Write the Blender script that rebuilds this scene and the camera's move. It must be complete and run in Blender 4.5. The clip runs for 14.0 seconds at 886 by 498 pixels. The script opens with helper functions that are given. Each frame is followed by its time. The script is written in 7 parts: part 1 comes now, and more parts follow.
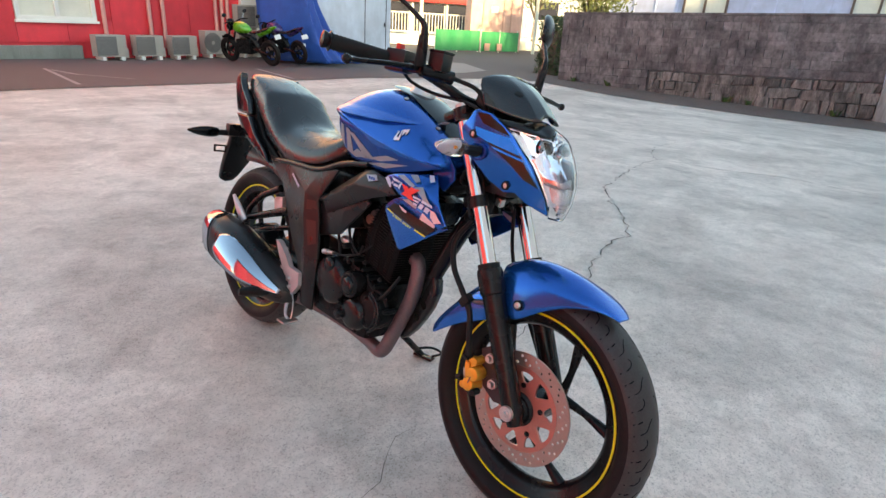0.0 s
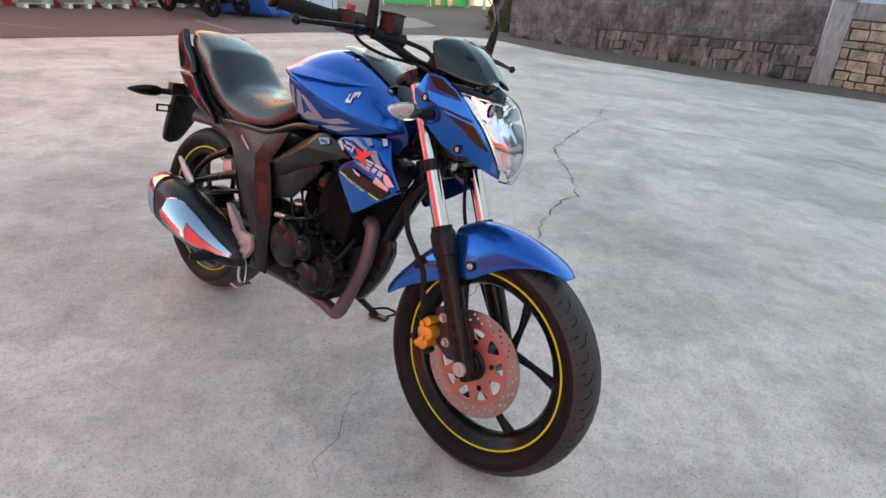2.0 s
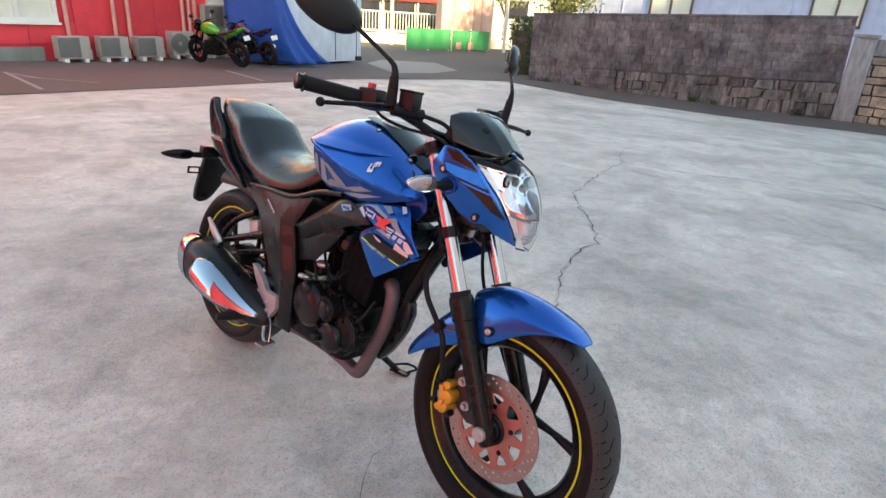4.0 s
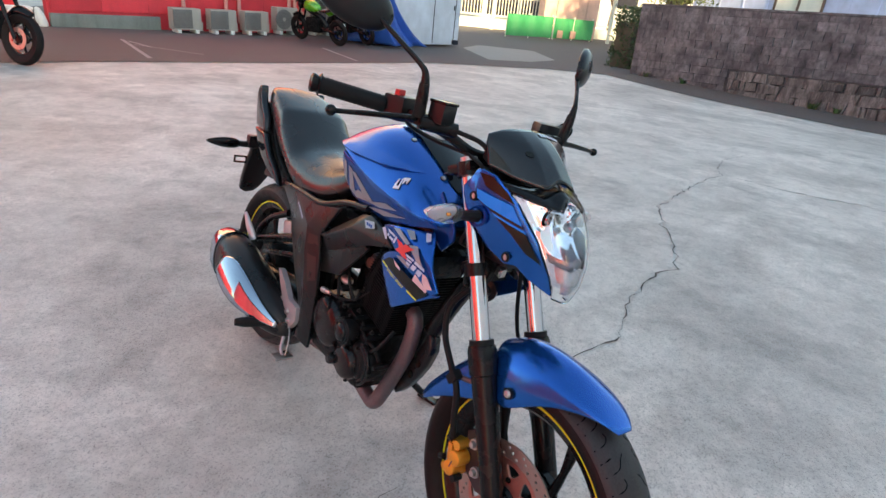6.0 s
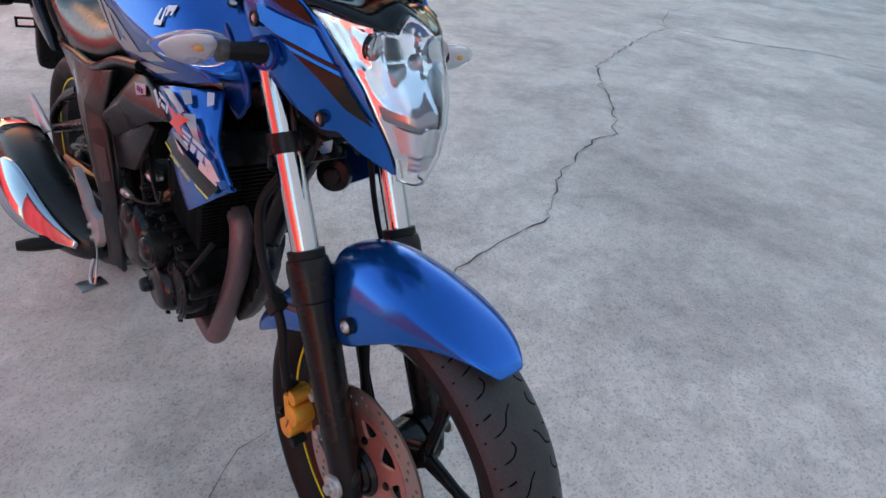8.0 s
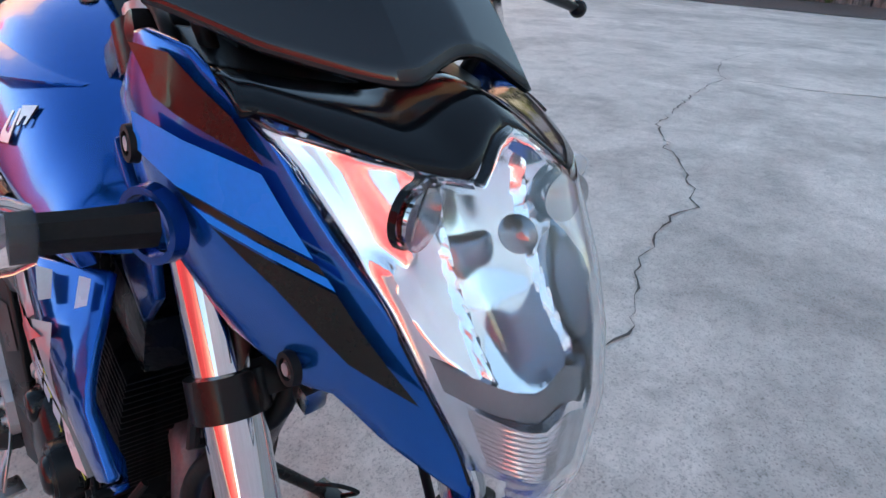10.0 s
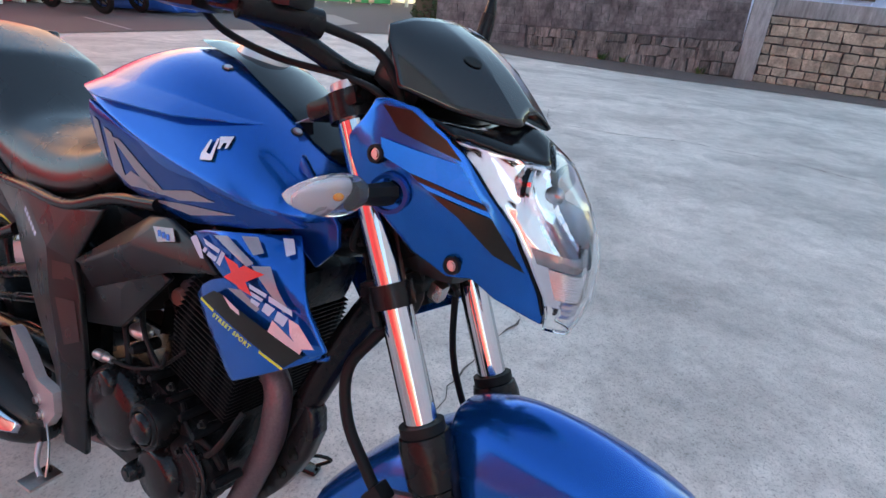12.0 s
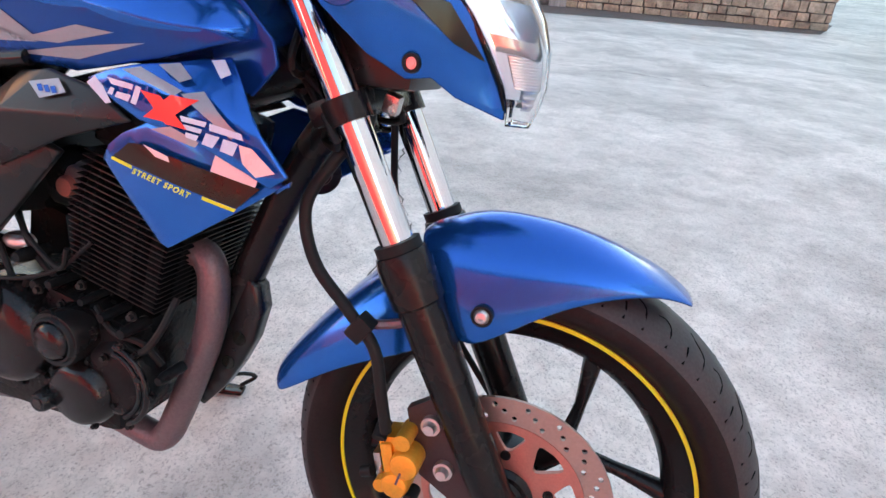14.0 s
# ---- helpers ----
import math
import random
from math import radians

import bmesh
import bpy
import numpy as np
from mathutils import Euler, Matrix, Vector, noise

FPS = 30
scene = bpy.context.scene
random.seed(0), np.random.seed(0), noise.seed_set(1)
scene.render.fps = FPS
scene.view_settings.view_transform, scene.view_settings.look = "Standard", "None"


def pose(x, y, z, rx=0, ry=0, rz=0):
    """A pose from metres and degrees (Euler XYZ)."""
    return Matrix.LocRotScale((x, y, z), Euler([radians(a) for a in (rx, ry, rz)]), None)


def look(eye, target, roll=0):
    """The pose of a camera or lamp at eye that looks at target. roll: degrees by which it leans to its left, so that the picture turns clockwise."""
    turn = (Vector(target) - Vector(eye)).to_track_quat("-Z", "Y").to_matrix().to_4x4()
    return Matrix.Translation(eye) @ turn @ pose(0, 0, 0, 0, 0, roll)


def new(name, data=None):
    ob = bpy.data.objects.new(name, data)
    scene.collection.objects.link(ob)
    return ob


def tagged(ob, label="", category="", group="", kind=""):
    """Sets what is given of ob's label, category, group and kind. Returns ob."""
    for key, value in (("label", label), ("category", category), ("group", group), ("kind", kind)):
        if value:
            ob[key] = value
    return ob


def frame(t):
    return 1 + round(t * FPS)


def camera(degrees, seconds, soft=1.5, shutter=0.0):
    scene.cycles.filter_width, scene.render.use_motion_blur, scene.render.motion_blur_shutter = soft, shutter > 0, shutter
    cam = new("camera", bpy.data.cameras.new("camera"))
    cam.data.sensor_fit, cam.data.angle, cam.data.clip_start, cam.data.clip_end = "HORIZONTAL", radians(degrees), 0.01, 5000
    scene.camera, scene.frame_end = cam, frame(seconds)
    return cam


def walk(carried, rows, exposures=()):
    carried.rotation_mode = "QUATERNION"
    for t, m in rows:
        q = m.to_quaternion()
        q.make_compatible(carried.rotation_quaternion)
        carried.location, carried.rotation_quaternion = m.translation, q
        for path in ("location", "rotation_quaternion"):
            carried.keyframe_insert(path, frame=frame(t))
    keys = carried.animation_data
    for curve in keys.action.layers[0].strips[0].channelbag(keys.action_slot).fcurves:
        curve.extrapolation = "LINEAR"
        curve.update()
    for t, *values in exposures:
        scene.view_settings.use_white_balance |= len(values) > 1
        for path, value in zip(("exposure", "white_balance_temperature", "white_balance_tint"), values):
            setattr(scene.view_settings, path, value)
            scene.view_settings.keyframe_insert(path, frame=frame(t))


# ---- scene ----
cam = camera(74.7, 14.0)
EXPOSURES = [(0.0, 1.44, 9500, 2.0), (2.7, 1.44, 9500, 2.0), (6.0, 1.30, 9000, 2.0), (7.5, 1.16, 8600, 2.0), (9.0, 1.16, 7800, 5.0), (11.5, 1.20, 7800, 5.0), (12.0, 1.30, 7900, 5.0), (12.5, 1.54, 8500, 5.0), (13.0, 1.92, 10100, 7.0), (14.0, 1.95, 9000, 7.0)]
PATH = [
    (0, (0.149, 0.181, 1.156), (0.127, 2.036, 0.41), 3.7),
    (0.5, (0.18, 0.172, 1.176), (0.206, 2.014, 0.397), 3.8),
    (1, (0.184, 0.154, 1.199), (0.195, 1.99, 0.408), 3.6),
    (1.5, (0.178, 0.139, 1.168), (0.298, 1.954, 0.337), 4.6),
    (2, (0.145, 0.156, 1.175), (0.295, 1.955, 0.313), 5.3),
    (2.5, (0.119, 0.155, 1.211), (0.235, 1.994, 0.432), 4.5),
    (2.7, (0.126, 0.151, 1.224), (0.235, 2.003, 0.476), 4.3),
    (4.8, (0.153, 0.16, 1.254), (0.204, 2.012, 0.501), 3.7),
    (5, (0.156, 0.165, 1.254), (0.235, 1.999, 0.46), 4.3),
    (5.5, (0.19, 0.227, 1.275), (0.297, 2.036, 0.429), 3.0),
    (6, (0.262, 0.396, 1.284), (0.054, 2.21, 0.468), 6.1),
    (6.5, (0.391, 0.613, 1.196), (0.233, 2.41, 0.332), 1.4),
    (7, (0.436, 0.683, 1.149), (0.358, 2.404, 0.132), 0.6),
    (7.5, (0.469, 0.703, 1.113), (0.506, 2.328, -0.052), 2.5),
    (8, (0.439, 0.785, 1.095), (0.428, 2.43, -0.044), 4.4),
    (8.5, (0.377, 1.071, 1.083), (0.3, 2.699, -0.076), 2.7),
    (9, (0.361, 1.23, 1.027), (0.284, 2.928, -0.026), 2.8),
    (9.2, (0.368, 1.252, 1.008), (0.215, 2.981, 0.015), 0.9),
    (11.3, (0.318, 1.146, 1.068), (0.392, 2.877, 0.069), 3.3),
    (11.5, (0.261, 1.058, 1.08), (0.6, 2.829, 0.216), 5.8),
    (12, (0.141, 0.941, 1.076), (0.522, 2.713, 0.23), 5.7),
    (12.5, (0.02, 0.909, 0.995), (0.512, 2.601, 0.048), 1.0),
    (13, (0.002, 0.871, 0.804), (0.688, 2.424, -0.251), 3.7),
    (13.2, (-0.003, 0.869, 0.770), (0.789, 2.337, -0.334), 5.4),
    (13.5, (0.027, 0.86, 0.73), (0.813, 2.361, -0.334), 5.0),
    (14, (0.021, 0.926, 0.918), (0.862, 2.471, -0.034), 4.4),
]
walk(cam, [(t, look(eye, target, roll)) for t, eye, target, roll in PATH], EXPOSURES)

# ---- world, sun and exposure ----
scene.view_settings.exposure = 0.30
SUN_AZ, SUN_EL = radians(-38.5), radians(20)   # the sun stands behind the camera, to its right
world = bpy.data.worlds.new("sky")
scene.world = world
world.use_nodes = True
wn = world.node_tree.nodes
sky = wn.new("ShaderNodeTexSky")
sky.sky_type, sky.sun_disc = "NISHITA", False
sky.sun_elevation, sky.sun_rotation = SUN_EL, radians(142)
sky.air_density, sky.dust_density, sky.ozone_density = 1.0, 0.5, 2.0
wn["Background"].inputs["Strength"].default_value = 0.22
world.node_tree.links.new(sky.outputs[0], wn["Background"].inputs["Color"])
sun_data = bpy.data.lights.new("sun", "SUN")
sun_data.energy, sun_data.angle, sun_data.color = 5.0, radians(2), (1.0, 0.86, 0.68)
sun = new("sun", sun_data)
sun.matrix_world = look((math.sin(-SUN_AZ) * 30, -math.cos(SUN_AZ) * 30, 30 * math.tan(SUN_EL)), (0, 0, 0))


# ---- materials ----
def mat(name, col, rough=0.5, metal=0.0, var=0.12, scale=6.0, bump=0.05, fine=120.0, coat=0.0, rvar=0.1, spec=0.5):
    """A surface with colour variation at two scales, uneven gloss and fine relief."""
    m = bpy.data.materials.new(name)
    m.use_nodes = True
    n, l = m.node_tree.nodes, m.node_tree.links
    b = n["Principled BSDF"]
    co = n.new("ShaderNodeTexCoord")
    big, small = n.new("ShaderNodeTexNoise"), n.new("ShaderNodeTexNoise")
    big.inputs["Scale"].default_value, big.inputs["Detail"].default_value = scale, 5
    small.inputs["Scale"].default_value, small.inputs["Detail"].default_value = fine, 3
    for t in (big, small):
        l.new(co.outputs["Object"], t.inputs["Vector"])
    add = n.new("ShaderNodeMath")
    add.operation = "ADD"
    l.new(big.outputs["Fac"], add.inputs[0])
    l.new(small.outputs["Fac"], add.inputs[1])
    ramp = n.new("ShaderNodeMapRange")
    ramp.inputs["From Min"].default_value, ramp.inputs["From Max"].default_value = 0.6, 1.4
    ramp.inputs["To Min"].default_value, ramp.inputs["To Max"].default_value = 1 - var, 1 + var
    l.new(add.outputs[0], ramp.inputs["Value"])
    mul = n.new("ShaderNodeVectorMath")
    mul.operation = "MULTIPLY"
    mul.inputs[0].default_value = col
    l.new(ramp.outputs[0], mul.inputs[1])
    l.new(mul.outputs[0], b.inputs["Base Color"])
    rr = n.new("ShaderNodeMapRange")
    rr.inputs["From Min"].default_value, rr.inputs["From Max"].default_value = 0.3, 0.7
    rr.inputs["To Min"].default_value, rr.inputs["To Max"].default_value = max(0.01, rough - rvar), min(1, rough + rvar)
    l.new(big.outputs["Fac"], rr.inputs["Value"])
    l.new(rr.outputs[0], b.inputs["Roughness"])
    b.inputs["Metallic"].default_value, b.inputs["Coat Weight"].default_value = metal, coat
    b.inputs["Coat Roughness"].default_value, b.inputs["Specular IOR Level"].default_value = 0.03, spec
    if bump:
        bp = n.new("ShaderNodeBump")
        bp.inputs["Strength"].default_value, bp.inputs["Distance"].default_value = bump, 0.01
        l.new(small.outputs["Fac"], bp.inputs["Height"])
        l.new(bp.outputs[0], b.inputs["Normal"])
    return m


def node_links(m):
    return m.node_tree.nodes, m.node_tree.links, m.node_tree.nodes["Principled BSDF"]


def concrete_ground():
    """Weathered yard concrete: broad stains, cloudy patches, exposed light and dark grit."""
    m = mat("concrete_ground", (0.372, 0.345, 0.316), 0.70, 0, 0.10, 0.35, 0.0, 3.0, rvar=0.12, spec=0.4)
    n, l, b = node_links(m)
    co = n["Texture Coordinate"]

    def tex(kind, scale, detail=4.0):
        t = n.new(kind)
        t.inputs["Scale"].default_value = scale
        if "Detail" in t.inputs:
            t.inputs["Detail"].default_value = detail
        l.new(co.outputs["Object"], t.inputs["Vector"])
        return t

    def ramp(src, lo, hi, a, z):
        r = n.new("ShaderNodeMapRange")
        for k, v in zip(("From Min", "From Max", "To Min", "To Max"), (lo, hi, a, z)):
            r.inputs[k].default_value = v
        l.new(src, r.inputs["Value"])
        return r.outputs[0]

    def times(a, c):
        q = n.new("ShaderNodeMath")
        q.operation = "MULTIPLY"
        l.new(a, q.inputs[0])
        l.new(c, q.inputs[1])
        return q.outputs[0]

    fleck = tex("ShaderNodeTexNoise", 13.0, 12)
    fleck.inputs["Roughness"].default_value = 0.72
    mottle = ramp(fleck.outputs["Fac"], 0.40, 0.64, 1.05, 0.94)
    worn = ramp(tex("ShaderNodeTexNoise", 1.1, 13).outputs["Fac"], 0.48, 0.58, 1.03, 0.77)
    patch = tex("ShaderNodeTexNoise", 4.5, 14)
    patch.inputs["Roughness"].default_value = 0.66
    dirt = ramp(patch.outputs["Fac"], 0.46, 0.62, 1.04, 0.85)
    scuff = ramp(tex("ShaderNodeTexNoise", 2.2, 13).outputs["Fac"], 0.56, 0.66, 1.0, 1.14)
    wear = ramp(tex("ShaderNodeTexNoise", 0.55, 9).outputs["Fac"], 0.38, 0.58, 0.0, 1.0)
    grit = ramp(tex("ShaderNodeTexVoronoi", 210).outputs["Color"], 0.12, 0.88, 0.38, 1.62)
    dots = ramp(tex("ShaderNodeTexVoronoi", 85).outputs["Distance"], 0.05, 0.30, 0.89, 1.02)
    blot = ramp(tex("ShaderNodeTexNoise", 22, 9).outputs["Fac"], 0.3, 0.7, 0.92, 1.08)
    coarse = ramp(tex("ShaderNodeTexVoronoi", 90).outputs["Color"], 0.1, 0.9, 0.84, 1.16)
    streak = ramp(tex("ShaderNodeTexNoise", 0.16, 5).outputs["Fac"], 0.3, 0.7, 0.90, 1.10)
    one = n.new("ShaderNodeMix")
    one.inputs["A"].default_value = 1.0
    l.new(ramp(wear, 0, 1, 0.62, 1.0), one.inputs["Factor"])
    l.new(times(times(times(grit, dots), blot), coarse), one.inputs["B"])
    total = times(times(one.outputs[0], streak), times(times(worn, scuff), times(mottle, dirt)))
    old = b.inputs["Base Color"].links[0].from_socket
    mul = n.new("ShaderNodeVectorMath")
    mul.operation = "MULTIPLY"
    l.new(old, mul.inputs[0])
    l.new(total, mul.inputs[1])
    l.new(mul.outputs[0], b.inputs["Base Color"])
    bp = n.new("ShaderNodeBump")
    bp.inputs["Strength"].default_value, bp.inputs["Distance"].default_value = 0.12, 0.002
    l.new(grit, bp.inputs["Height"])
    l.new(bp.outputs[0], b.inputs["Normal"])
    return m


def weathered(name, col, stain=(0.05, 0.05, 0.05), amount=0.6, rough=0.85, stretch=(6, 6, 0.8), bump=0.3, vary=0.2, grime=0.06):
    """Masonry with rain streaks running down and blotches; each block a little different."""
    m = mat(name, col, rough, 0, 0.2, 3.0, bump, 60.0)
    n, l, b = node_links(m)
    geo = n.new("ShaderNodeNewGeometry")
    mp = n.new("ShaderNodeMapping")
    mp.inputs["Scale"].default_value = stretch
    l.new(geo.outputs["Position"], mp.inputs["Vector"])
    t = n.new("ShaderNodeTexNoise")
    t.inputs["Scale"].default_value, t.inputs["Detail"].default_value = 1.0, 8
    l.new(mp.outputs[0], t.inputs["Vector"])
    r = n.new("ShaderNodeMapRange")
    r.inputs["From Min"].default_value, r.inputs["From Max"].default_value, r.inputs["To Max"].default_value = 0.42, 0.68, amount
    l.new(t.outputs["Fac"], r.inputs["Value"])
    mix = n.new("ShaderNodeMix")
    mix.data_type = "RGBA"
    l.new(r.outputs[0], mix.inputs["Factor"])
    l.new(b.inputs["Base Color"].links[0].from_socket, mix.inputs[6])
    mix.inputs[7].default_value = (*stain, 1)
    fine = n.new("ShaderNodeTexNoise")
    fine.inputs["Scale"].default_value, fine.inputs["Detail"].default_value, fine.inputs["Roughness"].default_value = 5.0, 10, 0.7
    l.new(mp.outputs[0], fine.inputs["Vector"])
    bloom = n.new("ShaderNodeMapRange")
    bloom.inputs["From Min"].default_value, bloom.inputs["From Max"].default_value = 0.35, 0.70
    bloom.inputs["To Min"].default_value, bloom.inputs["To Max"].default_value = 1 - 0.9 * grime, 1 + 1.1 * grime
    l.new(fine.outputs["Fac"], bloom.inputs["Value"])
    mottled = n.new("ShaderNodeVectorMath")
    mottled.operation = "MULTIPLY"
    l.new(mix.outputs[2], mottled.inputs[0])
    l.new(bloom.outputs[0], mottled.inputs[1])
    info = n.new("ShaderNodeObjectInfo")
    rr = n.new("ShaderNodeMapRange")
    rr.inputs["To Min"].default_value, rr.inputs["To Max"].default_value = 1 - vary, 1 + vary
    l.new(info.outputs["Random"], rr.inputs["Value"])
    mul = n.new("ShaderNodeVectorMath")
    mul.operation = "MULTIPLY"
    l.new(mottled.outputs[0], mul.inputs[0])
    l.new(rr.outputs[0], mul.inputs[1])
    l.new(mul.outputs[0], b.inputs["Base Color"])
    return m


def glass(name, col=(1, 1, 1), rough=0.02, ior=1.45):
    m = bpy.data.materials.new(name)
    m.use_nodes = True
    b = m.node_tree.nodes["Principled BSDF"]
    b.inputs["Base Color"].default_value = (*col, 1)
    b.inputs["Roughness"].default_value, b.inputs["Transmission Weight"].default_value, b.inputs["IOR"].default_value = rough, 1.0, ior
    return m


BLUE = mat("blue_paint", (0.0001, 0.122, 0.49), 0.20, 0.75, 0.06, 8, 0.0, 400, coat=0.42, rvar=0.03, spec=0.2)
BLUE_DARK = mat("deep_blue_paint", (0.0012, 0.056, 0.27), 0.20, 0.65, 0.06, 8, 0.0, 400, coat=0.25, rvar=0.03, spec=0.2)
SKYBLUE = mat("light_blue_decal", (0.0005, 0.25, 0.86), 0.30, 0.0, 0.05, 8, 0.0, 300, coat=0.0, spec=0.15)
CHROME = mat("chrome", (0.55, 0.55, 0.56), 0.05, 1.0, 0.04, 10, 0.0, 200, rvar=0.03)
SATIN_CHROME = mat("muffler_chrome", (0.40, 0.45, 0.53), 0.09, 1.0, 0.05, 10, 0.0, 200, rvar=0.03)
STEEL = mat("brushed_steel", (0.52, 0.49, 0.46), 0.34, 1.0, 0.15, 20, 0.05, 300)
SILVER = mat("cast_aluminium", (0.62, 0.58, 0.56), 0.38, 0.9, 0.1, 20, 0.08, 260)
BLACK_GLOSS = mat("black_gloss_plastic", (0.005, 0.0055, 0.0065), 0.10, 0, 0.1, 10, 0.0, 200, coat=0.0, rvar=0.03, spec=0.22)
BLACK_MATT = mat("black_matt_plastic", (0.0110, 0.0110, 0.0118), 0.30, 0, 0.2, 12, 0.03, 500, rvar=0.06, spec=0.36)
BLACK_METAL = mat("black_painted_metal", (0.0085, 0.0078, 0.0080), 0.24, 0.0, 0.25, 15, 0.02, 200, rvar=0.08, spec=0.22)
ENGINE_BLACK = mat("engine_casting", (0.0105, 0.0100, 0.0104), 0.26, 0.0, 0.35, 22, 0.08, 160, rvar=0.10, spec=0.10)
ENGINE_COVER = mat("engine_cover_paint", (0.011, 0.0105, 0.011), 0.22, 0.2, 0.25, 18, 0.03, 200, rvar=0.07, spec=0.35)
FIN_EDGE = mat("machined_fin_edge", (0.030, 0.028, 0.028), 0.4, 0.8, 0.3, 30, 0.0, 200)
RUBBER = mat("black_rubber", (0.012, 0.012, 0.012), 0.5, 0, 0.2, 30, 0.04, 350, spec=0.15)
TYRE = mat("tyre_rubber", (0.013, 0.010, 0.010), 0.48, 0, 0.3, 30, 0.05, 300, rvar=0.08, spec=0.14)
TREAD = mat("dusty_tread", (0.036, 0.034, 0.035), 0.50, 0, 0.35, 30, 0.05, 300, rvar=0.08, spec=0.3)
# darker than the tyre: the shade inside the tread grooves, put into the colour
GROOVE_SHADE = mat("groove_shade", (0.003, 0.003, 0.003), 0.8, 0, 0.1, 30, 0.0, 300, spec=0.05)
DISC_BAND = mat("worn_disc_band", (0.42, 0.31, 0.27), 0.36, 0.8, 0.10, 25, 0.02, 300)
YELLOW = mat("yellow_rim_tape", (0.62, 0.64, 0.025), 0.4, 0, 0.08, 30, 0.0, 300)
SEAT_VINYL = mat("black_seat_vinyl", (0.009, 0.009, 0.0095), 0.27, 0, 0.15, 10, 0.03, 700, rvar=0.04, spec=0.75)
PIPE_BROWN = mat("heat_stained_pipe", (0.15, 0.115, 0.122), 0.45, 0.5, 0.25, 9, 0.12, 220)
BRACKET_DARK = mat("dark_bracket_metal", (0.045, 0.030, 0.032), 0.42, 0.3, 0.2, 25, 0.05, 220)
CALIPER_GOLD = mat("gold_anodised", (0.78, 0.36, 0.05), 0.4, 0.55, 0.12, 30, 0.1, 300)
DISC_CARRIER = mat("disc_carrier", (0.50, 0.21, 0.17), 0.38, 0.75, 0.12, 25, 0.06, 300)
WHITE_DECAL = mat("white_decal", (0.46, 0.55, 0.68), 0.35, 0, 0.05, 20, 0.0, 300, coat=0.5)
GREY_DECAL = mat("grey_decal", (0.25, 0.26, 0.29), 0.35, 0.3, 0.08, 20, 0.0, 300, coat=0.5)
RED_DECAL = mat("red_decal", (0.75, 0.03, 0.03), 0.35, 0, 0.06, 20, 0.0, 300, coat=0.5)
PINK_DECAL = mat("pale_decal", (0.72, 0.50, 0.50), 0.35, 0, 0.06, 20, 0.0, 300, coat=0.5)
CARBON_DECAL = mat("dark_decal", (0.010, 0.011, 0.008), 0.16, 0, 0.2, 60, 0.0, 500, spec=0.30)
RED_PLASTIC = mat("red_plastic", (0.65, 0.03, 0.03), 0.4, 0, 0.05, 20, 0.0, 200)
AMBER = mat("amber_bulb", (0.85, 0.32, 0.02), 0.25, 0, 0.05, 20, 0.0, 200)
LENS = glass("clear_lens")
SMOKE = glass("clear_indicator_lens", (0.97, 0.97, 0.97), 0.05, 1.16)
SMOKE.node_tree.nodes["Principled BSDF"].inputs["Transmission Weight"].default_value = 0.93
REFLECT = mat("headlamp_reflector", (0.80, 0.88, 0.96), 0.13, 1.0, 0.05, 20, 0.0, 100, rvar=0.04)
PRISM = mat("ribbed_prism", (0.62, 0.65, 0.68), 0.22, 0.75, 0.08, 30, 0.0, 200, rvar=0.05)
PALE_REFLECTOR = mat("indicator_reflector", (0.80, 0.81, 0.84), 0.30, 0.35, 0.06, 30, 0.0, 200, rvar=0.05)
DARK_CHROME = mat("dark_reflector", (0.30, 0.31, 0.34), 0.18, 1.0, 0.1, 20, 0.0, 100, rvar=0.05)
ALLOY = mat("bright_alloy", (0.62, 0.56, 0.56), 0.38, 0.55, 0.1, 20, 0.05, 260)
# dark red that paints the red walls' reflection on the frame covers
REFLECTION_RED = mat("painted_red_reflection", (0.030, 0.009, 0.008), 0.35, 0.0, 0.15, 20, 0.0, 260)
SCREEN_BLACK = mat("tinted_screen", (0.006, 0.007, 0.009), 0.09, 0, 0.1, 10, 0.0, 200, rvar=0.02, spec=0.55)
MIRROR = mat("mirror_glass", (0.9, 0.9, 0.9), 0.01, 1.0, 0.0, 5, 0.0, 50, rvar=0.0)


# ---- mesh helpers ----
def mesh_of(bm, name, material, smooth=38):
    me = bpy.data.meshes.new(name)
    bmesh.ops.recalc_face_normals(bm, faces=bm.faces)
    bm.to_mesh(me)
    bm.free()
    me.materials.append(material)
    if smooth:
        me.polygons.foreach_set("use_smooth", [True] * len(me.polygons))
        me.set_sharp_from_angle(angle=radians(smooth))
    return me


def part(name, bm, material, parent=None, label="", smooth=38, at=None):
    """One mesh object, under a thing or under a part."""
    ob = new(name, mesh_of(bm, name, material, smooth))
    if parent:
        ob.parent = parent
    if at is not None:
        ob.location = at
    return tagged(ob, label)


def thing(name, label, category, m=None, group="", kind=""):
    ob = new(name)
    ob.empty_display_size = 0.1
    if m is not None:
        ob.matrix_world = m
    return tagged(ob, label, category, group, kind)


def subsurf(ob, levels=2):
    s = ob.modifiers.new("smooth", "SUBSURF")
    s.levels = s.render_levels = levels
    return ob


def solid(ob, thick, offset=-1.0, bevel=0.0):
    s = ob.modifiers.new("thick", "SOLIDIFY")
    s.thickness, s.offset = thick, offset
    if bevel:
        b = ob.modifiers.new("edge", "BEVEL")
        b.width, b.segments, b.limit_method, b.angle_limit = bevel, 2, "ANGLE", radians(40)
    return ob


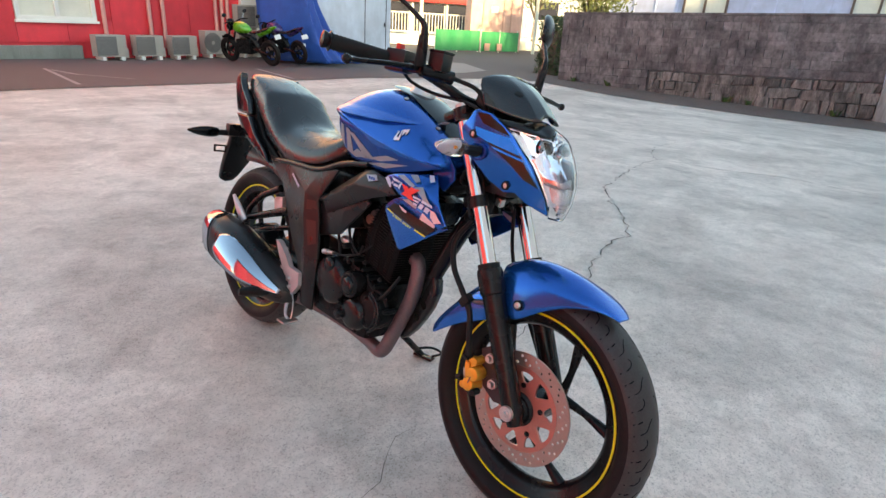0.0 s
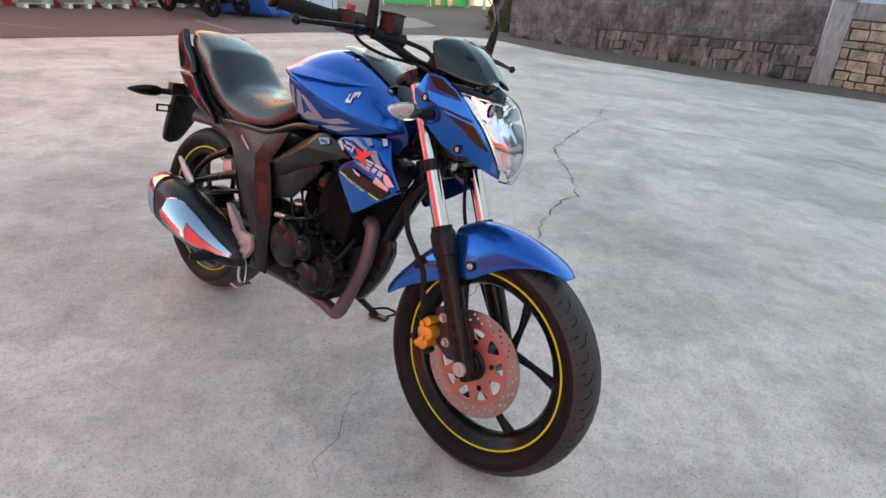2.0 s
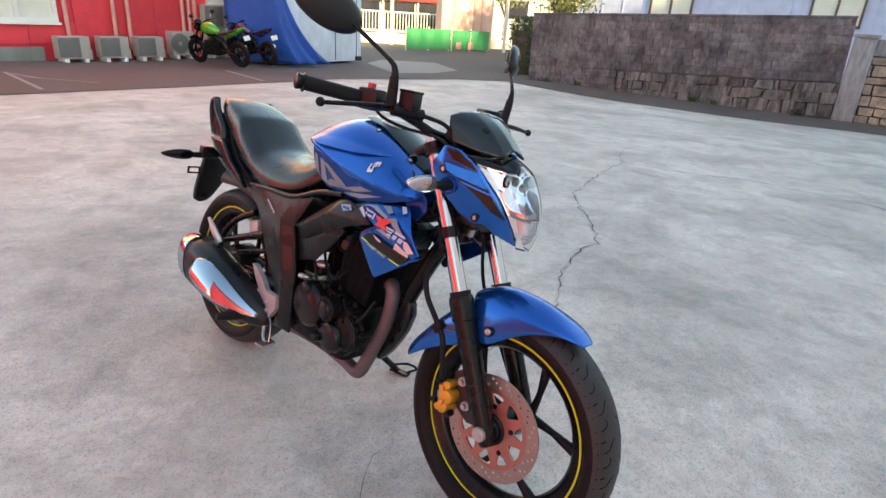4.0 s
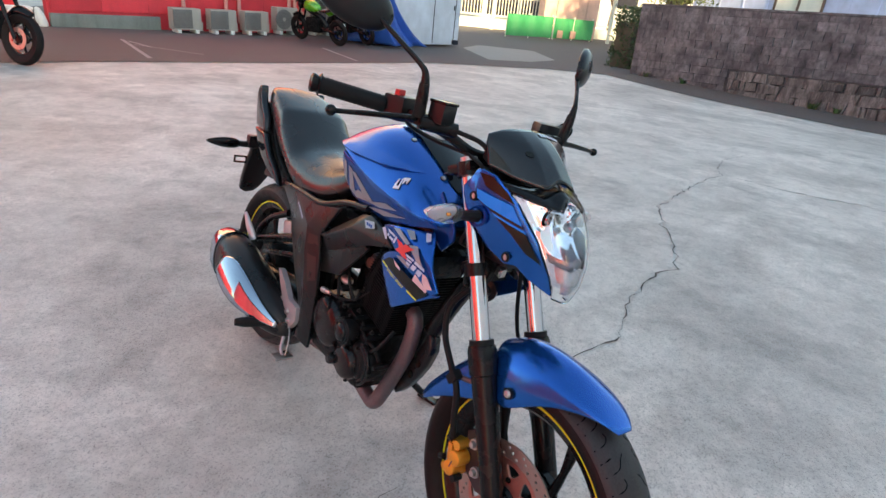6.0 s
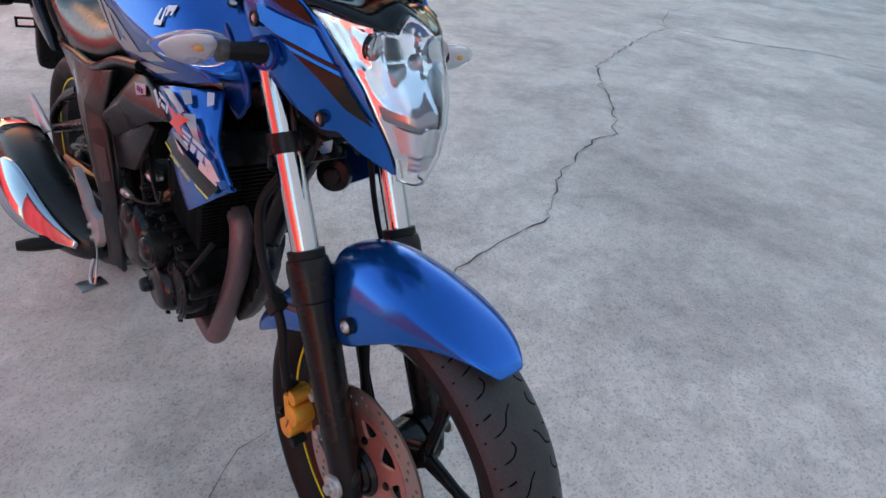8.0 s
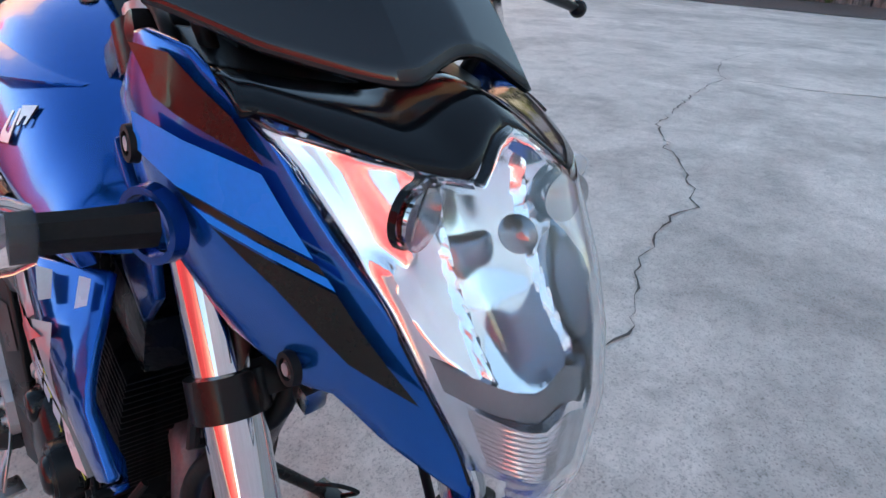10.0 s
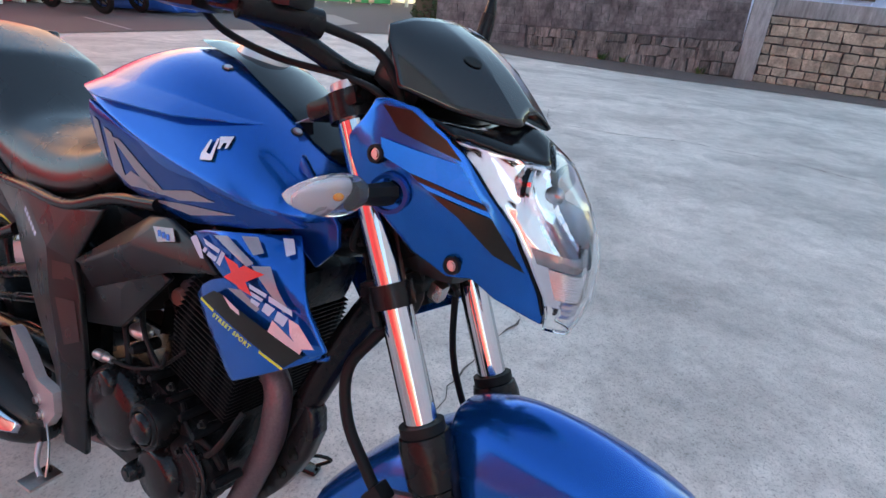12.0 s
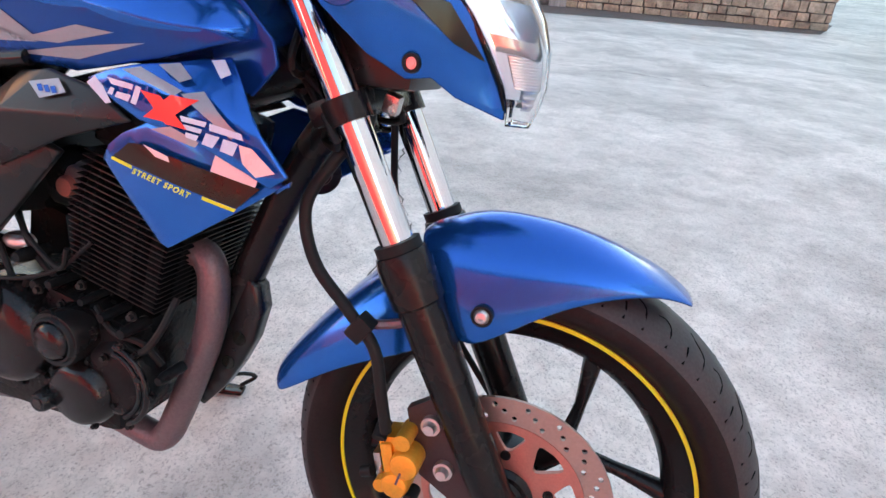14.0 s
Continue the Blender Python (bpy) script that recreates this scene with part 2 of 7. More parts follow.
def box(size, at=(0, 0, 0), bevel=0.0, rot=None, bm=None):
    own = bmesh.new()
    bmesh.ops.create_cube(own, size=1.0)
    bmesh.ops.scale(own, vec=size, verts=own.verts)
    if bevel:
        bmesh.ops.bevel(own, geom=own.edges[:], offset=bevel, segments=2, affect="EDGES", profile=0.7)
    m = Matrix.Translation(at) @ (pose(0, 0, 0, *rot) if rot else Matrix())
    bmesh.ops.transform(own, matrix=m, verts=own.verts)
    return merged(bm, own)


def merged(bm, own):
    if bm is None:
        return own
    tmp = bpy.data.meshes.new("tmp")
    own.to_mesh(tmp)
    own.free()
    bm.from_mesh(tmp)
    bpy.data.meshes.remove(tmp)
    return bm


def smooth_path(pts, steps=6):
    """Catmull-Rom points through pts."""
    p = [Vector(v) for v in pts]
    p = [2 * p[0] - p[1], *p, 2 * p[-1] - p[-2]]
    out = []
    for i in range(1, len(p) - 2):
        for k in range(steps):
            t = k / steps
            a, b, c, d = p[i - 1], p[i], p[i + 1], p[i + 2]
            out.append(0.5 * ((2 * b) + (c - a) * t + (2 * a - 5 * b + 4 * c - d) * t * t + (3 * b - 3 * c + d - a) * t ** 3))
    out.append(p[-2])
    return out


def tube(pts, radius, seg=14, steps=6, bm=None, flat=1.0):
    """A round bar along a smooth path; radius a number or one for each point."""
    path = smooth_path(pts, steps) if steps > 1 else [Vector(v) for v in pts]
    n = len(path)
    if isinstance(radius, (int, float)):
        rad = [radius] * n
    else:
        rad = [float(v) for v in np.interp(np.linspace(0, len(radius) - 1, n), range(len(radius)), radius)]
    own = bmesh.new()
    rings, side = [], None
    for i, p in enumerate(path):
        d = (path[min(i + 1, n - 1)] - path[max(i - 1, 0)]).normalized()
        if side is None:
            side = d.orthogonal().normalized()
        side = (side - d * side.dot(d)).normalized()
        up = d.cross(side)
        rings.append([own.verts.new(p + rad[i] * (math.cos(a) * side + flat * math.sin(a) * up)) for a in np.linspace(0, 2 * math.pi, seg, endpoint=False)])
    skin(own, rings)
    return merged(bm, own)


def skin(bm, rings, caps=True, closed=True):
    for a, b in zip(rings, rings[1:]):
        k = len(a)
        for j in range(k if closed else k - 1):
            bm.faces.new((a[j], a[(j + 1) % k], b[(j + 1) % k], b[j]))
    if caps and closed:
        bm.faces.new(rings[0])
        bm.faces.new(list(reversed(rings[-1])))


def lathe(profile, seg=48, close=True, bm=None, m=None):
    """Revolves (radius, height) points round the y axis; a closed profile makes a ring."""
    own = bmesh.new()
    rings = []
    for a in np.linspace(0, 2 * math.pi, seg, endpoint=False):
        rings.append([own.verts.new((r * math.cos(a), h, r * math.sin(a))) for r, h in profile])
    k = len(profile)
    for i in range(seg):
        a, b = rings[i], rings[(i + 1) % seg]
        for j in range(k if close else k - 1):
            own.faces.new((a[j], a[(j + 1) % k], b[(j + 1) % k], b[j]))
    if not close:
        for end in (0, k - 1):
            if profile[end][0] > 1e-4:
                own.faces.new([r[end] for r in rings])
    bmesh.ops.remove_doubles(own, verts=own.verts, dist=1e-5)
    if m is not None:
        bmesh.ops.transform(own, matrix=m, verts=own.verts)
    return merged(bm, own)


def loft(rings, bm=None, caps=True):
    own = bmesh.new()
    skin(own, [[own.verts.new(v) for v in r] for r in rings], caps)
    return merged(bm, own)


def flat_fill(outline, holes=()):
    """A triangulated plate in x, y with holes."""
    bm = bmesh.new()
    for ring in (outline, *holes):
        vs = [bm.verts.new((x, y, 0)) for x, y in ring]
        for a, b in zip(vs, vs[1:] + vs[:1]):
            bm.edges.new((a, b))
    bmesh.ops.triangle_fill(bm, use_beauty=True, use_dissolve=False, edges=bm.edges[:])
    return bm


def sheet(outline, place, cuts=3, holes=(), rounded=False):
    """A plate with that outline in (u, v), cut finely and bent by place(u, v) into space."""
    if rounded:
        outline = [(p.x, p.y) for p in smooth_path([(*outline[-1], 0), *[(*o, 0) for o in outline], (*outline[0], 0)], 3)[3:-3]]
    bm = flat_fill(outline, holes)
    for _ in range(cuts):
        bmesh.ops.subdivide_edges(bm, edges=[e for e in bm.edges if e.calc_length() > 0.022], cuts=1, use_grid_fill=False)
        bmesh.ops.triangulate(bm, faces=bm.faces[:])
    for v in bm.verts:
        v.co = Vector(place(v.co.x, v.co.y))
    return bm


def plate(outline, y0, y1, holes=()):
    """A plate with an outline in (x, z), from y0 to y1."""
    bm = flat_fill(outline, holes)
    for v in bm.verts:
        v.co = Vector((v.co.x, y0, v.co.y))
    got = bmesh.ops.extrude_face_region(bm, geom=bm.faces[:])
    bmesh.ops.translate(bm, vec=(0, y1 - y0, 0), verts=[g for g in got["geom"] if isinstance(g, bmesh.types.BMVert)])
    return bm


def mirrored(bm):
    """A copy of bm on the other side of y = 0."""
    twin = bm.copy()
    bmesh.ops.scale(twin, vec=(1, -1, 1), verts=twin.verts)
    bmesh.ops.reverse_faces(twin, faces=twin.faces)
    return twin


def both(name, bm, material, parent, label="", smooth=38, mods=None):
    """The part and its mirror image."""
    out = []
    for b in (mirrored(bm), bm):
        ob = part(name, b, material, parent, label, smooth)
        if mods:
            mods(ob)
        out.append(ob)
    return out


def ellipsoid(at, radii, seg=20, rot=None, bm=None):
    own = bmesh.new()
    bmesh.ops.create_uvsphere(own, u_segments=seg, v_segments=seg // 2 + 2, radius=1.0)
    m = Matrix.Translation(at) @ (pose(0, 0, 0, *rot) if rot else Matrix()) @ Matrix.Diagonal((*radii, 1))
    bmesh.ops.transform(own, matrix=m, verts=own.verts)
    return merged(bm, own)


def rod(a, b, r, seg=14, bm=None, r2=None):
    return tube([a, b], [r, r if r2 is None else r2], seg, 1, bm)


def bolt(at, r=0.008, depth=0.006, bm=None):
    """A flanged hexagon bolt whose axis is y."""
    m = Matrix.Translation(at)
    b = lathe([(0, -depth), (r * 0.62, -depth), (r * 0.62, -depth * 0.4), (r, -depth * 0.4), (r, 0), (0, 0)], 12, False, bm, m)
    return b


# ---- the yard: ground, asphalt, cracks ----
MID = (0.2, 0.2)


def ground_z(x, y):
    """The yard drains gently away from where the motorcycle stands."""
    d = math.hypot(x - MID[0], y - MID[1])
    side = min(max((x - MID[0]) / max(d, 0.1), -0.6), 0.5)
    return 0.005 - (0.0195 + 0.0235 * (side + 0.5)) * (min(max(d, 4.0), 15.0) - 4.0)


def on_ground(x, y, up=0.0):
    return (x, y, ground_z(x, y) + up)


def ground_sheet():
    bm = bmesh.new()
    radii = [0.0, *np.arange(1.0, 17.1, 0.5), 18, 22, 30, 45, 80, 200, 600, 2500]
    seg = 144
    rings = []
    for r in radii[1:]:
        rings.append([bm.verts.new(on_ground(MID[0] + r * math.cos(a), MID[1] + r * math.sin(a))) for a in np.linspace(0, 2 * math.pi, seg, endpoint=False)])
    hub = bm.verts.new(on_ground(*MID))
    for j in range(seg):
        bm.faces.new((hub, rings[0][j], rings[0][(j + 1) % seg]))
    skin(bm, rings, caps=False)
    return bm


CONCRETE = concrete_ground()
ASPHALT = mat("asphalt", (0.125, 0.102, 0.096), 0.85, 0, 0.3, 1.2, 0.5, 90)
APRON = mat("pale_concrete_apron", (0.30, 0.27, 0.25), 0.85, 0, 0.15, 1.5, 0.3, 90)
CRACK = mat("crack_dirt", (0.100, 0.092, 0.084), 0.95, 0, 0.4, 30, 0.0, 90)
tagged(part("ground", ground_sheet(), CONCRETE, smooth=60), "weathered pale grey concrete yard with worn patches", "ground", kind="structure")


def laid(name, outline, material, up, label, category):
    def place(u, v):
        return on_ground(u, v, up)
    bm = flat_fill(outline)
    for _ in range(5):
        bmesh.ops.subdivide_edges(bm, edges=[e for e in bm.edges if e.calc_length() > 0.7], cuts=1)
        bmesh.ops.triangulate(bm, faces=bm.faces[:])
    for v in bm.verts:
        v.co = Vector(place(v.co.x, v.co.y))
    return tagged(part(name, bm, material, smooth=60), label, category, kind="structure")


laid("road", [(-10.5, 0.0), (-8.2, 3.9), (-6.2, 6.94), (-5.44, 8.06), (-4.06, 10.0), (-2.9, 12.0), (-1.91, 13.8), (-0.6, 15.1), (0.71, 16.1), (2.2, 16.6),
              (3.0, 15.6), (4.45, 13.9), (6.35, 12.6), (8.4, 11.8), (9.8, 11.2), (13.5, 9.2), (16.0, 10.5), (11.0, 15.0), (5.0, 19.2), (7, 45), (-16, 45), (-12, 8), (-13, 1)],
     ASPHALT, 0.009, "dark brown-grey asphalt strip along the buildings", "asphalt")
laid("pavement", [(-1.9, 18.8), (-0.9, 16.4), (0.2, 17.3), (0.9, 18.7), (0.2, 21.0), (-1.6, 20.5)], APRON, 0.014, "pale concrete apron between the asphalt", "pavement")


def crack(points, width, seed):
    """A jagged crack: a narrow dark ribbon with uneven edges."""
    rng = random.Random(seed)
    path = []
    for a, b in zip(points, points[1:]):
        k = max(2, int(math.dist(a, b) / 0.045))
        nrm = Vector((-(b[1] - a[1]), b[0] - a[0])).normalized()
        for i in range(k):
            off = rng.gauss(0, 0.011)
            path.append((a[0] + (b[0] - a[0]) * i / k + nrm.x * off, a[1] + (b[1] - a[1]) * i / k + nrm.y * off))
    bm = bmesh.new()
    rows = []
    for i, (x, y) in enumerate(path):
        q = path[min(i + 1, len(path) - 1)]
        p = path[max(i - 1, 0)]
        nrm = Vector((-(q[1] - p[1]), q[0] - p[0]))
        nrm = nrm.normalized() if nrm.length else Vector((1, 0))
        w = width * max(0.10, rng.uniform(0.05, 0.68)) * (0.3 if i in (0, len(path) - 1) else 1)
        rows.append([bm.verts.new(on_ground(x + nrm.x * s * w, y + nrm.y * s * w, 0.004)) for s in (-1, 1)])
    for a, b in zip(rows, rows[1:]):
        bm.faces.new((a[0], a[1], b[1], b[0]))
    return bm


CRACKS = (
    (0.0078, [(2.93, 7.58), (2.6, 7.16), (2.45, 6.93), (2.28, 6.54), (2.19, 6.09), (2.04, 5.92), (1.83, 5.54), (1.65, 5.24), (1.43, 4.82), (1.31, 4.6), (1.28, 4.15), (1.27, 3.89), (1.23, 3.59), (1.2, 3.46), (1.09, 3.34), (1.0, 3.18), (0.86, 2.91), (0.82, 2.68), (0.8, 2.62), (0.55, 2.33), (0.40, 2.12), (0.33, 1.98)]),
    (0.0150, [(2.19, 6.09), (2.45, 6.01), (2.72, 5.83), (3.0, 5.77), (3.35, 5.74), (3.57, 5.48), (3.8, 5.28), (4.02, 5.07), (4.4, 4.3)]),
    (0.0120, [(1.74, 7.93), (1.97, 7.8)]),
    (0.0022, [(0.07, 1.59), (0.025, 1.48), (-0.005, 1.37), (-0.03, 1.28), (-0.02, 1.15)]),
)
for i, (w, line) in enumerate(CRACKS):
    tagged(part("crack", crack(line, w, i + 3), CRACK, smooth=0), "jagged dark crack in the concrete", "crack", group="cracks in the yard", kind="structure")

PALE_LINE = mat("worn_road_paint", (0.34, 0.31, 0.30), 0.9, 0, 0.35, 12, 0.2, 90)
for a, b, w in (((-7.21, 10.62), (-5.39, 8.72), 0.035), ((-7.0, 10.49), (-6.2, 10.0), 0.030), ((-4.51, 13.79), (-3.17, 11.99), 0.035), ((-6.6, 10.1), (-5.2, 9.9), 0.020)):
    n = Vector((a[1] - b[1], b[0] - a[0])).normalized() * w
    laid("road_marking", [(a[0] + n.x, a[1] + n.y), (a[0] - n.x, a[1] - n.y), (b[0] - n.x, b[1] - n.y), (b[0] + n.x, b[1] + n.y)], PALE_LINE, 0.014, "worn pale painted line on the asphalt", "road marking")


# ---- buildings along the yard: u runs along the red wall, n away from the yard ----
WALL_ORIGIN, WALL_U, WALL_N = Vector((-7.6, 13.04)), Vector((0.552, 0.834)), Vector((-0.834, 0.552))
WALL_YAW = math.degrees(math.atan2(WALL_U.y, WALL_U.x))
LOW = -0.215


def along(s, p, z=0.0):
    q = WALL_ORIGIN + s * WALL_U + p * WALL_N
    return (q.x, q.y, z)


def wall_pose(s, p, z=0.0):
    """x along the red wall, y away from the yard."""
    return pose(*along(s, p, z), 0, 0, WALL_YAW)


RED_WALL = weathered("red_wall_panel", (0.80, 0.052, 0.075), (0.66, 0.044, 0.062), 0.35, 0.55, (1.2, 1.2, 0.4), 0.05)
# colour chosen for the warm reflection that the unseen upper storey gives
PEACH_RENDER = weathered("peach_render", (0.88, 0.53, 0.39), (0.72, 0.43, 0.32), 0.3, 0.8, (1, 1, 0.4), 0.1)
PALE_RENDER = weathered("white_render", (0.80, 0.85, 0.91), (0.60, 0.64, 0.68), 0.3, 0.75, (1, 1, 0.4), 0.1)
WHITE_WALL = weathered("pale_blue_white_wall", (0.62, 0.68, 0.76), (0.42, 0.45, 0.48), 0.3, 0.7, (1, 1, 0.3), 0.1)
WHITE_TRIM = mat("white_trim", (0.78, 0.76, 0.72), 0.5, 0, 0.08, 4, 0.05, 90)
PLINTH = weathered("plinth_concrete", (0.19, 0.205, 0.19), (0.12, 0.12, 0.11), 0.5)
CURTAIN = mat("pale_curtain", (0.70, 0.68, 0.60), 0.8, 0, 0.15, 3, 0.1, 60)
AC_CREAM = mat("cream_metal_casing", (0.40, 0.37, 0.33), 0.55, 0, 0.12, 8, 0.08, 90)
AC_GRILLE = mat("grey_fan_grille", (0.16, 0.155, 0.15), 0.6, 0, 0.15, 20, 0.05, 100)
AC_WIRE = mat("pale_grille_wire", (0.22, 0.215, 0.21), 0.5, 0.2, 0.1, 20, 0.0, 100)
DUCT = mat("salmon_duct", (0.66, 0.30, 0.27), 0.5, 0, 0.1, 6, 0.05, 90)
TARP = mat("blue_tarpaulin", (0.018, 0.10, 0.42), 0.38, 0, 0.2, 5, 0.4, 40)
DARK_SHADE = mat("dark_fabric", (0.02, 0.02, 0.03), 0.8, 0, 0.2, 5, 0.2, 50)
RAIL = mat("grey_rail", (0.45, 0.45, 0.43), 0.45, 0.4, 0.1, 10, 0.05, 60)
ROOF_EDGE = mat("dark_eave_metal", (0.02, 0.02, 0.022), 0.5, 0.2, 0.15, 6, 0.05, 60)

red = thing("red_building", "red panel-clad building with a white window and concrete base", "building", wall_pose(0, 0.55))
part("wall", box((6.5, 0.22, 4.5), (0.95, 0.13, LOW + 2.25)), RED_WALL, red)
# added above the view so that seat and tank reflect a warm sunlit face
part("upper_wall", box((14.0, 0.22, 6.6), (1.5, 1.4, LOW + 5.3)), PEACH_RENDER, red, "unseen peach upper storey added for its reflection in seat and tank")
part("plinth", box((2.15, 0.10, 0.30), (-1.22, -0.04, LOW + 0.15), 0.01), PLINTH, red, "grey concrete base course")
win_box = (-1.28, 0.26, 0.60, 1.75)
for k in range(7):
    x0 = -2.25 + k * 0.95
    x1 = min(x0 + 0.944, 4.2)
    z0 = 1.8 if win_box[0] - 0.9 < x0 < win_box[1] - 0.05 else LOW + 0.36
    part("panel", box((x1 - x0, 0.03, 4.2 - z0), ((x0 + x1) / 2, 0.0, (4.2 + z0) / 2), 0.003), RED_WALL, red)
    if z0 > 1:
        part("panel", box((x1 - x0, 0.03, 0.58 - LOW - 0.36), ((x0 + x1) / 2, 0.0, (0.58 + LOW + 0.36) / 2), 0.003), RED_WALL, red)
wing = thing("red_wall", "red panelled wall closing the yard", "wall", pose(-3.65, -8.15, 0, 0, 0, 20.8))
part("wall", box((0.25, 17.5, 4.6), (0, 0, 2.0), 0.01), RED_WALL, wing)
for k in range(17):
    part("panel", box((0.03, 0.98, 4.1), (0.14, -8.0 + k, 2.05), 0.004), RED_WALL, wing)
part("eave", box((0.5, 17.7, 0.14), (0.10, 0, 4.37), 0.02), ROOF_EDGE, wing, "dark metal eave")
# unseen low wall, added for the red band it reflects in muffler and panels
low_wing = thing("red_wall", "low red panelled wall added out of view for red reflections", "wall", pose(-11.8, 4.5, -0.25))
part("wall", box((0.25, 10.0, 2.4), (0, 0, 1.2), 0.01), RED_WALL, low_wing)
part("recess_wall", box((4.0, 0.2, 4.5), (-4.3, 2.2, LOW + 2.25)), RED_WALL, red)
bin_box = thing("storage_box", "small white storage box beside the red building", "box", wall_pose(-2.75, 0.75, LOW))
part("body", box((0.40, 0.34, 0.34), (0, 0, 0.17), 0.02), WHITE_TRIM, bin_box)
part("lid", box((0.43, 0.37, 0.05), (0, 0, 0.365), 0.015), WHITE_TRIM, bin_box)
bag = thing("white_sack", "white plastic sack leaning by the building corner", "sack", wall_pose(-2.42, 0.5, LOW))
subsurf(part("body", loft([[(0.11 * k * math.cos(a) + dx, 0.10 * k * math.sin(a), z) for a in np.linspace(0, 2 * math.pi, 8, endpoint=False)] for z, k, dx in ((0.0, 1.0, 0.0), (0.14, 1.05, -0.02), (0.30, 0.75, -0.05), (0.42, 0.35, -0.08))]), WHITE_TRIM, bag), 1)
window = part("window", box((1.50, 0.03, 1.3), (-0.51, 0.03, 1.2)), CURTAIN, red, "white-framed window with a pale curtain drawn")
part("frame", box((1.54, 0.07, 0.09), (-0.51, -0.02, 0.61), 0.006), WHITE_TRIM, window)
for x in (-1.24, -0.51, 0.22):
    part("frame", box((0.08, 0.07, 1.2), (x, -0.02, 1.25), 0.006), WHITE_TRIM, window)
part("sill", box((1.60, 0.13, 0.05), (-0.51, -0.03, 0.55), 0.006), WHITE_TRIM, window)


def conduit(s, z0, z1, r=0.045):
    bm = tube([(s, -0.09, z1), (s, -0.09, z0 + 0.12), (s + 0.02, -0.14, z0)], r, 10, 4)
    ob = part("duct", bm, DUCT, red, "salmon pipe cover running up the wall")
    return ob


for s, z0 in ((0.40, 0.2), (1.44, 0.2), (1.78, 0.2), (3.20, 0.35), (3.38, 0.35), (3.55, 0.35)):
    conduit(s, z0, 4.4)


def ac_unit(m, w=0.64, h=0.45, d=0.26, fan=0.30, label="cream outdoor air-conditioning unit on two small feet"):
    t = thing("air_conditioner", label, "air conditioner", m, "outdoor units along the red wall")
    part("casing", box((w, d, h), (0, 0, h / 2 + 0.09), 0.012), AC_CREAM, t)
    cx, cz = -0.13 * w / 0.78, h / 2 + 0.09
    q = Matrix.Translation((cx, -d / 2 - 0.004, cz))
    g = 0.86 * h
    if fan > 0.31:
        part("fan_recess", lathe([(0, 0), (h * 0.43, 0), (h * 0.43, 0.012), (0, 0.012)], 32, False, None, q), AC_GRILLE, t)
        part("hub", lathe([(0, -0.012), (0.045, -0.012), (0.05, 0), (0, 0)], 16, False, None, q), AC_CREAM, t)
    else:
        part("fan_recess", box((g * 1.12, 0.012, g), (cx, -d / 2 - 0.001, cz), 0.004), AC_GRILLE, t)
        for k in range(5):
            part("louvre", box((g * 1.12, 0.014, 0.008), (cx, -d / 2 - 0.006, cz + g * (k - 2) / 5), 0.002), AC_WIRE, t)
        part("hub", lathe([(0, -0.010), (0.030, -0.010), (0.032, 0), (0, 0)], 16, False, None, q), AC_WIRE, t)
    bm = bmesh.new()
    for r in np.linspace(0.05, h * 0.42, 8):
        lathe([(r - 0.004, -0.008), (r + 0.004, -0.008), (r + 0.004, -0.002), (r - 0.004, -0.002)], 28, True, bm, q)
    for a in range(6):
        box((h * 0.84, 0.005, 0.005), (cx, -d / 2 - 0.012, cz), 0, (0, a * 30, 0), bm)
    part("fan_grille", bm, AC_WIRE, t)
    part("valve_cover", box((0.10, 0.10, h * 0.45), (w / 2 + 0.03, 0.02, h * 0.35), 0.01), AC_CREAM, t)
    for x in (-w * 0.32, w * 0.32):
        part("foot", box((0.08, d + 0.06, 0.09), (x, 0, 0.045), 0.008), WHITE_TRIM, t)
    return t


ac_unit(wall_pose(0.27, 0.16, LOW))
ac_unit(wall_pose(1.14, 0.16, LOW))
ac_unit(wall_pose(2.00, 0.16, LOW))
ac_unit(wall_pose(3.02, 0.40, LOW), 0.62, 0.56, 0.28, 0.36, label="taller cream outdoor air-conditioning unit with a grey fan")
ac_unit(wall_pose(4.05, 0.34, LOW + 0.66), 0.70, 0.56, 0.28, label="cream outdoor unit stacked above another against the wall")
ac_unit(wall_pose(4.05, 0.34, LOW), 0.70, 0.54, 0.28, label="cream outdoor unit at the foot of a stack")

# unseen block added behind the camera: shades the yard, reflects pale in lamp and chrome
tall = thing("unseen_sun_block", "tall pale block added out of view to keep the sun off the yard", "building", pose(0.71, -8.12, 0, 0, 0, 38.5))
part("wall", box((44, 6, 10.4), (22, -3.1, 5.2), 0.02), PALE_RENDER, tall)
part("coping", box((44.2, 6.2, 0.15), (22, -3.1, 10.47), 0.02), RAIL, tall)

white = thing("white_building", "pale blue-white rendered outbuilding with a flush door", "building", wall_pose(0, 0))
part("wall", box((3.22, 3.3, 2.3), (6.13, 0.13, LOW + 1.15), 0.01), WHITE_WALL, white)
part("wall", box((0.60, 0.12, 2.3), (4.24, 0.46, LOW + 1.15), 0.01), WHITE_TRIM, white)
for x, w in ((6.62, 0.02), (7.52, 0.02)):
    part("door_gap", box((w, 0.012, 1.95), (x, -1.524, LOW + 1.02)), DARK_SHADE, white)
part("door_gap", box((0.90, 0.012, 0.02), (7.07, -1.524, LOW + 2.0)), DARK_SHADE, white)
part("door_handle", box((0.03, 0.03, 0.12), (7.45, -1.535, LOW + 1.0), 0.006), DARK_SHADE, white)
part("meter_box", box((0.16, 0.12, 0.12), (7.55, -1.58, LOW + 0.07), 0.01), DARK_SHADE, white, "small dark box by the wall foot")


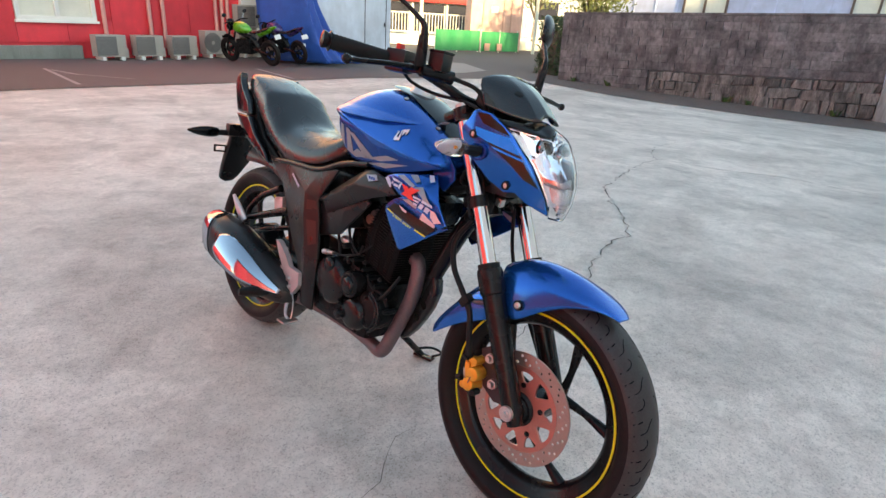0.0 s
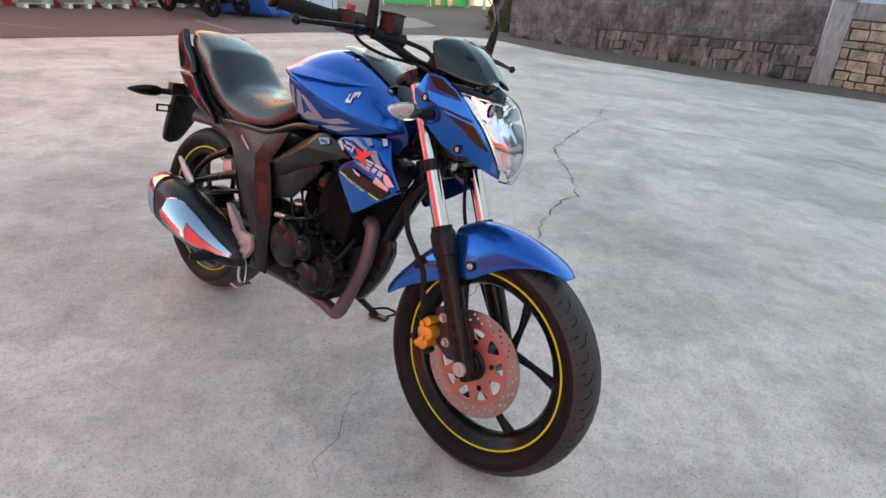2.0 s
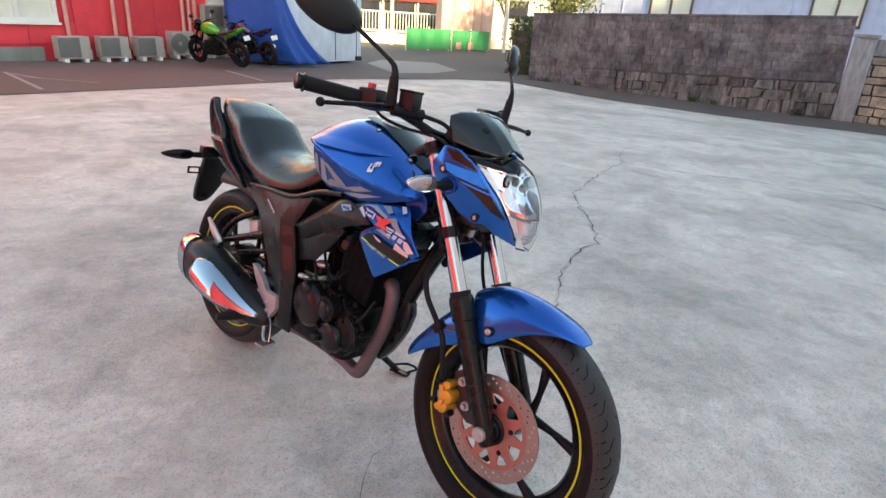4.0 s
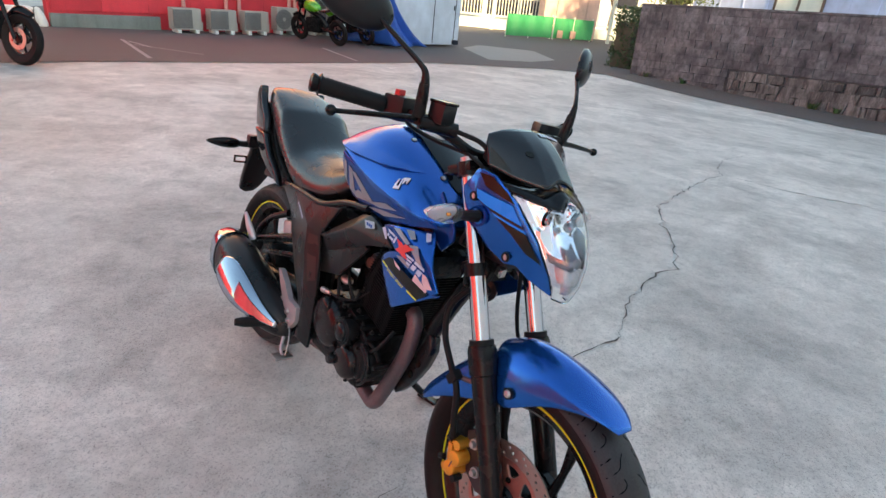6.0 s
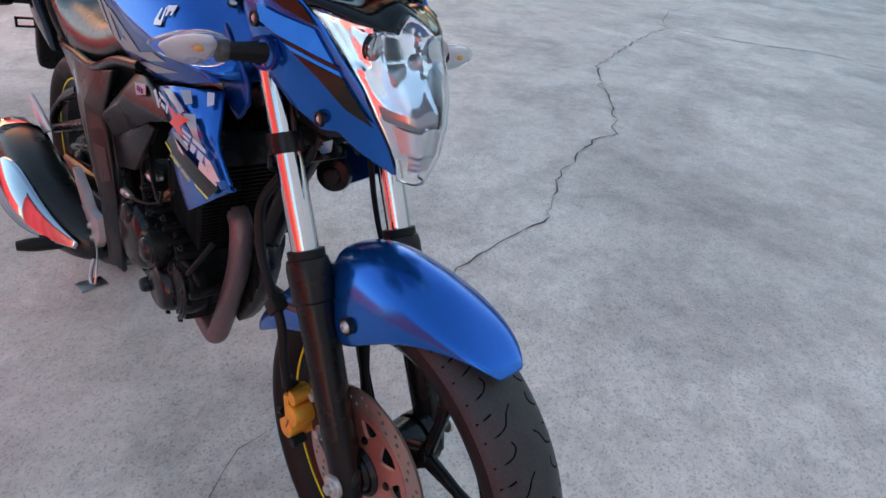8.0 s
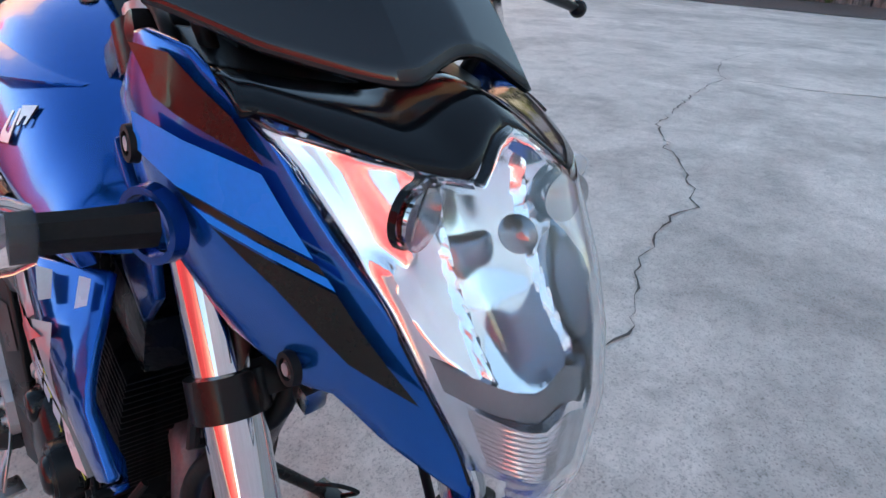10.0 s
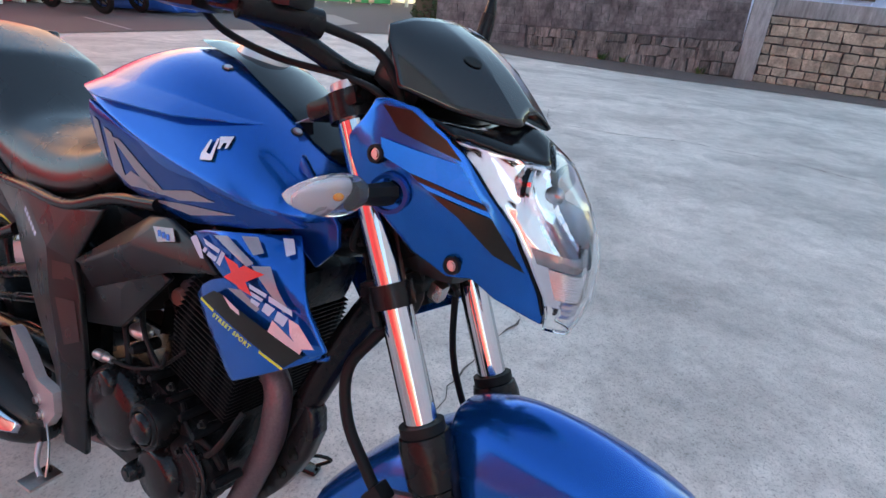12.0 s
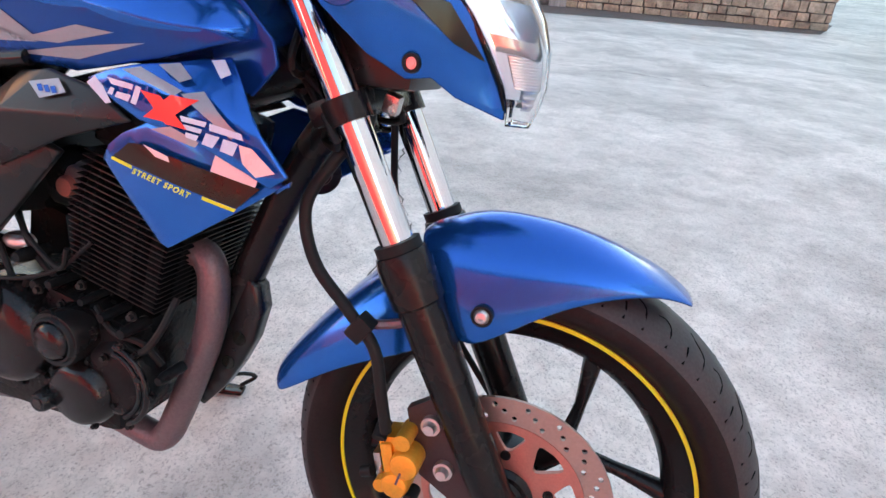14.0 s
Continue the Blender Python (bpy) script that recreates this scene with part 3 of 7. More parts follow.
def tarp_sheet():
    """A tarpaulin hung from the corner, spreading in folds to the ground."""
    rng = random.Random(4)
    bm = bmesh.new()
    rows = []
    for i in range(15):
        f = i / 14
        row = []
        for j in range(25):
            g = j / 24
            spread = 0.25 + 1.9 * f ** 1.9
            s = 3.92 + g * (0.30 + spread * 0.75)
            fold = 0.07 * math.sin(g * 22 + f * 3) * (0.3 + f)
            p = -0.15 - 1.55 * min(1, g * 2.2 + 0.05) - 0.38 * f * f + fold + rng.uniform(-0.015, 0.015)
            row.append(bm.verts.new((s, p, LOW + 0.02 + 2.5 * (1 - f) ** 1.25)))
        rows.append(row)
    skin(bm, rows, caps=False, closed=False)
    return bm


tarp = thing("tarpaulin", "bright blue tarpaulin draped from the wall down to the asphalt", "tarpaulin", wall_pose(0, 0))
solid(part("sheet", tarp_sheet(), TARP, tarp, smooth=70), 0.006)
solid(part("dark_flap", sheet([(3.95, 0.6), (4.45, 0.5), (4.35, 2.6), (3.95, 2.6)], lambda u, v: (u, -0.35 - 0.06 * math.sin(v * 5), v), 5), DARK_SHADE, tarp, "dark cloth above the blue sheet", 70), 0.006)

# ---- the block wall, its pillar and the stone wall ----
BW0, BW1 = Vector((3.0, 17.85)), Vector((9.42, 13.68))
BW_U = (BW1 - BW0).normalized()
BW_YAW = math.degrees(math.atan2(BW_U.y, BW_U.x))
BW_LEN = (BW1 - BW0).length
BLOCK = weathered("old_concrete_block", (0.190, 0.165, 0.175), (0.055, 0.046, 0.052), 0.85, 0.9, (2.2, 2.2, 1.5), 0.4, 0.20, 0.42)
ROUGH_STONE = weathered("pale_rough_stone", (0.22, 0.185, 0.18), (0.055, 0.044, 0.042), 0.8, 0.9, (9, 9, 2.6), 0.8, 0.35, 0.40)
TAN_STONE = weathered("tan_stone", (0.47, 0.37, 0.29), (0.11, 0.09, 0.08), 0.6, 0.85, (4, 4, 4), 0.7, 0.2, 0.3)
MORTAR = weathered("dark_mortar", (0.125, 0.108, 0.115), (0.045, 0.038, 0.043), 0.7, 0.9, (2.2, 2.2, 0.45))
PILLAR = weathered("grey_pillar_concrete", (0.33, 0.32, 0.335), (0.16, 0.15, 0.15), 0.6, 0.9, (3, 3, 0.5), 0.3, 0.2, 0.3)

wall_pose_m = pose(BW0.x, BW0.y, ground_z(BW0.x, BW0.y), 0, -2.4, BW_YAW)
block_wall = tagged(part("wall_east", box((BW_LEN, 0.14, 2.32), (BW_LEN / 2, 0.02, 0.61)), MORTAR), "old dark stained concrete block wall with a rough stone footing", "wall", kind="structure")
block_wall.matrix_world = wall_pose_m
part("coping", box((BW_LEN + 0.02, 0.20, 0.05), (BW_LEN / 2, 0.02, 1.795), 0.01), BLOCK, block_wall)


def pieces(owner, name, x0, x1, z0, z1, lx, lz, material, stagger, seed, depth=0.06, gap=0.012, jitter=0.0, uneven=0.0, keep=None):
    """Courses of blocks or stones as pieces of their own that share a few meshes."""
    rng = random.Random(seed)
    kinds = []
    for k in range(6):
        bm = bmesh.new()
        bmesh.ops.create_cube(bm, size=1.0)
        for v in bm.verts:
            if v.co.y < 0:
                v.co += Vector((rng.uniform(-1, 1), rng.uniform(-1, 0.2), rng.uniform(-1, 1))) * uneven
        bmesh.ops.bevel(bm, geom=bm.edges[:], offset=0.012 + uneven * 0.3, segments=1, affect="EDGES")
        kinds.append(mesh_of(bm, name, material, 30))
    z, row = z0, 0
    while z < z1 - 0.03:
        h = min(lz * (1 + rng.uniform(-jitter, jitter)), z1 - z)
        x = x0 - (lx * 0.5 if stagger and row % 2 else 0)
        while x < x1:
            w = lx * (1 + rng.uniform(-jitter, jitter) * 1.6)
            a, b = max(x, x0), min(x + w, x1)
            if b - a > 0.05 and (keep is None or keep((a + b) / 2, z + h / 2)):
                ob = new(name, kinds[rng.randrange(6)])
                ob.parent = owner
                ob.location = ((a + b) / 2, -0.06 + rng.uniform(-0.008, 0.008), z + h / 2)
                ob.scale = (b - a - gap, depth, h - gap)
            x += w
        z += h
        row += 1


pillar = tagged(part("gate_pillar", box((0.42, 0.34, 1.80), (0, 0, 0.90), 0.015), PILLAR), "grey concrete pillar at the end of the block wall", "pillar", kind="structure")
pillar.matrix_world = pose(BW1.x + 0.20 * BW_U.x, BW1.y + 0.20 * BW_U.y, ground_z(BW1.x, BW1.y), 0, 0, BW_YAW)
part("cap", box((0.50, 0.42, 0.07), (0, 0, 1.83), 0.015), PILLAR, pillar)
SW0 = BW1 + 0.42 * BW_U
stone_wall = tagged(part("wall_stone", box((6.0, 0.25, 1.57), (3.0, 0.10, 0.78)), MORTAR), "low wall of squared tan stones under a grey concrete band", "wall", kind="structure")
stone_wall.matrix_world = pose(SW0.x, SW0.y, ground_z(SW0.x, SW0.y), 0, 0, BW_YAW - 6)
part("concrete_band", box((6.0, 0.34, 0.34), (3.0, 0.09, 1.61), 0.02), PILLAR, stone_wall, "pale concrete band along the top")

# ---- beyond: barriers, fence, column, hedge, houses ----
GREEN_MESH = mat("green_barrier_plastic", (0.03, 0.27, 0.10), 0.5, 0, 0.2, 8, 0.2, 60)
PINK_RENDER = weathered("pink_render", (0.60, 0.36, 0.29), (0.45, 0.28, 0.22), 0.3, 0.8, (1, 1, 0.4), 0.1)
PALE_POST = mat("cream_post", (0.74, 0.70, 0.58), 0.5, 0, 0.08, 6, 0.05, 60)
LAVENDER = weathered("lavender_siding", (0.56, 0.60, 0.80), (0.46, 0.50, 0.66), 0.25, 0.7, (1, 1, 0.3), 0.08)
BRONZE = mat("bronze_frame", (0.14, 0.10, 0.085), 0.45, 0.5, 0.1, 10, 0.03, 60)
ROOF = mat("dark_roof", (0.06, 0.06, 0.065), 0.7, 0, 0.2, 5, 0.2, 40)
HEDGE = mat("hedge_leaf", (0.055, 0.085, 0.030), 0.6, 0, 0.45, 2, 0.0, 60)
LEAF_PALE = mat("sunlit_leaf", (0.20, 0.22, 0.07), 0.6, 0, 0.4, 2, 0.0, 60)
BARK = mat("bark", (0.12, 0.09, 0.065), 0.9, 0, 0.3, 8, 0.5, 60)
DARK_PAINT = mat("dark_vehicle_paint", (0.02, 0.024, 0.028), 0.2, 0.2, 0.1, 4, 0.0, 50, coat=1.0)


def barrier(a, b, posters):
    v = Vector(b) - Vector(a)
    t = thing("safety_barrier", "green plastic mesh safety barrier panel on pale posts", "barrier", pose(*a, ground_z(*a), 0, 0, math.degrees(math.atan2(v.y, v.x))), "green barriers at the road")
    w = v.length
    part("panel", sheet([(0, 0.06), (w, 0.06), (w, 0.92), (0, 0.92)], lambda u, q: (u, 0.03 * math.sin(u * 7), q), 6), GREEN_MESH, t, smooth=70)
    for x in (0.02, w / 2, w - 0.02):
        part("post", rod((x, 0.05, 0), (x, 0.05, 1.0), 0.03), PALE_POST, t)
    for z in (0.08, 0.9):
        part("rail", rod((0, 0.03, z), (w, 0.03, z), 0.018), GREEN_MESH, t)
    for x in posters:
        part("notice", box((0.34, 0.01, 0.32), (x, -0.05, 0.25), 0.003), PINK_RENDER, t, "small pale notice board")


barrier((-1.07, 26.75), (0.85, 28.4), ())
barrier((0.95, 28.5), (2.75, 30.1), (0.35, 1.15))

fence = thing("fence", "cream picket fence with a low wall along the road", "fence", pose(-8, 29.0, ground_z(-8, 29.0), 0, 0, 14))
part("base", box((16.5, 0.2, 0.45), (7, 0, 0.22), 0.01), PALE_POST, fence)
for z in (0.6, 1.45):
    part("rail", box((16.5, 0.05, 0.05), (7, 0, z)), PALE_POST, fence)
picket = mesh_of(box((0.035, 0.03, 0.95), (0, 0, 1.0)), "picket", PALE_POST, 0)
for k in range(110):
    ob = new("picket", picket)
    ob.parent = fence
    ob.location = (-1.2 + k * 0.15, 0, 0)
column = thing("column", "salmon-pink rendered gate column with grooves", "column", pose(1.55, 31.0, ground_z(1.55, 31.0), 0, 0, 20))
part("shaft", box((2.7, 0.8, 4.2), (0, 0, 2.1), 0.02), PINK_RENDER, column)
for x in (-0.72, 0.35, 0.75):
    part("rib", box((0.07, 0.05, 4.1), (x, -0.415, 2.05), 0.01), PINK_RENDER, column)
part("plate", box((0.36, 0.02, 0.3), (-0.15, -0.412, 1.9), 0.004), WHITE_TRIM, column, "small white plate")
for x, y in ((3.55, 30.3), (-2.0, 30.5)):
    t = thing("utility_pole", "slim cream pole by the road", "pole", pose(x, y, ground_z(x, y)), "poles by the road")
    part("shaft", rod((0, 0, 0), (0, 0, 6.5), 0.09, 12, None, 0.07), PALE_POST, t)

# the road's far side: shop front, walls, roofs
shop = thing("shop", "low shop with a red fascia and dark windows behind the fence", "building", pose(-6.5, 39, ground_z(-6.5, 39), 0, 0, 10))
part("wall", box((16, 5, 5.2), (0, 2.6, 2.6), 0.02), PALE_POST, shop)
part("fascia", box((15.6, 0.3, 0.7), (0, -0.15, 2.5), 0.02), RED_PLASTIC, shop, "red fascia band")
for x in np.arange(-6.6, 7, 2.2):
    w = part("window", box((1.9, 0.08, 1.7), (x, 0.06, 1.2)), DARK_SHADE, shop)
    part("frame", box((0.08, 0.14, 1.8), (x - 1.05, 0.02, 1.2)), WHITE_TRIM, w)
lav = thing("lavender_house", "lavender-blue house wall with bronze-framed windows above the block wall", "house", pose(14.5, 25.5, ground_z(14.5, 25.5), 0, 0, -33))
part("wall", box((22, 0.3, 6.0), (2, 0.2, 3.0), 0.02), LAVENDER, lav)
for k in range(23):
    part("seam", box((0.05, 0.03, 6.0), (-8.8 + k * 0.98, 0.035, 3.0), 0.01), LAVENDER, lav)
for x in (-4.7, 1.6, 6.0):
    w = part("window", box((1.7, 0.05, 2.2), (x, 0.02, 3.3)), CURTAIN, lav, "window with a pale curtain")
    for dx in (-0.88, 0.0, 0.88):
        part("frame", box((0.09, 0.12, 2.3), (x + dx, -0.01, 3.3), 0.006), BRONZE, w)
    part("frame", box((1.85, 0.12, 0.09), (x, -0.01, 2.2), 0.006), BRONZE, w)
far_house = thing("white_house", "white house far behind the hedge", "house", pose(9, 40, ground_z(9, 40), 0, 0, -8))
part("wall", box((11, 7, 6.0), (0, 3.5, 3.0), 0.02), WHITE_TRIM, far_house)
part("roof", loft([[(-6, -0.6, 6), (6, -0.6, 6), (6, 7.6, 6), (-6, 7.6, 6)], [(-5, 3.4, 8.2), (5, 3.4, 8.2), (5, 3.6, 8.2), (-5, 3.6, 8.2)]]), ROOF, far_house)
for x in (-3.6, -0.8, 2.4):
    part("window", box((1.2, 0.1, 1.2), (x, -0.01, 2.1), 0.01), DARK_SHADE, far_house)

van = thing("van", "dark parked van seen over the block wall", "van", pose(6.2, 24.5, ground_z(6.2, 24.5), 0, 0, -25))
subsurf(part("body", loft([[(x, y * (1 - 0.06 * k), z) for x, y in ((-2, -0.8), (2, -0.8), (2, 0.8), (-2, 0.8))] for k, z in enumerate((0.3, 0.9, 1.1, 1.75, 1.95))]), DARK_PAINT, van), 2)
for x in (-1.3, 1.3):
    for y in (-0.78, 0.78):
        part("wheel", lathe([(0, -0.1), (0.3, -0.1), (0.32, 0), (0.3, 0.1), (0, 0.1)], 20, False, None, Matrix.Translation((x, y, 0.32))), RUBBER, van)
part("windscreen", box((1.2, 1.4, 0.5), (1.1, 0, 1.5), 0.05, (0, 14, 0)), BLACK_GLOSS, van)


def foliage(count, centre, spread, size, seed, shape=None):
    """Many small leaf blades, thinning out towards an uneven edge."""
    rng = np.random.default_rng(seed)
    pts = rng.normal(0, 0.42, (count, 3)).clip(-1, 1) if shape is None else rng.uniform(-1, 1, (count, 3))
    pts = pts * spread + np.array(centre)
    verts, faces = [], []
    for i, p in enumerate(pts):
        a, b = rng.normal(size=3), rng.normal(size=3)
        a, b = a / np.linalg.norm(a), b / np.linalg.norm(b)
        s = size * rng.uniform(0.6, 1.4)
        verts += [p - a * s, p + b * s * 0.45, p + a * s, p - b * s * 0.45]
        faces.append((4 * i, 4 * i + 1, 4 * i + 2, 4 * i + 3))
    me = bpy.data.meshes.new("leaves")
    me.from_pydata([tuple(v) for v in verts], [], faces)
    bm = bmesh.new()
    bm.from_mesh(me)
    bpy.data.meshes.remove(me)
    return bm


hedge = thing("hedge", "dark green clipped hedge beside the block wall", "hedge", pose(3.05, 19.2, ground_z(3.05, 19.2), 0, 0, 62))
part("foliage", foliage(5200, (1.0, 0.2, 0.85), (1.3, 0.42, 0.85), 0.07, 5, "box"), HEDGE, hedge, smooth=0)
part("stem_core", box((2.3, 0.5, 1.3), (1.0, 0.25, 0.65), 0.05), BARK, hedge)
for x, y, h, s in ((5.6, 27.0, 3.6, 2), (3.8, 33.5, 4.2, 8)):
    t = thing("tree", "small sunlit tree with pale green leaves", "tree", pose(x, y, ground_z(x, y)), "trees beyond the wall")
    part("trunk", tube([(0, 0, 0), (0.05, 0, h * 0.4), (-0.05, 0.05, h * 0.8)], [0.11, 0.08, 0.04], 10, 5), BARK, t)
    for a in range(5):
        part("limb", tube([(0, 0, h * 0.4), (0.5 * math.cos(a * 1.3), 0.5 * math.sin(a * 1.3), h * 0.62), (0.9 * math.cos(a * 1.3), 0.9 * math.sin(a * 1.3), h * 0.8)], [0.05, 0.03, 0.012], 8, 4), BARK, t)
    part("crown", foliage(3800, (0, 0, h * 0.8), (1.5, 1.5, 1.2), 0.09, s), LEAF_PALE, t, smooth=0)

WEED = mat("weed_leaf", (0.06, 0.11, 0.03), 0.6, 0, 0.4, 6, 0.0, 60)


def weed(s, out, size, seed):
    """A small tuft of blades growing from the wall's foot."""
    rng = random.Random(seed)
    x, y = BW0.x + s * BW_U.x + out * BW_U.y, BW0.y + s * BW_U.y - out * BW_U.x
    t = thing("weed_tuft", "small green weed tuft at the foot of the block wall", "weed", pose(x, y, ground_z(x, y) + 0.015), "weeds along the wall")
    bm = bmesh.new()
    for _ in range(26):
        a, r, h = rng.uniform(0, 6.28), rng.uniform(0.0, 0.10) * size, rng.uniform(0.06, 0.20) * size
        p = Vector((r * math.cos(a), r * math.sin(a), 0))
        lean = Vector((math.cos(a), math.sin(a), 0)) * h * rng.uniform(0.2, 0.8)
        side = Vector((-math.sin(a), math.cos(a), 0)) * 0.014 * size
        q = [bm.verts.new(v) for v in (p - side, p + side, p + lean * 0.5 + side * 1.3 + Vector((0, 0, h * 0.65)), p + lean + Vector((0, 0, h)), p + lean * 0.5 - side * 1.3 + Vector((0, 0, h * 0.65)))]
        bm.faces.new(q)
    part("leaves", bm, WEED, t, smooth=0)


for k, (s, out) in enumerate(((0.5, 0.16), (1.5, 0.15), (4.6, 0.18), (5.1, 0.17), (6.9, 0.18))):
    weed(s, out, 0.8 + 0.15 * (k % 3), k + 11)

# ---- the blue motorcycle: x ahead, y to its left, z up; the front axle stands over the origin ----
bike = thing("motorcycle", "blue and black naked street motorcycle leaning on its side stand", "motorcycle", pose(0.340, 1.3143, 0.004, -10.3, 0, -43.9))
AXLE_Z, REAR_Z, BASE = 0.303, 0.299, 1.272


def grooves(half, width):
    """Thin angled near-black beads round the crown paint the shade of tread grooves: a long bent one and a short one,
    alternating.
    """
    crown = [p for p in half[::-1] if p[0] >= 0.259]
    ys, rs = [p[1] for p in crown], [p[0] for p in crown]
    bm = bmesh.new()
    for sg in (-1, 1):
        for k in range(22):
            base = 2 * math.pi * (k + (0.5 if sg > 0 else 0.0)) / 22
            for line in (((0.86, 0.0), (0.60, 0.010), (0.42, 0.030), (0.30, 0.075), (0.16, 0.100)), ((0.86, 0.085), (0.70, 0.090), (0.58, 0.098)), ((0.86, 0.175), (0.62, 0.180), (0.48, 0.196), (0.40, 0.222), (0.44, 0.250))):
                pts = []
                for f, da in line:
                    r = float(np.interp(f * width, ys, rs)) - 0.0007
                    pts.append((r * math.cos(base + da), sg * f * width, r * math.sin(base + da)))
                tube(pts, 0.0018, 5, 2, bm)
    return bm


def wheel(name, at, width, rim_half, label):
    """Cast wheel: rim with flanges, three forked spokes, hub, tyre and a yellow rim tape on each side."""
    k = width / 0.05
    rim = lathe([(0.2325, -rim_half), (0.226, -rim_half - 0.0015), (0.2215, -rim_half + 0.003), (0.207, -rim_half + 0.009), (0.196, -0.012 * k), (0.190, 0),
                 (0.196, 0.012 * k), (0.207, rim_half - 0.009), (0.2215, rim_half - 0.003), (0.226, rim_half + 0.0015), (0.2325, rim_half),
                 (0.224, rim_half - 0.012), (0.204, 0), (0.224, -rim_half + 0.012)], 96)
    w = part(name, rim, BLACK_METAL, bike, label, at=at)
    s = rim_half
    half = [(0.2315, s - 0.001), (0.237, s + 0.006 * k), (0.248, 0.94 * width), (0.259, width), (0.270, 0.955 * width), (0.283, 0.80 * width), (0.2925, 0.54 * width), (0.2975, 0.28 * width), (0.299, 0)]
    prof = half + [(r, -y) for r, y in reversed(half[:-1])] + [(0.215, -s + 0.006), (0.215, s - 0.006)]
    tyre = part("tyre", lathe(prof, 160), TYRE, w, "black rubber tyre with worn angled tread", 40)
    crown = [(r + 0.0004, y) for r, y in half if r > 0.269]
    band = crown + [(r, -y) for r, y in reversed(crown[:-1])]
    part("tread_band", lathe(band + [(r - 0.004, y) for r, y in reversed(band)], 160), TREAD, tyre, "dusty grey tread", 40)
    part("tread_groove_shade", grooves(half, width), GROOVE_SHADE, tyre)
    for sg in (-1, 1):
        part("rim_tape", lathe([(0.2258, sg * (s + 0.0032)), (0.2306, sg * (s + 0.0028)), (0.2306, sg * (s - 0.001)), (0.2258, sg * (s - 0.001))], 128), YELLOW, w, "thin yellow rim tape")
    for a in (37, 157, 277):
        c, z = math.cos(radians(a)), math.sin(radians(a))
        tip = Vector((0.088 * c, 0, 0.088 * z))
        bm = tube([(0.03 * c, 0, 0.03 * z), tip], [0.024, 0.017], 10, 2, None, 0.62)
        for d in (-30, 30):
            e = radians(a + d)
            mid = tip.lerp(Vector((0.192 * math.cos(e), 0, 0.192 * math.sin(e))), 0.5)
            tube([tip - Vector((0.012 * c, 0, 0.012 * z)), mid, (0.196 * math.cos(e), 0, 0.196 * math.sin(e))], [0.0125, 0.0085, 0.014], 10, 4, bm, 0.8)
        part("spoke", bm, BLACK_METAL, w)
    part("hub_cover", lathe([(0.0, -0.080), (0.026, -0.080), (0.030, -0.074), (0.036, -0.074), (0.041, -0.068), (0.041, -0.050), (0, -0.050)], 32, False), BLACK_METAL, w)
    part("hub", lathe([(0.012, -0.052), (0.036, -0.052), (0.044, -0.03), (0.04, 0), (0.044, 0.03), (0.036, 0.052), (0.012, 0.052)], 32), BLACK_METAL, w)
    return w


def ring_points(r, count, phase=0.0, cx=0.0, cz=0.0):
    return [(cx + r * math.cos(a + phase), cz + r * math.sin(a + phase)) for a in np.linspace(0, 2 * math.pi, count, endpoint=False)]


def rounded(pts, cut=0.24):
    """The outline with each corner cut twice, so that it reads as a rounded one."""
    out = []
    for k, p in enumerate(pts):
        a, p, c = Vector(pts[k - 1]), Vector(p), Vector(pts[(k + 1) % len(pts)])
        out += [tuple(p.lerp(a, cut)), tuple((p * 2 + p.lerp(a, cut) + p.lerp(c, cut)) / 4), tuple(p.lerp(c, cut))]
    return out


def disc(parent, y, outer, inner_band, hub_r, holes_rows, windows):
    """Drilled brake disc: steel band with rows of holes, and a carrier with windows."""
    holes = []
    for r, count, ph in holes_rows:
        for k in range(count):
            a = 2 * math.pi * k / count + ph
            holes.append(ring_points(0.0036, 7, 0, r * math.cos(a), r * math.sin(a)))
    band = plate(ring_points(outer, 90), y - 0.002, y + 0.002, [ring_points(inner_band, 72), *holes])
    d = part("brake_disc", band, DISC_BAND, parent, "drilled steel brake disc with a reddish carrier", smooth=25)
    cut = []
    for k in range(windows):
        a = 2 * math.pi * (k + 0.5) / windows
        g = math.pi / windows

        def at(r, b):
            return (r * math.cos(b), r * math.sin(b))
        if k % 2:
            cut.append(rounded([at(inner_band - 0.011, a - g * 0.80), at(inner_band - 0.008, a), at(inner_band - 0.011, a + g * 0.80), at(hub_r + 0.019, a + g * 0.16), at(hub_r + 0.019, a - g * 0.16)]))
        else:
            cut.append(rounded([at(inner_band - 0.012, a - g * 0.70), at(inner_band - 0.010, a), at(inner_band - 0.012, a + g * 0.70), at(hub_r + 0.027, a + g * 0.20), at(hub_r + 0.027, a - g * 0.20)]))
    part("carrier", plate(ring_points(inner_band - 0.0004, 72), y - 0.0028, y + 0.0028, [ring_points(hub_r - 0.008, 40), *cut]), DISC_CARRIER, d, "salmon-red tinted disc carrier", smooth=25)
    for k in range(5):
        a = 2 * math.pi * k / 5 + 0.35
        part("disc_bolt", bolt((0.060 * math.cos(a), y - 0.003, 0.060 * math.sin(a)), 0.0066, 0.004), BLACK_METAL, parent)


front = wheel("front_wheel", (0, 0.007, AXLE_Z), 0.062, 0.033, "black cast front wheel with a yellow rim line")
disc(front, -0.063, 0.136, 0.103, 0.040, ((0.111, 20, 0.0), (0.119, 20, 0.11), (0.127, 20, 0.2)), 10)
rear = wheel("rear_wheel", (-BASE, 0, REAR_Z), 0.072, 0.050, "black cast rear wheel with a yellow rim line")
part("drum", lathe([(0.02, -0.06), (0.075, -0.06), (0.085, -0.045), (0.085, 0.02), (0.02, 0.02)], 40), ENGINE_BLACK, rear)

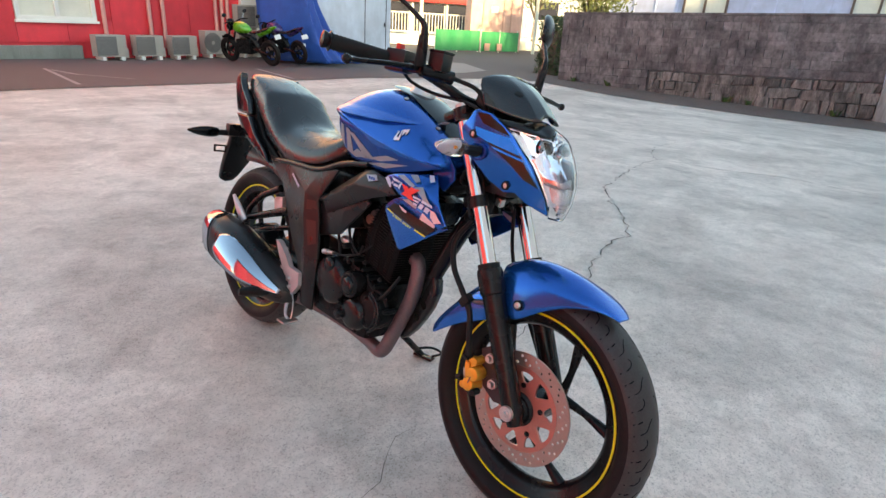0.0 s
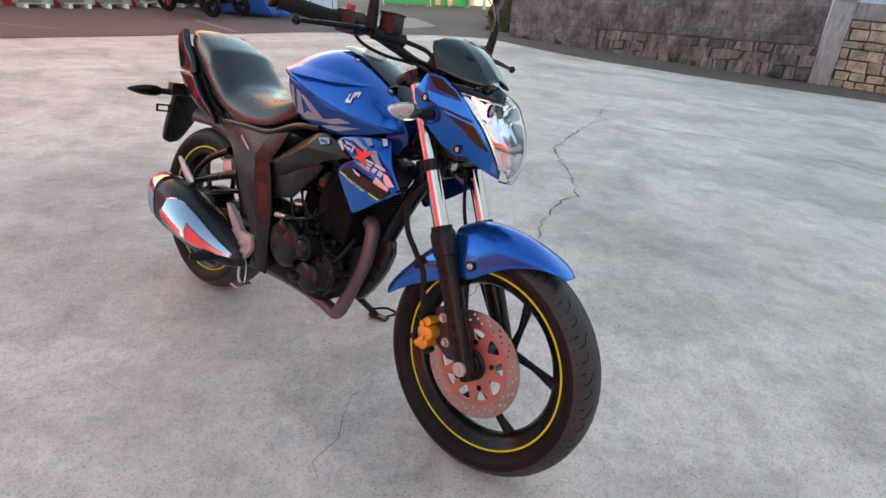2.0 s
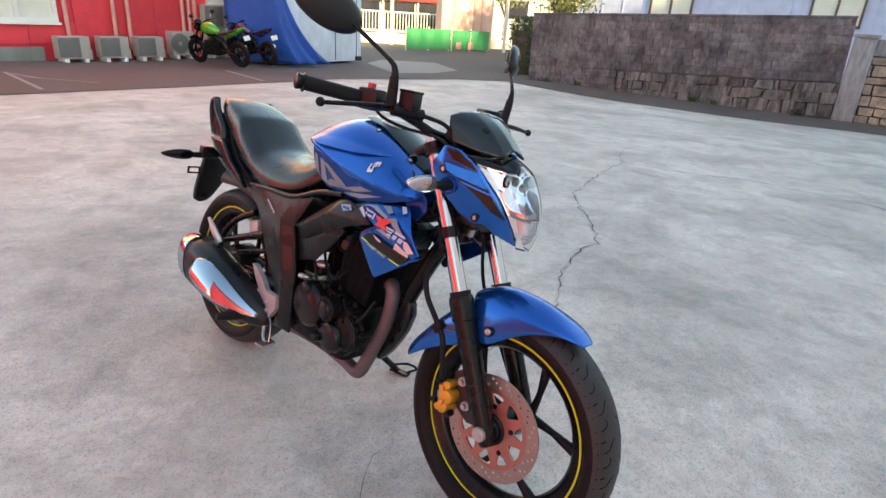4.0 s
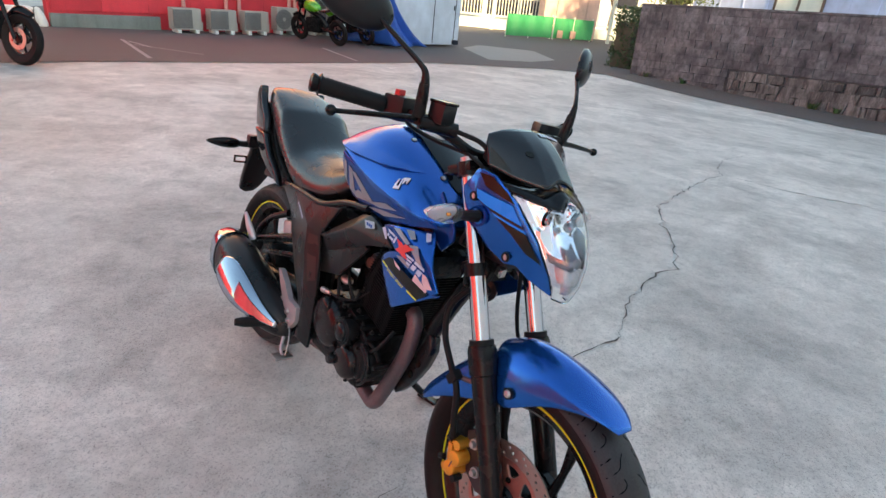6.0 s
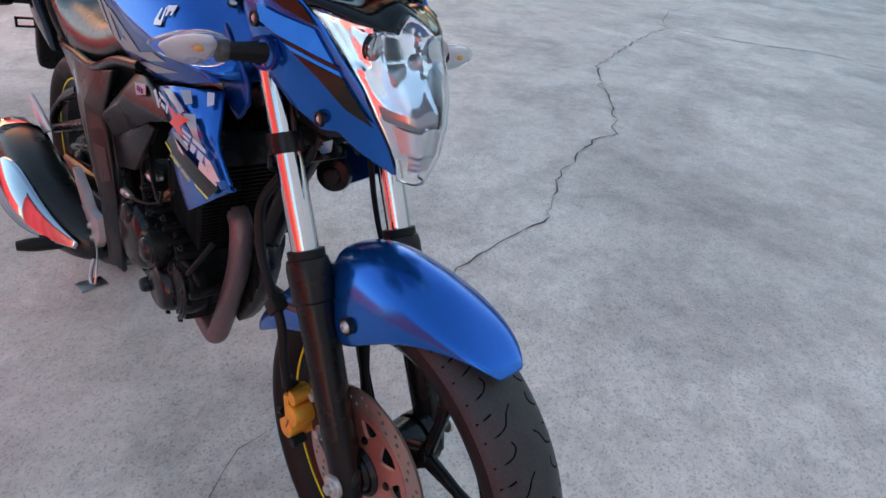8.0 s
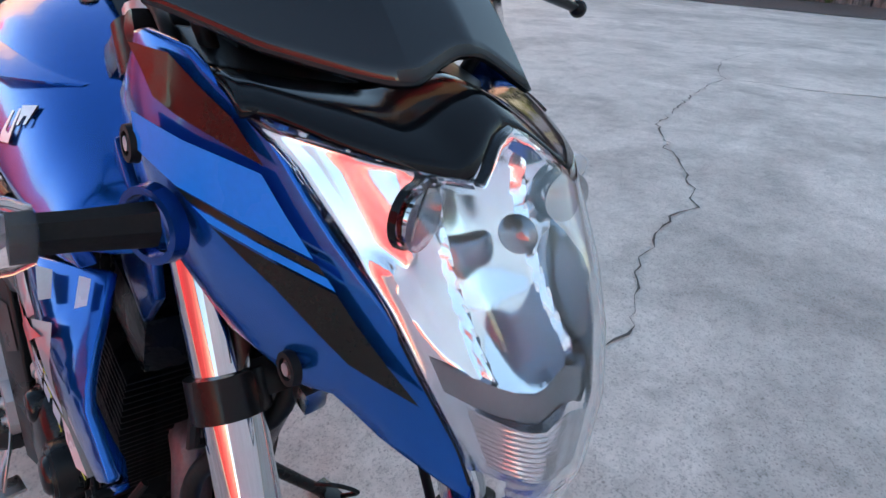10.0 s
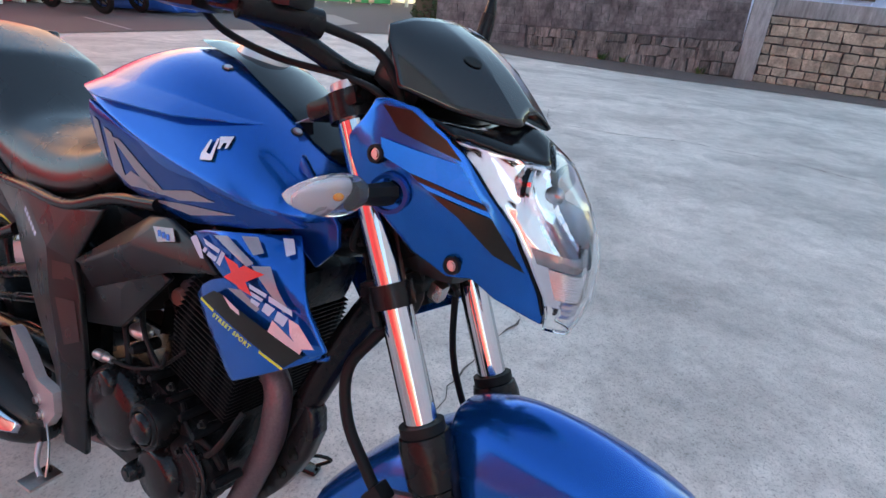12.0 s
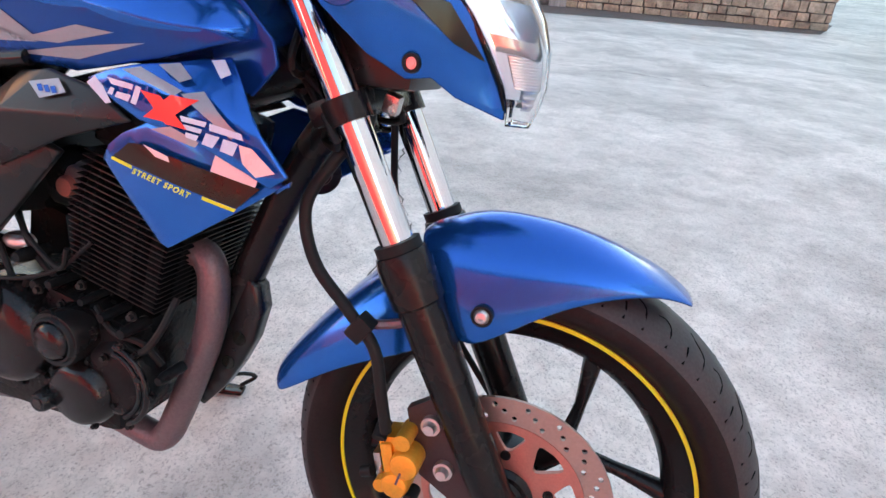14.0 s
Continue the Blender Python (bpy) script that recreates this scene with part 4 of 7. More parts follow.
# ---- fork ----
FORK_Y = 0.086


def fork_x(z):
    return 0.004 - 0.520 * (z - 0.30)


def fork_point(z, y=-FORK_Y, dx=0.0):
    return (fork_x(z) + dx, y, z)


for sg in (-1, 1):
    y = sg * FORK_Y
    slider = [fork_point(z, y) for z in (0.275, 0.31, 0.40, 0.50, 0.545, 0.548, 0.575, 0.590, 0.600, 0.603)]
    leg = part("fork_leg", tube(slider, [0.018, 0.0245, 0.0255, 0.027, 0.0275, 0.031, 0.0315, 0.0315, 0.029, 0.022], 24, 1), BLACK_METAL, bike, "black fork slider with a chrome stanchion")
    part("stanchion", rod(fork_point(0.600, y), fork_point(0.925, y), 0.0195, 28), CHROME, leg, "polished chrome tube")
    part("dust_seal", rod(fork_point(0.600, y), fork_point(0.611, y), 0.0265, 24), RUBBER, leg)
    part("clamp", rod(fork_point(0.730, y), fork_point(0.754, y), 0.0250, 24), BLACK_METAL, leg)
    part("top_cap", rod(fork_point(0.918, y), fork_point(0.945, y), 0.027, 24), BLACK_METAL, leg)
    part("cap_nut", rod(fork_point(0.945, y), fork_point(0.955, y), 0.019, 12), SILVER, leg)
    part("axle_lug", ellipsoid((0.0, sg * 0.083, 0.307), (0.027, 0.020, 0.030)), BLACK_METAL, leg)
    bm = bolt((0.002, -0.114 if sg < 0 else 0.122, 0.305), 0.0125, 0.010)
    lathe([(0, -0.003), (0.0175, -0.003), (0.0185, 0.0), (0.0185, 0.004), (0, 0.004)], 24, False, bm, Matrix.Translation((0.002, -0.112 if sg < 0 else 0.120, 0.305)))
    part("axle_nut", bm, SILVER, leg)
part("lower_yoke", box((0.060, 0.19, 0.028), (fork_x(0.742) - 0.014, 0, 0.742), 0.008, (0, -27, 0)), BLACK_METAL, bike)
part("upper_yoke", box((0.075, 0.22, 0.022), (fork_x(0.93) - 0.012, 0, 0.932), 0.008, (0, -27, 0)), BLACK_METAL, bike)
part("steering_head", rod((fork_x(0.72) - 0.035, 0, 0.70), (fork_x(0.94) - 0.035, 0, 0.925), 0.032), BLACK_METAL, bike)
part("axle", rod((0, -0.11, AXLE_Z), (0, 0.11, AXLE_Z), 0.009), STEEL, bike)
part("speedo_hub", lathe([(0.01, 0.05), (0.045, 0.05), (0.045, 0.07), (0.01, 0.07)], 24, True, None, Matrix.Translation((0, 0, AXLE_Z))), BLACK_METAL, bike)

# ---- brake caliper and hoses ----
cal = part("brake_caliper", box((0.028, 0.036, 0.080), (-0.128, -0.088, 0.338), 0.008, (0, -14, 0)), CALIPER_GOLD, bike, "gold brake caliper")
bm = bmesh.new()
for x, z, r in ((-0.121, 0.318, 0.0175), (-0.112, 0.348, 0.0178)):
    lathe([(0, -0.022), (r - 0.005, -0.022), (r - 0.0015, -0.020), (r, -0.016), (r, 0.012), (0, 0.012)], 26, False, bm, Matrix.Translation((x, -0.096, z)))
part("piston_housing", bm, CALIPER_GOLD, cal)
bm = rod((-0.118, -0.113, 0.378), (-0.118, -0.075, 0.378), 0.0105)
rod((-0.140, -0.110, 0.308), (-0.140, -0.075, 0.308), 0.009, 14, bm)
box((0.016, 0.026, 0.040), (-0.134, -0.098, 0.350), 0.006, (0, -14, 0), bm)
part("slide_pin_boss", bm, CALIPER_GOLD, cal)
part("maker_plate", box((0.003, 0.001, 0.018), (-0.116, -0.1185, 0.333), 0.0004, (0, 14, 0)), PIPE_BROWN, cal, "faded red bar on the caliper")
part("rubber_boot", rod((-0.148, -0.108, 0.372), (-0.148, -0.088, 0.385), 0.009), RUBBER, cal)
part("bleed_cap", rod((-0.155, -0.10, 0.318), (-0.168, -0.10, 0.312), 0.007, 10), RUBBER, cal)
part("rubber_boot", rod((-0.100, -0.118, 0.306), (-0.100, -0.095, 0.306), 0.008, 12), RUBBER, cal)
part("pad_spring", box((0.010, 0.024, 0.036), (-0.149, -0.085, 0.325), 0.004, (0, -14, 0)), STEEL, cal)
part("caliper_bracket", plate([(-0.125, 0.405), (-0.098, 0.425), (-0.070, 0.408), (-0.045, 0.330), (-0.030, 0.300), (-0.060, 0.295), (-0.100, 0.318)], -0.082, -0.068), BRACKET_DARK, bike, "dark caliper bracket")
for x, z in ((-0.092, 0.394), (-0.070, 0.337)):
    part("caliper_bolt", lathe([(0, -0.014), (0.0065, -0.014), (0.0085, -0.006), (0.0120, -0.006), (0.0120, 0.004), (0, 0.004)], 18, False, None, Matrix.Translation((x, -0.084, z))), SILVER, cal)
part("brake_hose", tube([(-0.140, -0.108, 0.385), (-0.148, -0.112, 0.43), (-0.162, -0.113, 0.49), (-0.198, -0.112, 0.53), (-0.245, -0.105, 0.575), (-0.262, -0.098, 0.635), (-0.235, -0.085, 0.690), (-0.215, -0.05, 0.735), (-0.25, -0.05, 0.83)],
                        0.0072, 12, 6), RUBBER, bike)
part("hose_clip", box((0.022, 0.022, 0.030), (-0.180, -0.112, 0.512), 0.004, (0, 35, 0)), RUBBER, bike)
part("hose_bracket", tube([(-0.180, -0.105, 0.514), (-0.155, -0.095, 0.515), (-0.125, -0.09, 0.525)], 0.006, 8, 3), PIPE_BROWN, bike)
part("speedo_cable", tube([(-0.02, 0.09, 0.31), (-0.12, 0.11, 0.42), (-0.22, 0.10, 0.58), (-0.23, 0.06, 0.74), (-0.26, 0.05, 0.90)], 0.005, 10, 5), RUBBER, bike)

# ---- front mudguard ----
def guard_ring(x, z_top, z_edge, half, x_edge, peak=0.0):
    """One cross-section over the tyre: from the right edge over the crown to the left edge."""
    out = []
    for k in range(13):
        a = -math.pi / 2 + math.pi * k / 12
        s, c = math.sin(a), max(0.0, math.cos(a))
        f = c ** 0.75
        crown = peak * max(0.0, 1 - abs(s) * 2.2)
        out.append((x_edge + (x - x_edge) * f, half * math.copysign(abs(s) ** 0.8, s), z_edge + (z_top - z_edge) * f + crown))
    return out


def guard(rings):
    bm = bmesh.new()
    skin(bm, [[bm.verts.new(v) for v in r] for r in rings], caps=False, closed=False)
    return bm


mud_rear = guard([guard_ring(-0.325, 0.394, 0.358, 0.060, -0.314), guard_ring(-0.300, 0.434, 0.378, 0.072, -0.289), guard_ring(-0.240, 0.510, 0.424, 0.076, -0.228),
                  guard_ring(-0.195, 0.556, 0.450, 0.077, -0.180), guard_ring(-0.150, 0.590, 0.470, 0.077, -0.140), guard_ring(-0.120, 0.610, 0.485, 0.074, -0.110)])
mud_front = guard([guard_ring(-0.150, 0.612, 0.560, 0.060, -0.115), guard_ring(-0.112, 0.632, 0.505, 0.077, -0.088), guard_ring(-0.075, 0.640, 0.500, 0.081, -0.058, 0.007),
                   guard_ring(-0.030, 0.641, 0.536, 0.079, -0.015, 0.008), guard_ring(0.020, 0.639, 0.568, 0.074, 0.030, 0.006), guard_ring(0.065, 0.631, 0.586, 0.066, 0.072, 0.004),
                   guard_ring(0.108, 0.618, 0.596, 0.055, 0.110), guard_ring(0.143, 0.602, 0.594, 0.040, 0.143), guard_ring(0.166, 0.587, 0.584, 0.022, 0.164)])
mud = part("front_mudguard", mud_front, BLUE, bike, "glossy blue front mudguard", 80)
subsurf(solid(mud, 0.005), 2)
subsurf(solid(part("rear_half", mud_rear, BLUE, mud, smooth=80), 0.005), 2)
for sg in (-1, 1):
    b = lathe([(0, -0.002), (0.003, -0.002), (0.0034, -0.0055), (0.006, -0.005), (0.0085, -0.002), (0.009, 0), (0, 0)], 20, False, None, Matrix.Translation((-0.053, -0.0835, 0.545)))
    b = b if sg < 0 else mirrored(b)
    part("guard_bolt", b, SILVER, mud)
    g = lathe([(0.0092, -0.002), (0.0122, -0.002), (0.0122, 0.006), (0.0092, 0.006)], 24, True, None, Matrix.Translation((-0.053, -0.0825, 0.545)))
    part("bolt_recess", g if sg < 0 else mirrored(g), RUBBER, mud)

# ---- headlamp, cowls, screen ----


COWL_PLAN = ((-0.30, -0.121), (-0.25, -0.119), (-0.21, -0.108), (-0.163, -0.084), (-0.12, -0.058), (-0.066, -0.019), (-0.05, -0.010))


def cowl_y(x):
    return float(np.interp(x, [p[0] for p in COWL_PLAN], [p[1] for p in COWL_PLAN]))


def cowl_at(lift):
    def place(x, z):
        line = 0.872 + (x + 0.200) * -0.623
        tuck = 0.20 * max(0.0, line - 0.004 - z) * min(1.0, max(0.0, (-0.075 - x) / 0.05))
        return (x, cowl_y(x) - lift - 0.006 * math.sin(min(max((z - 0.79) / 0.15, 0), 1) * math.pi) + tuck, z)
    return place


COWL = [(-0.266, 0.950), (-0.277, 0.928), (-0.294, 0.906), (-0.290, 0.888), (-0.276, 0.864), (-0.241, 0.831), (-0.206, 0.800), (-0.170, 0.780), (-0.146, 0.784), (-0.122, 0.767), (-0.072, 0.749),
        (-0.0715, 0.765), (-0.077, 0.786), (-0.096, 0.823), (-0.116, 0.853), (-0.139, 0.879), (-0.165, 0.911), (-0.180, 0.926), (-0.219, 0.949), (-0.250, 0.953)]


def cowl_mods(ob):
    solid(ob, 0.006, 1.0, 0.002)


for ob, sg in zip(both("side_cowl", sheet(COWL, cowl_at(0), 5), BLUE, bike, "glossy blue headlamp side cowl with black and light blue stripes", 60, cowl_mods), (1, -1)):
    for name, shape, m in (("light_stripe", [(-0.245, 0.9145), (-0.167, 0.904), (-0.141, 0.871), (-0.209, 0.887), (-0.240, 0.897)], SKYBLUE),
                           ("black_stripe", [(-0.250, 0.946), (-0.229, 0.9245), (-0.166, 0.9075), (-0.184, 0.925), (-0.220, 0.946)], CARBON_DECAL),
                           ("black_stripe", [(-0.209, 0.8865), (-0.139, 0.869), (-0.1355, 0.8645), (-0.201, 0.8805)], CARBON_DECAL),
                           ("light_stripe", [(-0.200, 0.8795), (-0.1345, 0.8635), (-0.1305, 0.858), (-0.191, 0.8735)], SKYBLUE),
                           ("black_stripe", [(-0.190, 0.8720), (-0.130, 0.8565), (-0.094, 0.806), (-0.124, 0.820), (-0.158, 0.851)], CARBON_DECAL)):
        d = sheet(shape, cowl_at(0.0075), 3)
        part(name, d if sg < 0 else mirrored(d), m, ob, smooth=60)
    for x, z in ((-0.248, 0.897), (-0.163, 0.797)):
        y = cowl_at(0.007)(x, z)[1]
        # a dark ring stands for the shade of the small recess round the bolt
        r = lathe([(0.0064, -0.001), (0.0095, -0.0008), (0.0102, 0.004), (0.0064, 0.004)], 24, True, None, Matrix.Translation((x, y, z)))
        part("recess_shade", r if sg < 0 else mirrored(r), RUBBER, ob)
        b = bolt((x, y + 0.003, z), 0.0062, 0.004)
        part("cowl_bolt", b if sg < 0 else mirrored(b), SILVER, ob)

# front line of the lens, and its side edge, by height: z, x ahead, half width, x at the edge
LAMP_ROWS = ((0.740, -0.050, 0.016, -0.0710), (0.765, -0.041, 0.024, -0.0715), (0.786, -0.036, 0.032, -0.0770), (0.823, -0.039, 0.048, -0.0960), (0.853, -0.049, 0.058, -0.1160),
             (0.880, -0.065, 0.070, -0.1390), (0.911, -0.092, 0.085, -0.1650), (0.930, -0.112, 0.100, -0.1820), (0.960, -0.145, 0.128, -0.2360))


def lamp_row(z, i):
    return float(np.interp(z, [r[0] for r in LAMP_ROWS], [r[i] for r in LAMP_ROWS]))


def lamp_x(z):
    return lamp_row(z, 1)


def lamp_at(back):
    def place(y, z):
        f = min(1.15, abs(y) / lamp_row(z, 2))
        return (lamp_x(z) - (lamp_x(z) - lamp_row(z, 3)) * f ** 3.2 - back, y, z)
    return place


TOP_LINE = ((0.0, 0.935), (0.010, 0.932), (0.021, 0.925), (0.035, 0.916), (0.054, 0.918), (0.073, 0.922), (0.096, 0.929))


def lamp_top(y):
    return float(np.interp(abs(y), [p[0] for p in TOP_LINE], [p[1] for p in TOP_LINE]))


def lamp_grid(place, u0, u1, v0, v1, nu, nv):
    """A fine sheet over the lamp's front: u across from edge to edge, v from the foot to the brow."""
    bm = bmesh.new()
    rows = []
    for j in range(nv + 1):
        v = v0 + (v1 - v0) * j / nv
        row = []
        for i in range(nu + 1):
            u = u0 + (u1 - u0) * i / nu
            z = 0.744 + v * (lamp_top(u * 0.096) - 0.744)
            row.append(bm.verts.new(place(u * lamp_row(z, 2), z)))
        rows.append(row)
    skin(bm, rows, caps=False, closed=False)
    return bm


def ease(a):
    a = min(1.0, max(0.0, a))
    return a * a * (3 - 2 * a)


lamp = part("headlamp", lamp_grid(lamp_at(0), -1, 1, 0, 1, 40, 30), LENS, bike, "clear multi-reflector headlamp", 60)
lamp.visible_shadow = False
solid(lamp, 0.0025)


def bowl(y, z):
    """Reflector: a deep smooth dish round the bulb, folded at two seams, and a shallow pocket at each upper corner."""
    x, _, _ = lamp_at(0)(y, z)
    f = min(1.0, abs(y) / lamp_row(z, 2))
    q = (y / 0.058) ** 2 + ((z - 0.880) / 0.064) ** 2
    dish = 0.044 * max(0.0, 1 - q)
    seam = 0.006 * ease((0.004 - abs(abs(y) - 0.030)) / 0.004)
    pocket = ease((abs(y) - 0.046) / 0.006) * ease((z - 0.868) / 0.010)
    return (x - 0.0065 - 0.007 * ease((1 - f) / 0.25) - (dish - seam * ease(dish / 0.01)) * (1 - pocket) - 0.010 * pocket * ease((1 - f) / 0.2), y, z)


part("reflector", lamp_grid(bowl, -0.985, 0.985, 0.16, 0.985, 72, 48), REFLECT, lamp, "silver segmented reflector", 25)
for y in (-0.053, 0.053):
    m = Matrix.Translation((lamp_at(0.012)(y, 0.898)[0], y, 0.898)) @ pose(0, 0, 0, 0, 0, -90 - math.copysign(18, y))
    part("position_lamp", lathe([(0.0, -0.002), (0.005, -0.006), (0.007, 0.0), (0.012, -0.003), (0.0145, 0.006), (0.0, 0.006)], 24, False, None, m), CHROME, lamp)
    part("lamp_rim", lathe([(0.0145, -0.003), (0.0152, -0.003), (0.0152, 0.001), (0.0145, 0.001)], 24, True, None, m), BLACK_GLOSS, lamp)
part("bulb", ellipsoid((-0.104, 0.010, 0.884), (0.012, 0.006, 0.010)), DARK_CHROME, lamp, "shielded bulb")


def ribbed(back, pitch):
    def place(y, z):
        x, _, _ = lamp_at(back)(y, z)
        return (x + 0.0007 * math.sin(z / pitch * 2 * math.pi), y, z)
    return place


part("shelf", lamp_grid(lamp_at(0.0085), -0.90, 0.90, 0.41, 0.50, 14, 6), DARK_CHROME, lamp, "dark arched shelf below the reflector", 60)
part("prism_panel", lamp_grid(ribbed(0.0050, 0.0030), -0.84, 0.55, 0.22, 0.40, 14, 90), PRISM, lamp, "finely ribbed prism at the foot of the lens", 60)
part("prism_panel", lamp_grid(ribbed(0.0050, 0.0026), 0.36, 0.95, 0.40, 0.74, 14, 120), PRISM, lamp, "finely ribbed prism panel", 60)
part("chin_panel", lamp_grid(ribbed(0.0055, 0.0075), -0.70, 0.90, 0.10, 0.215, 14, 40), PRISM, lamp, "stepped clear panel at the chin of the lens", 60)
part("lamp_housing", lamp_grid(lamp_at(0.062), -0.90, 0.90, 0.20, 1.0, 10, 8), BLACK_MATT, bike)
for sg in (-1, 1):
    part("lamp_seal", tube([lamp_at(0.003)(sg * lamp_row(z, 2) * 1.0, z) for z in np.linspace(0.750, 0.926, 16)], 0.0022, 8, 2), BLACK_GLOSS, bike)

# black brow between lamp and screen: it runs back under the screen
bm = bmesh.new()
brow_rows = []
for v in np.linspace(0, 1, 9):
    row = []
    for y in np.linspace(-0.104, 0.104, 41):
        lo = Vector(lamp_at(-0.003)(max(-0.0975, min(0.0975, y)), lamp_top(y) + 0.002))
        hi = Vector((-0.172 - 6.0 * y * y, y, 0.9415 + 0.5 * max(0.0, 0.045 - abs(y)) ** 1.0 * 0.5))
        p = lo.lerp(hi, v)
        row.append(bm.verts.new((p.x + 0.004 * math.sin(math.pi * v), y, p.z + 0.0045 * math.sin(math.pi * v))))
    brow_rows.append(row)
skin(bm, brow_rows, caps=False, closed=False)
solid(part("headlamp_brow", bm, BLACK_GLOSS, bike, "gloss black brow over the headlamp", 60), 0.005)
fill = sheet([(-0.10, 0.0), (0.10, 0.0), (0.095, 1.0), (-0.095, 1.0)], lambda u, v: (-0.175 - 6.0 * u * u * (1 - v) - 0.11 * v, u, 0.938 + 0.014 * v), 4)
solid(part("instrument_base", fill, BLACK_MATT, bike, smooth=60), 0.008)


def screen_at(lift):
    def place(y, s):
        return (-0.128 - 0.137 * s - (0.25 * min(abs(y), 0.040) + 1.15 * max(0.0, abs(y) - 0.040)) * (1 - 0.9 * s) + lift * 0.55, y, 0.947 + 0.094 * s + 0.012 * math.sin(math.pi * min(max(s, 0), 1)) - 1.2 * y * y * s + lift * 0.83)
    return place


SCREEN_LOW = ((-0.122, 0.16), (-0.085, 0.035), (-0.058, 0.005), (-0.046, 0.0), (-0.034, 0.025), (-0.022, 0.075), (-0.010, 0.115), (0.0, 0.125), (0.010, 0.115), (0.022, 0.075), (0.034, 0.025), (0.046, 0.0), (0.058, 0.005), (0.085, 0.035), (0.122, 0.16))
SCREEN_TOP = ((-0.122, 0.62), (-0.114, 0.88), (-0.080, 0.97), (0.0, 1.0), (0.080, 0.97), (0.114, 0.88), (0.122, 0.62))
bm = bmesh.new()
rows = []
for j in range(17):
    row = []
    for y in np.linspace(-0.122, 0.122, 57):
        lo = float(np.interp(y, [p[0] for p in SCREEN_LOW], [p[1] for p in SCREEN_LOW]))
        hi = float(np.interp(y, [p[0] for p in SCREEN_TOP], [p[1] for p in SCREEN_TOP]))
        row.append(bm.verts.new(screen_at(0)(y, lo + (hi - lo) * j / 16)))
    rows.append(row)
skin(bm, rows, caps=False, closed=False)
scr = part("windscreen", bm, SCREEN_BLACK, bike, "small dark tinted fly screen", 16)
solid(scr, 0.004, 0.0)
for sg in (-1, 1):
    part("vent_hole", sheet([(sg * 0.052 + 0.0075 * math.cos(a), 0.45 + 0.050 * math.sin(a)) for a in np.linspace(0, 2 * math.pi, 14, endpoint=False)], screen_at(0.004), 1), CARBON_DECAL, scr)
for k in range(6):
    w = 0.0105
    y0 = 0.012 + k * 0.0135
    part("emblem_bar", sheet([(y0, 0.86), (y0 + w, 0.86), (y0 + w, 0.945), (y0, 0.945)], screen_at(0.004), 1), WHITE_DECAL, scr)

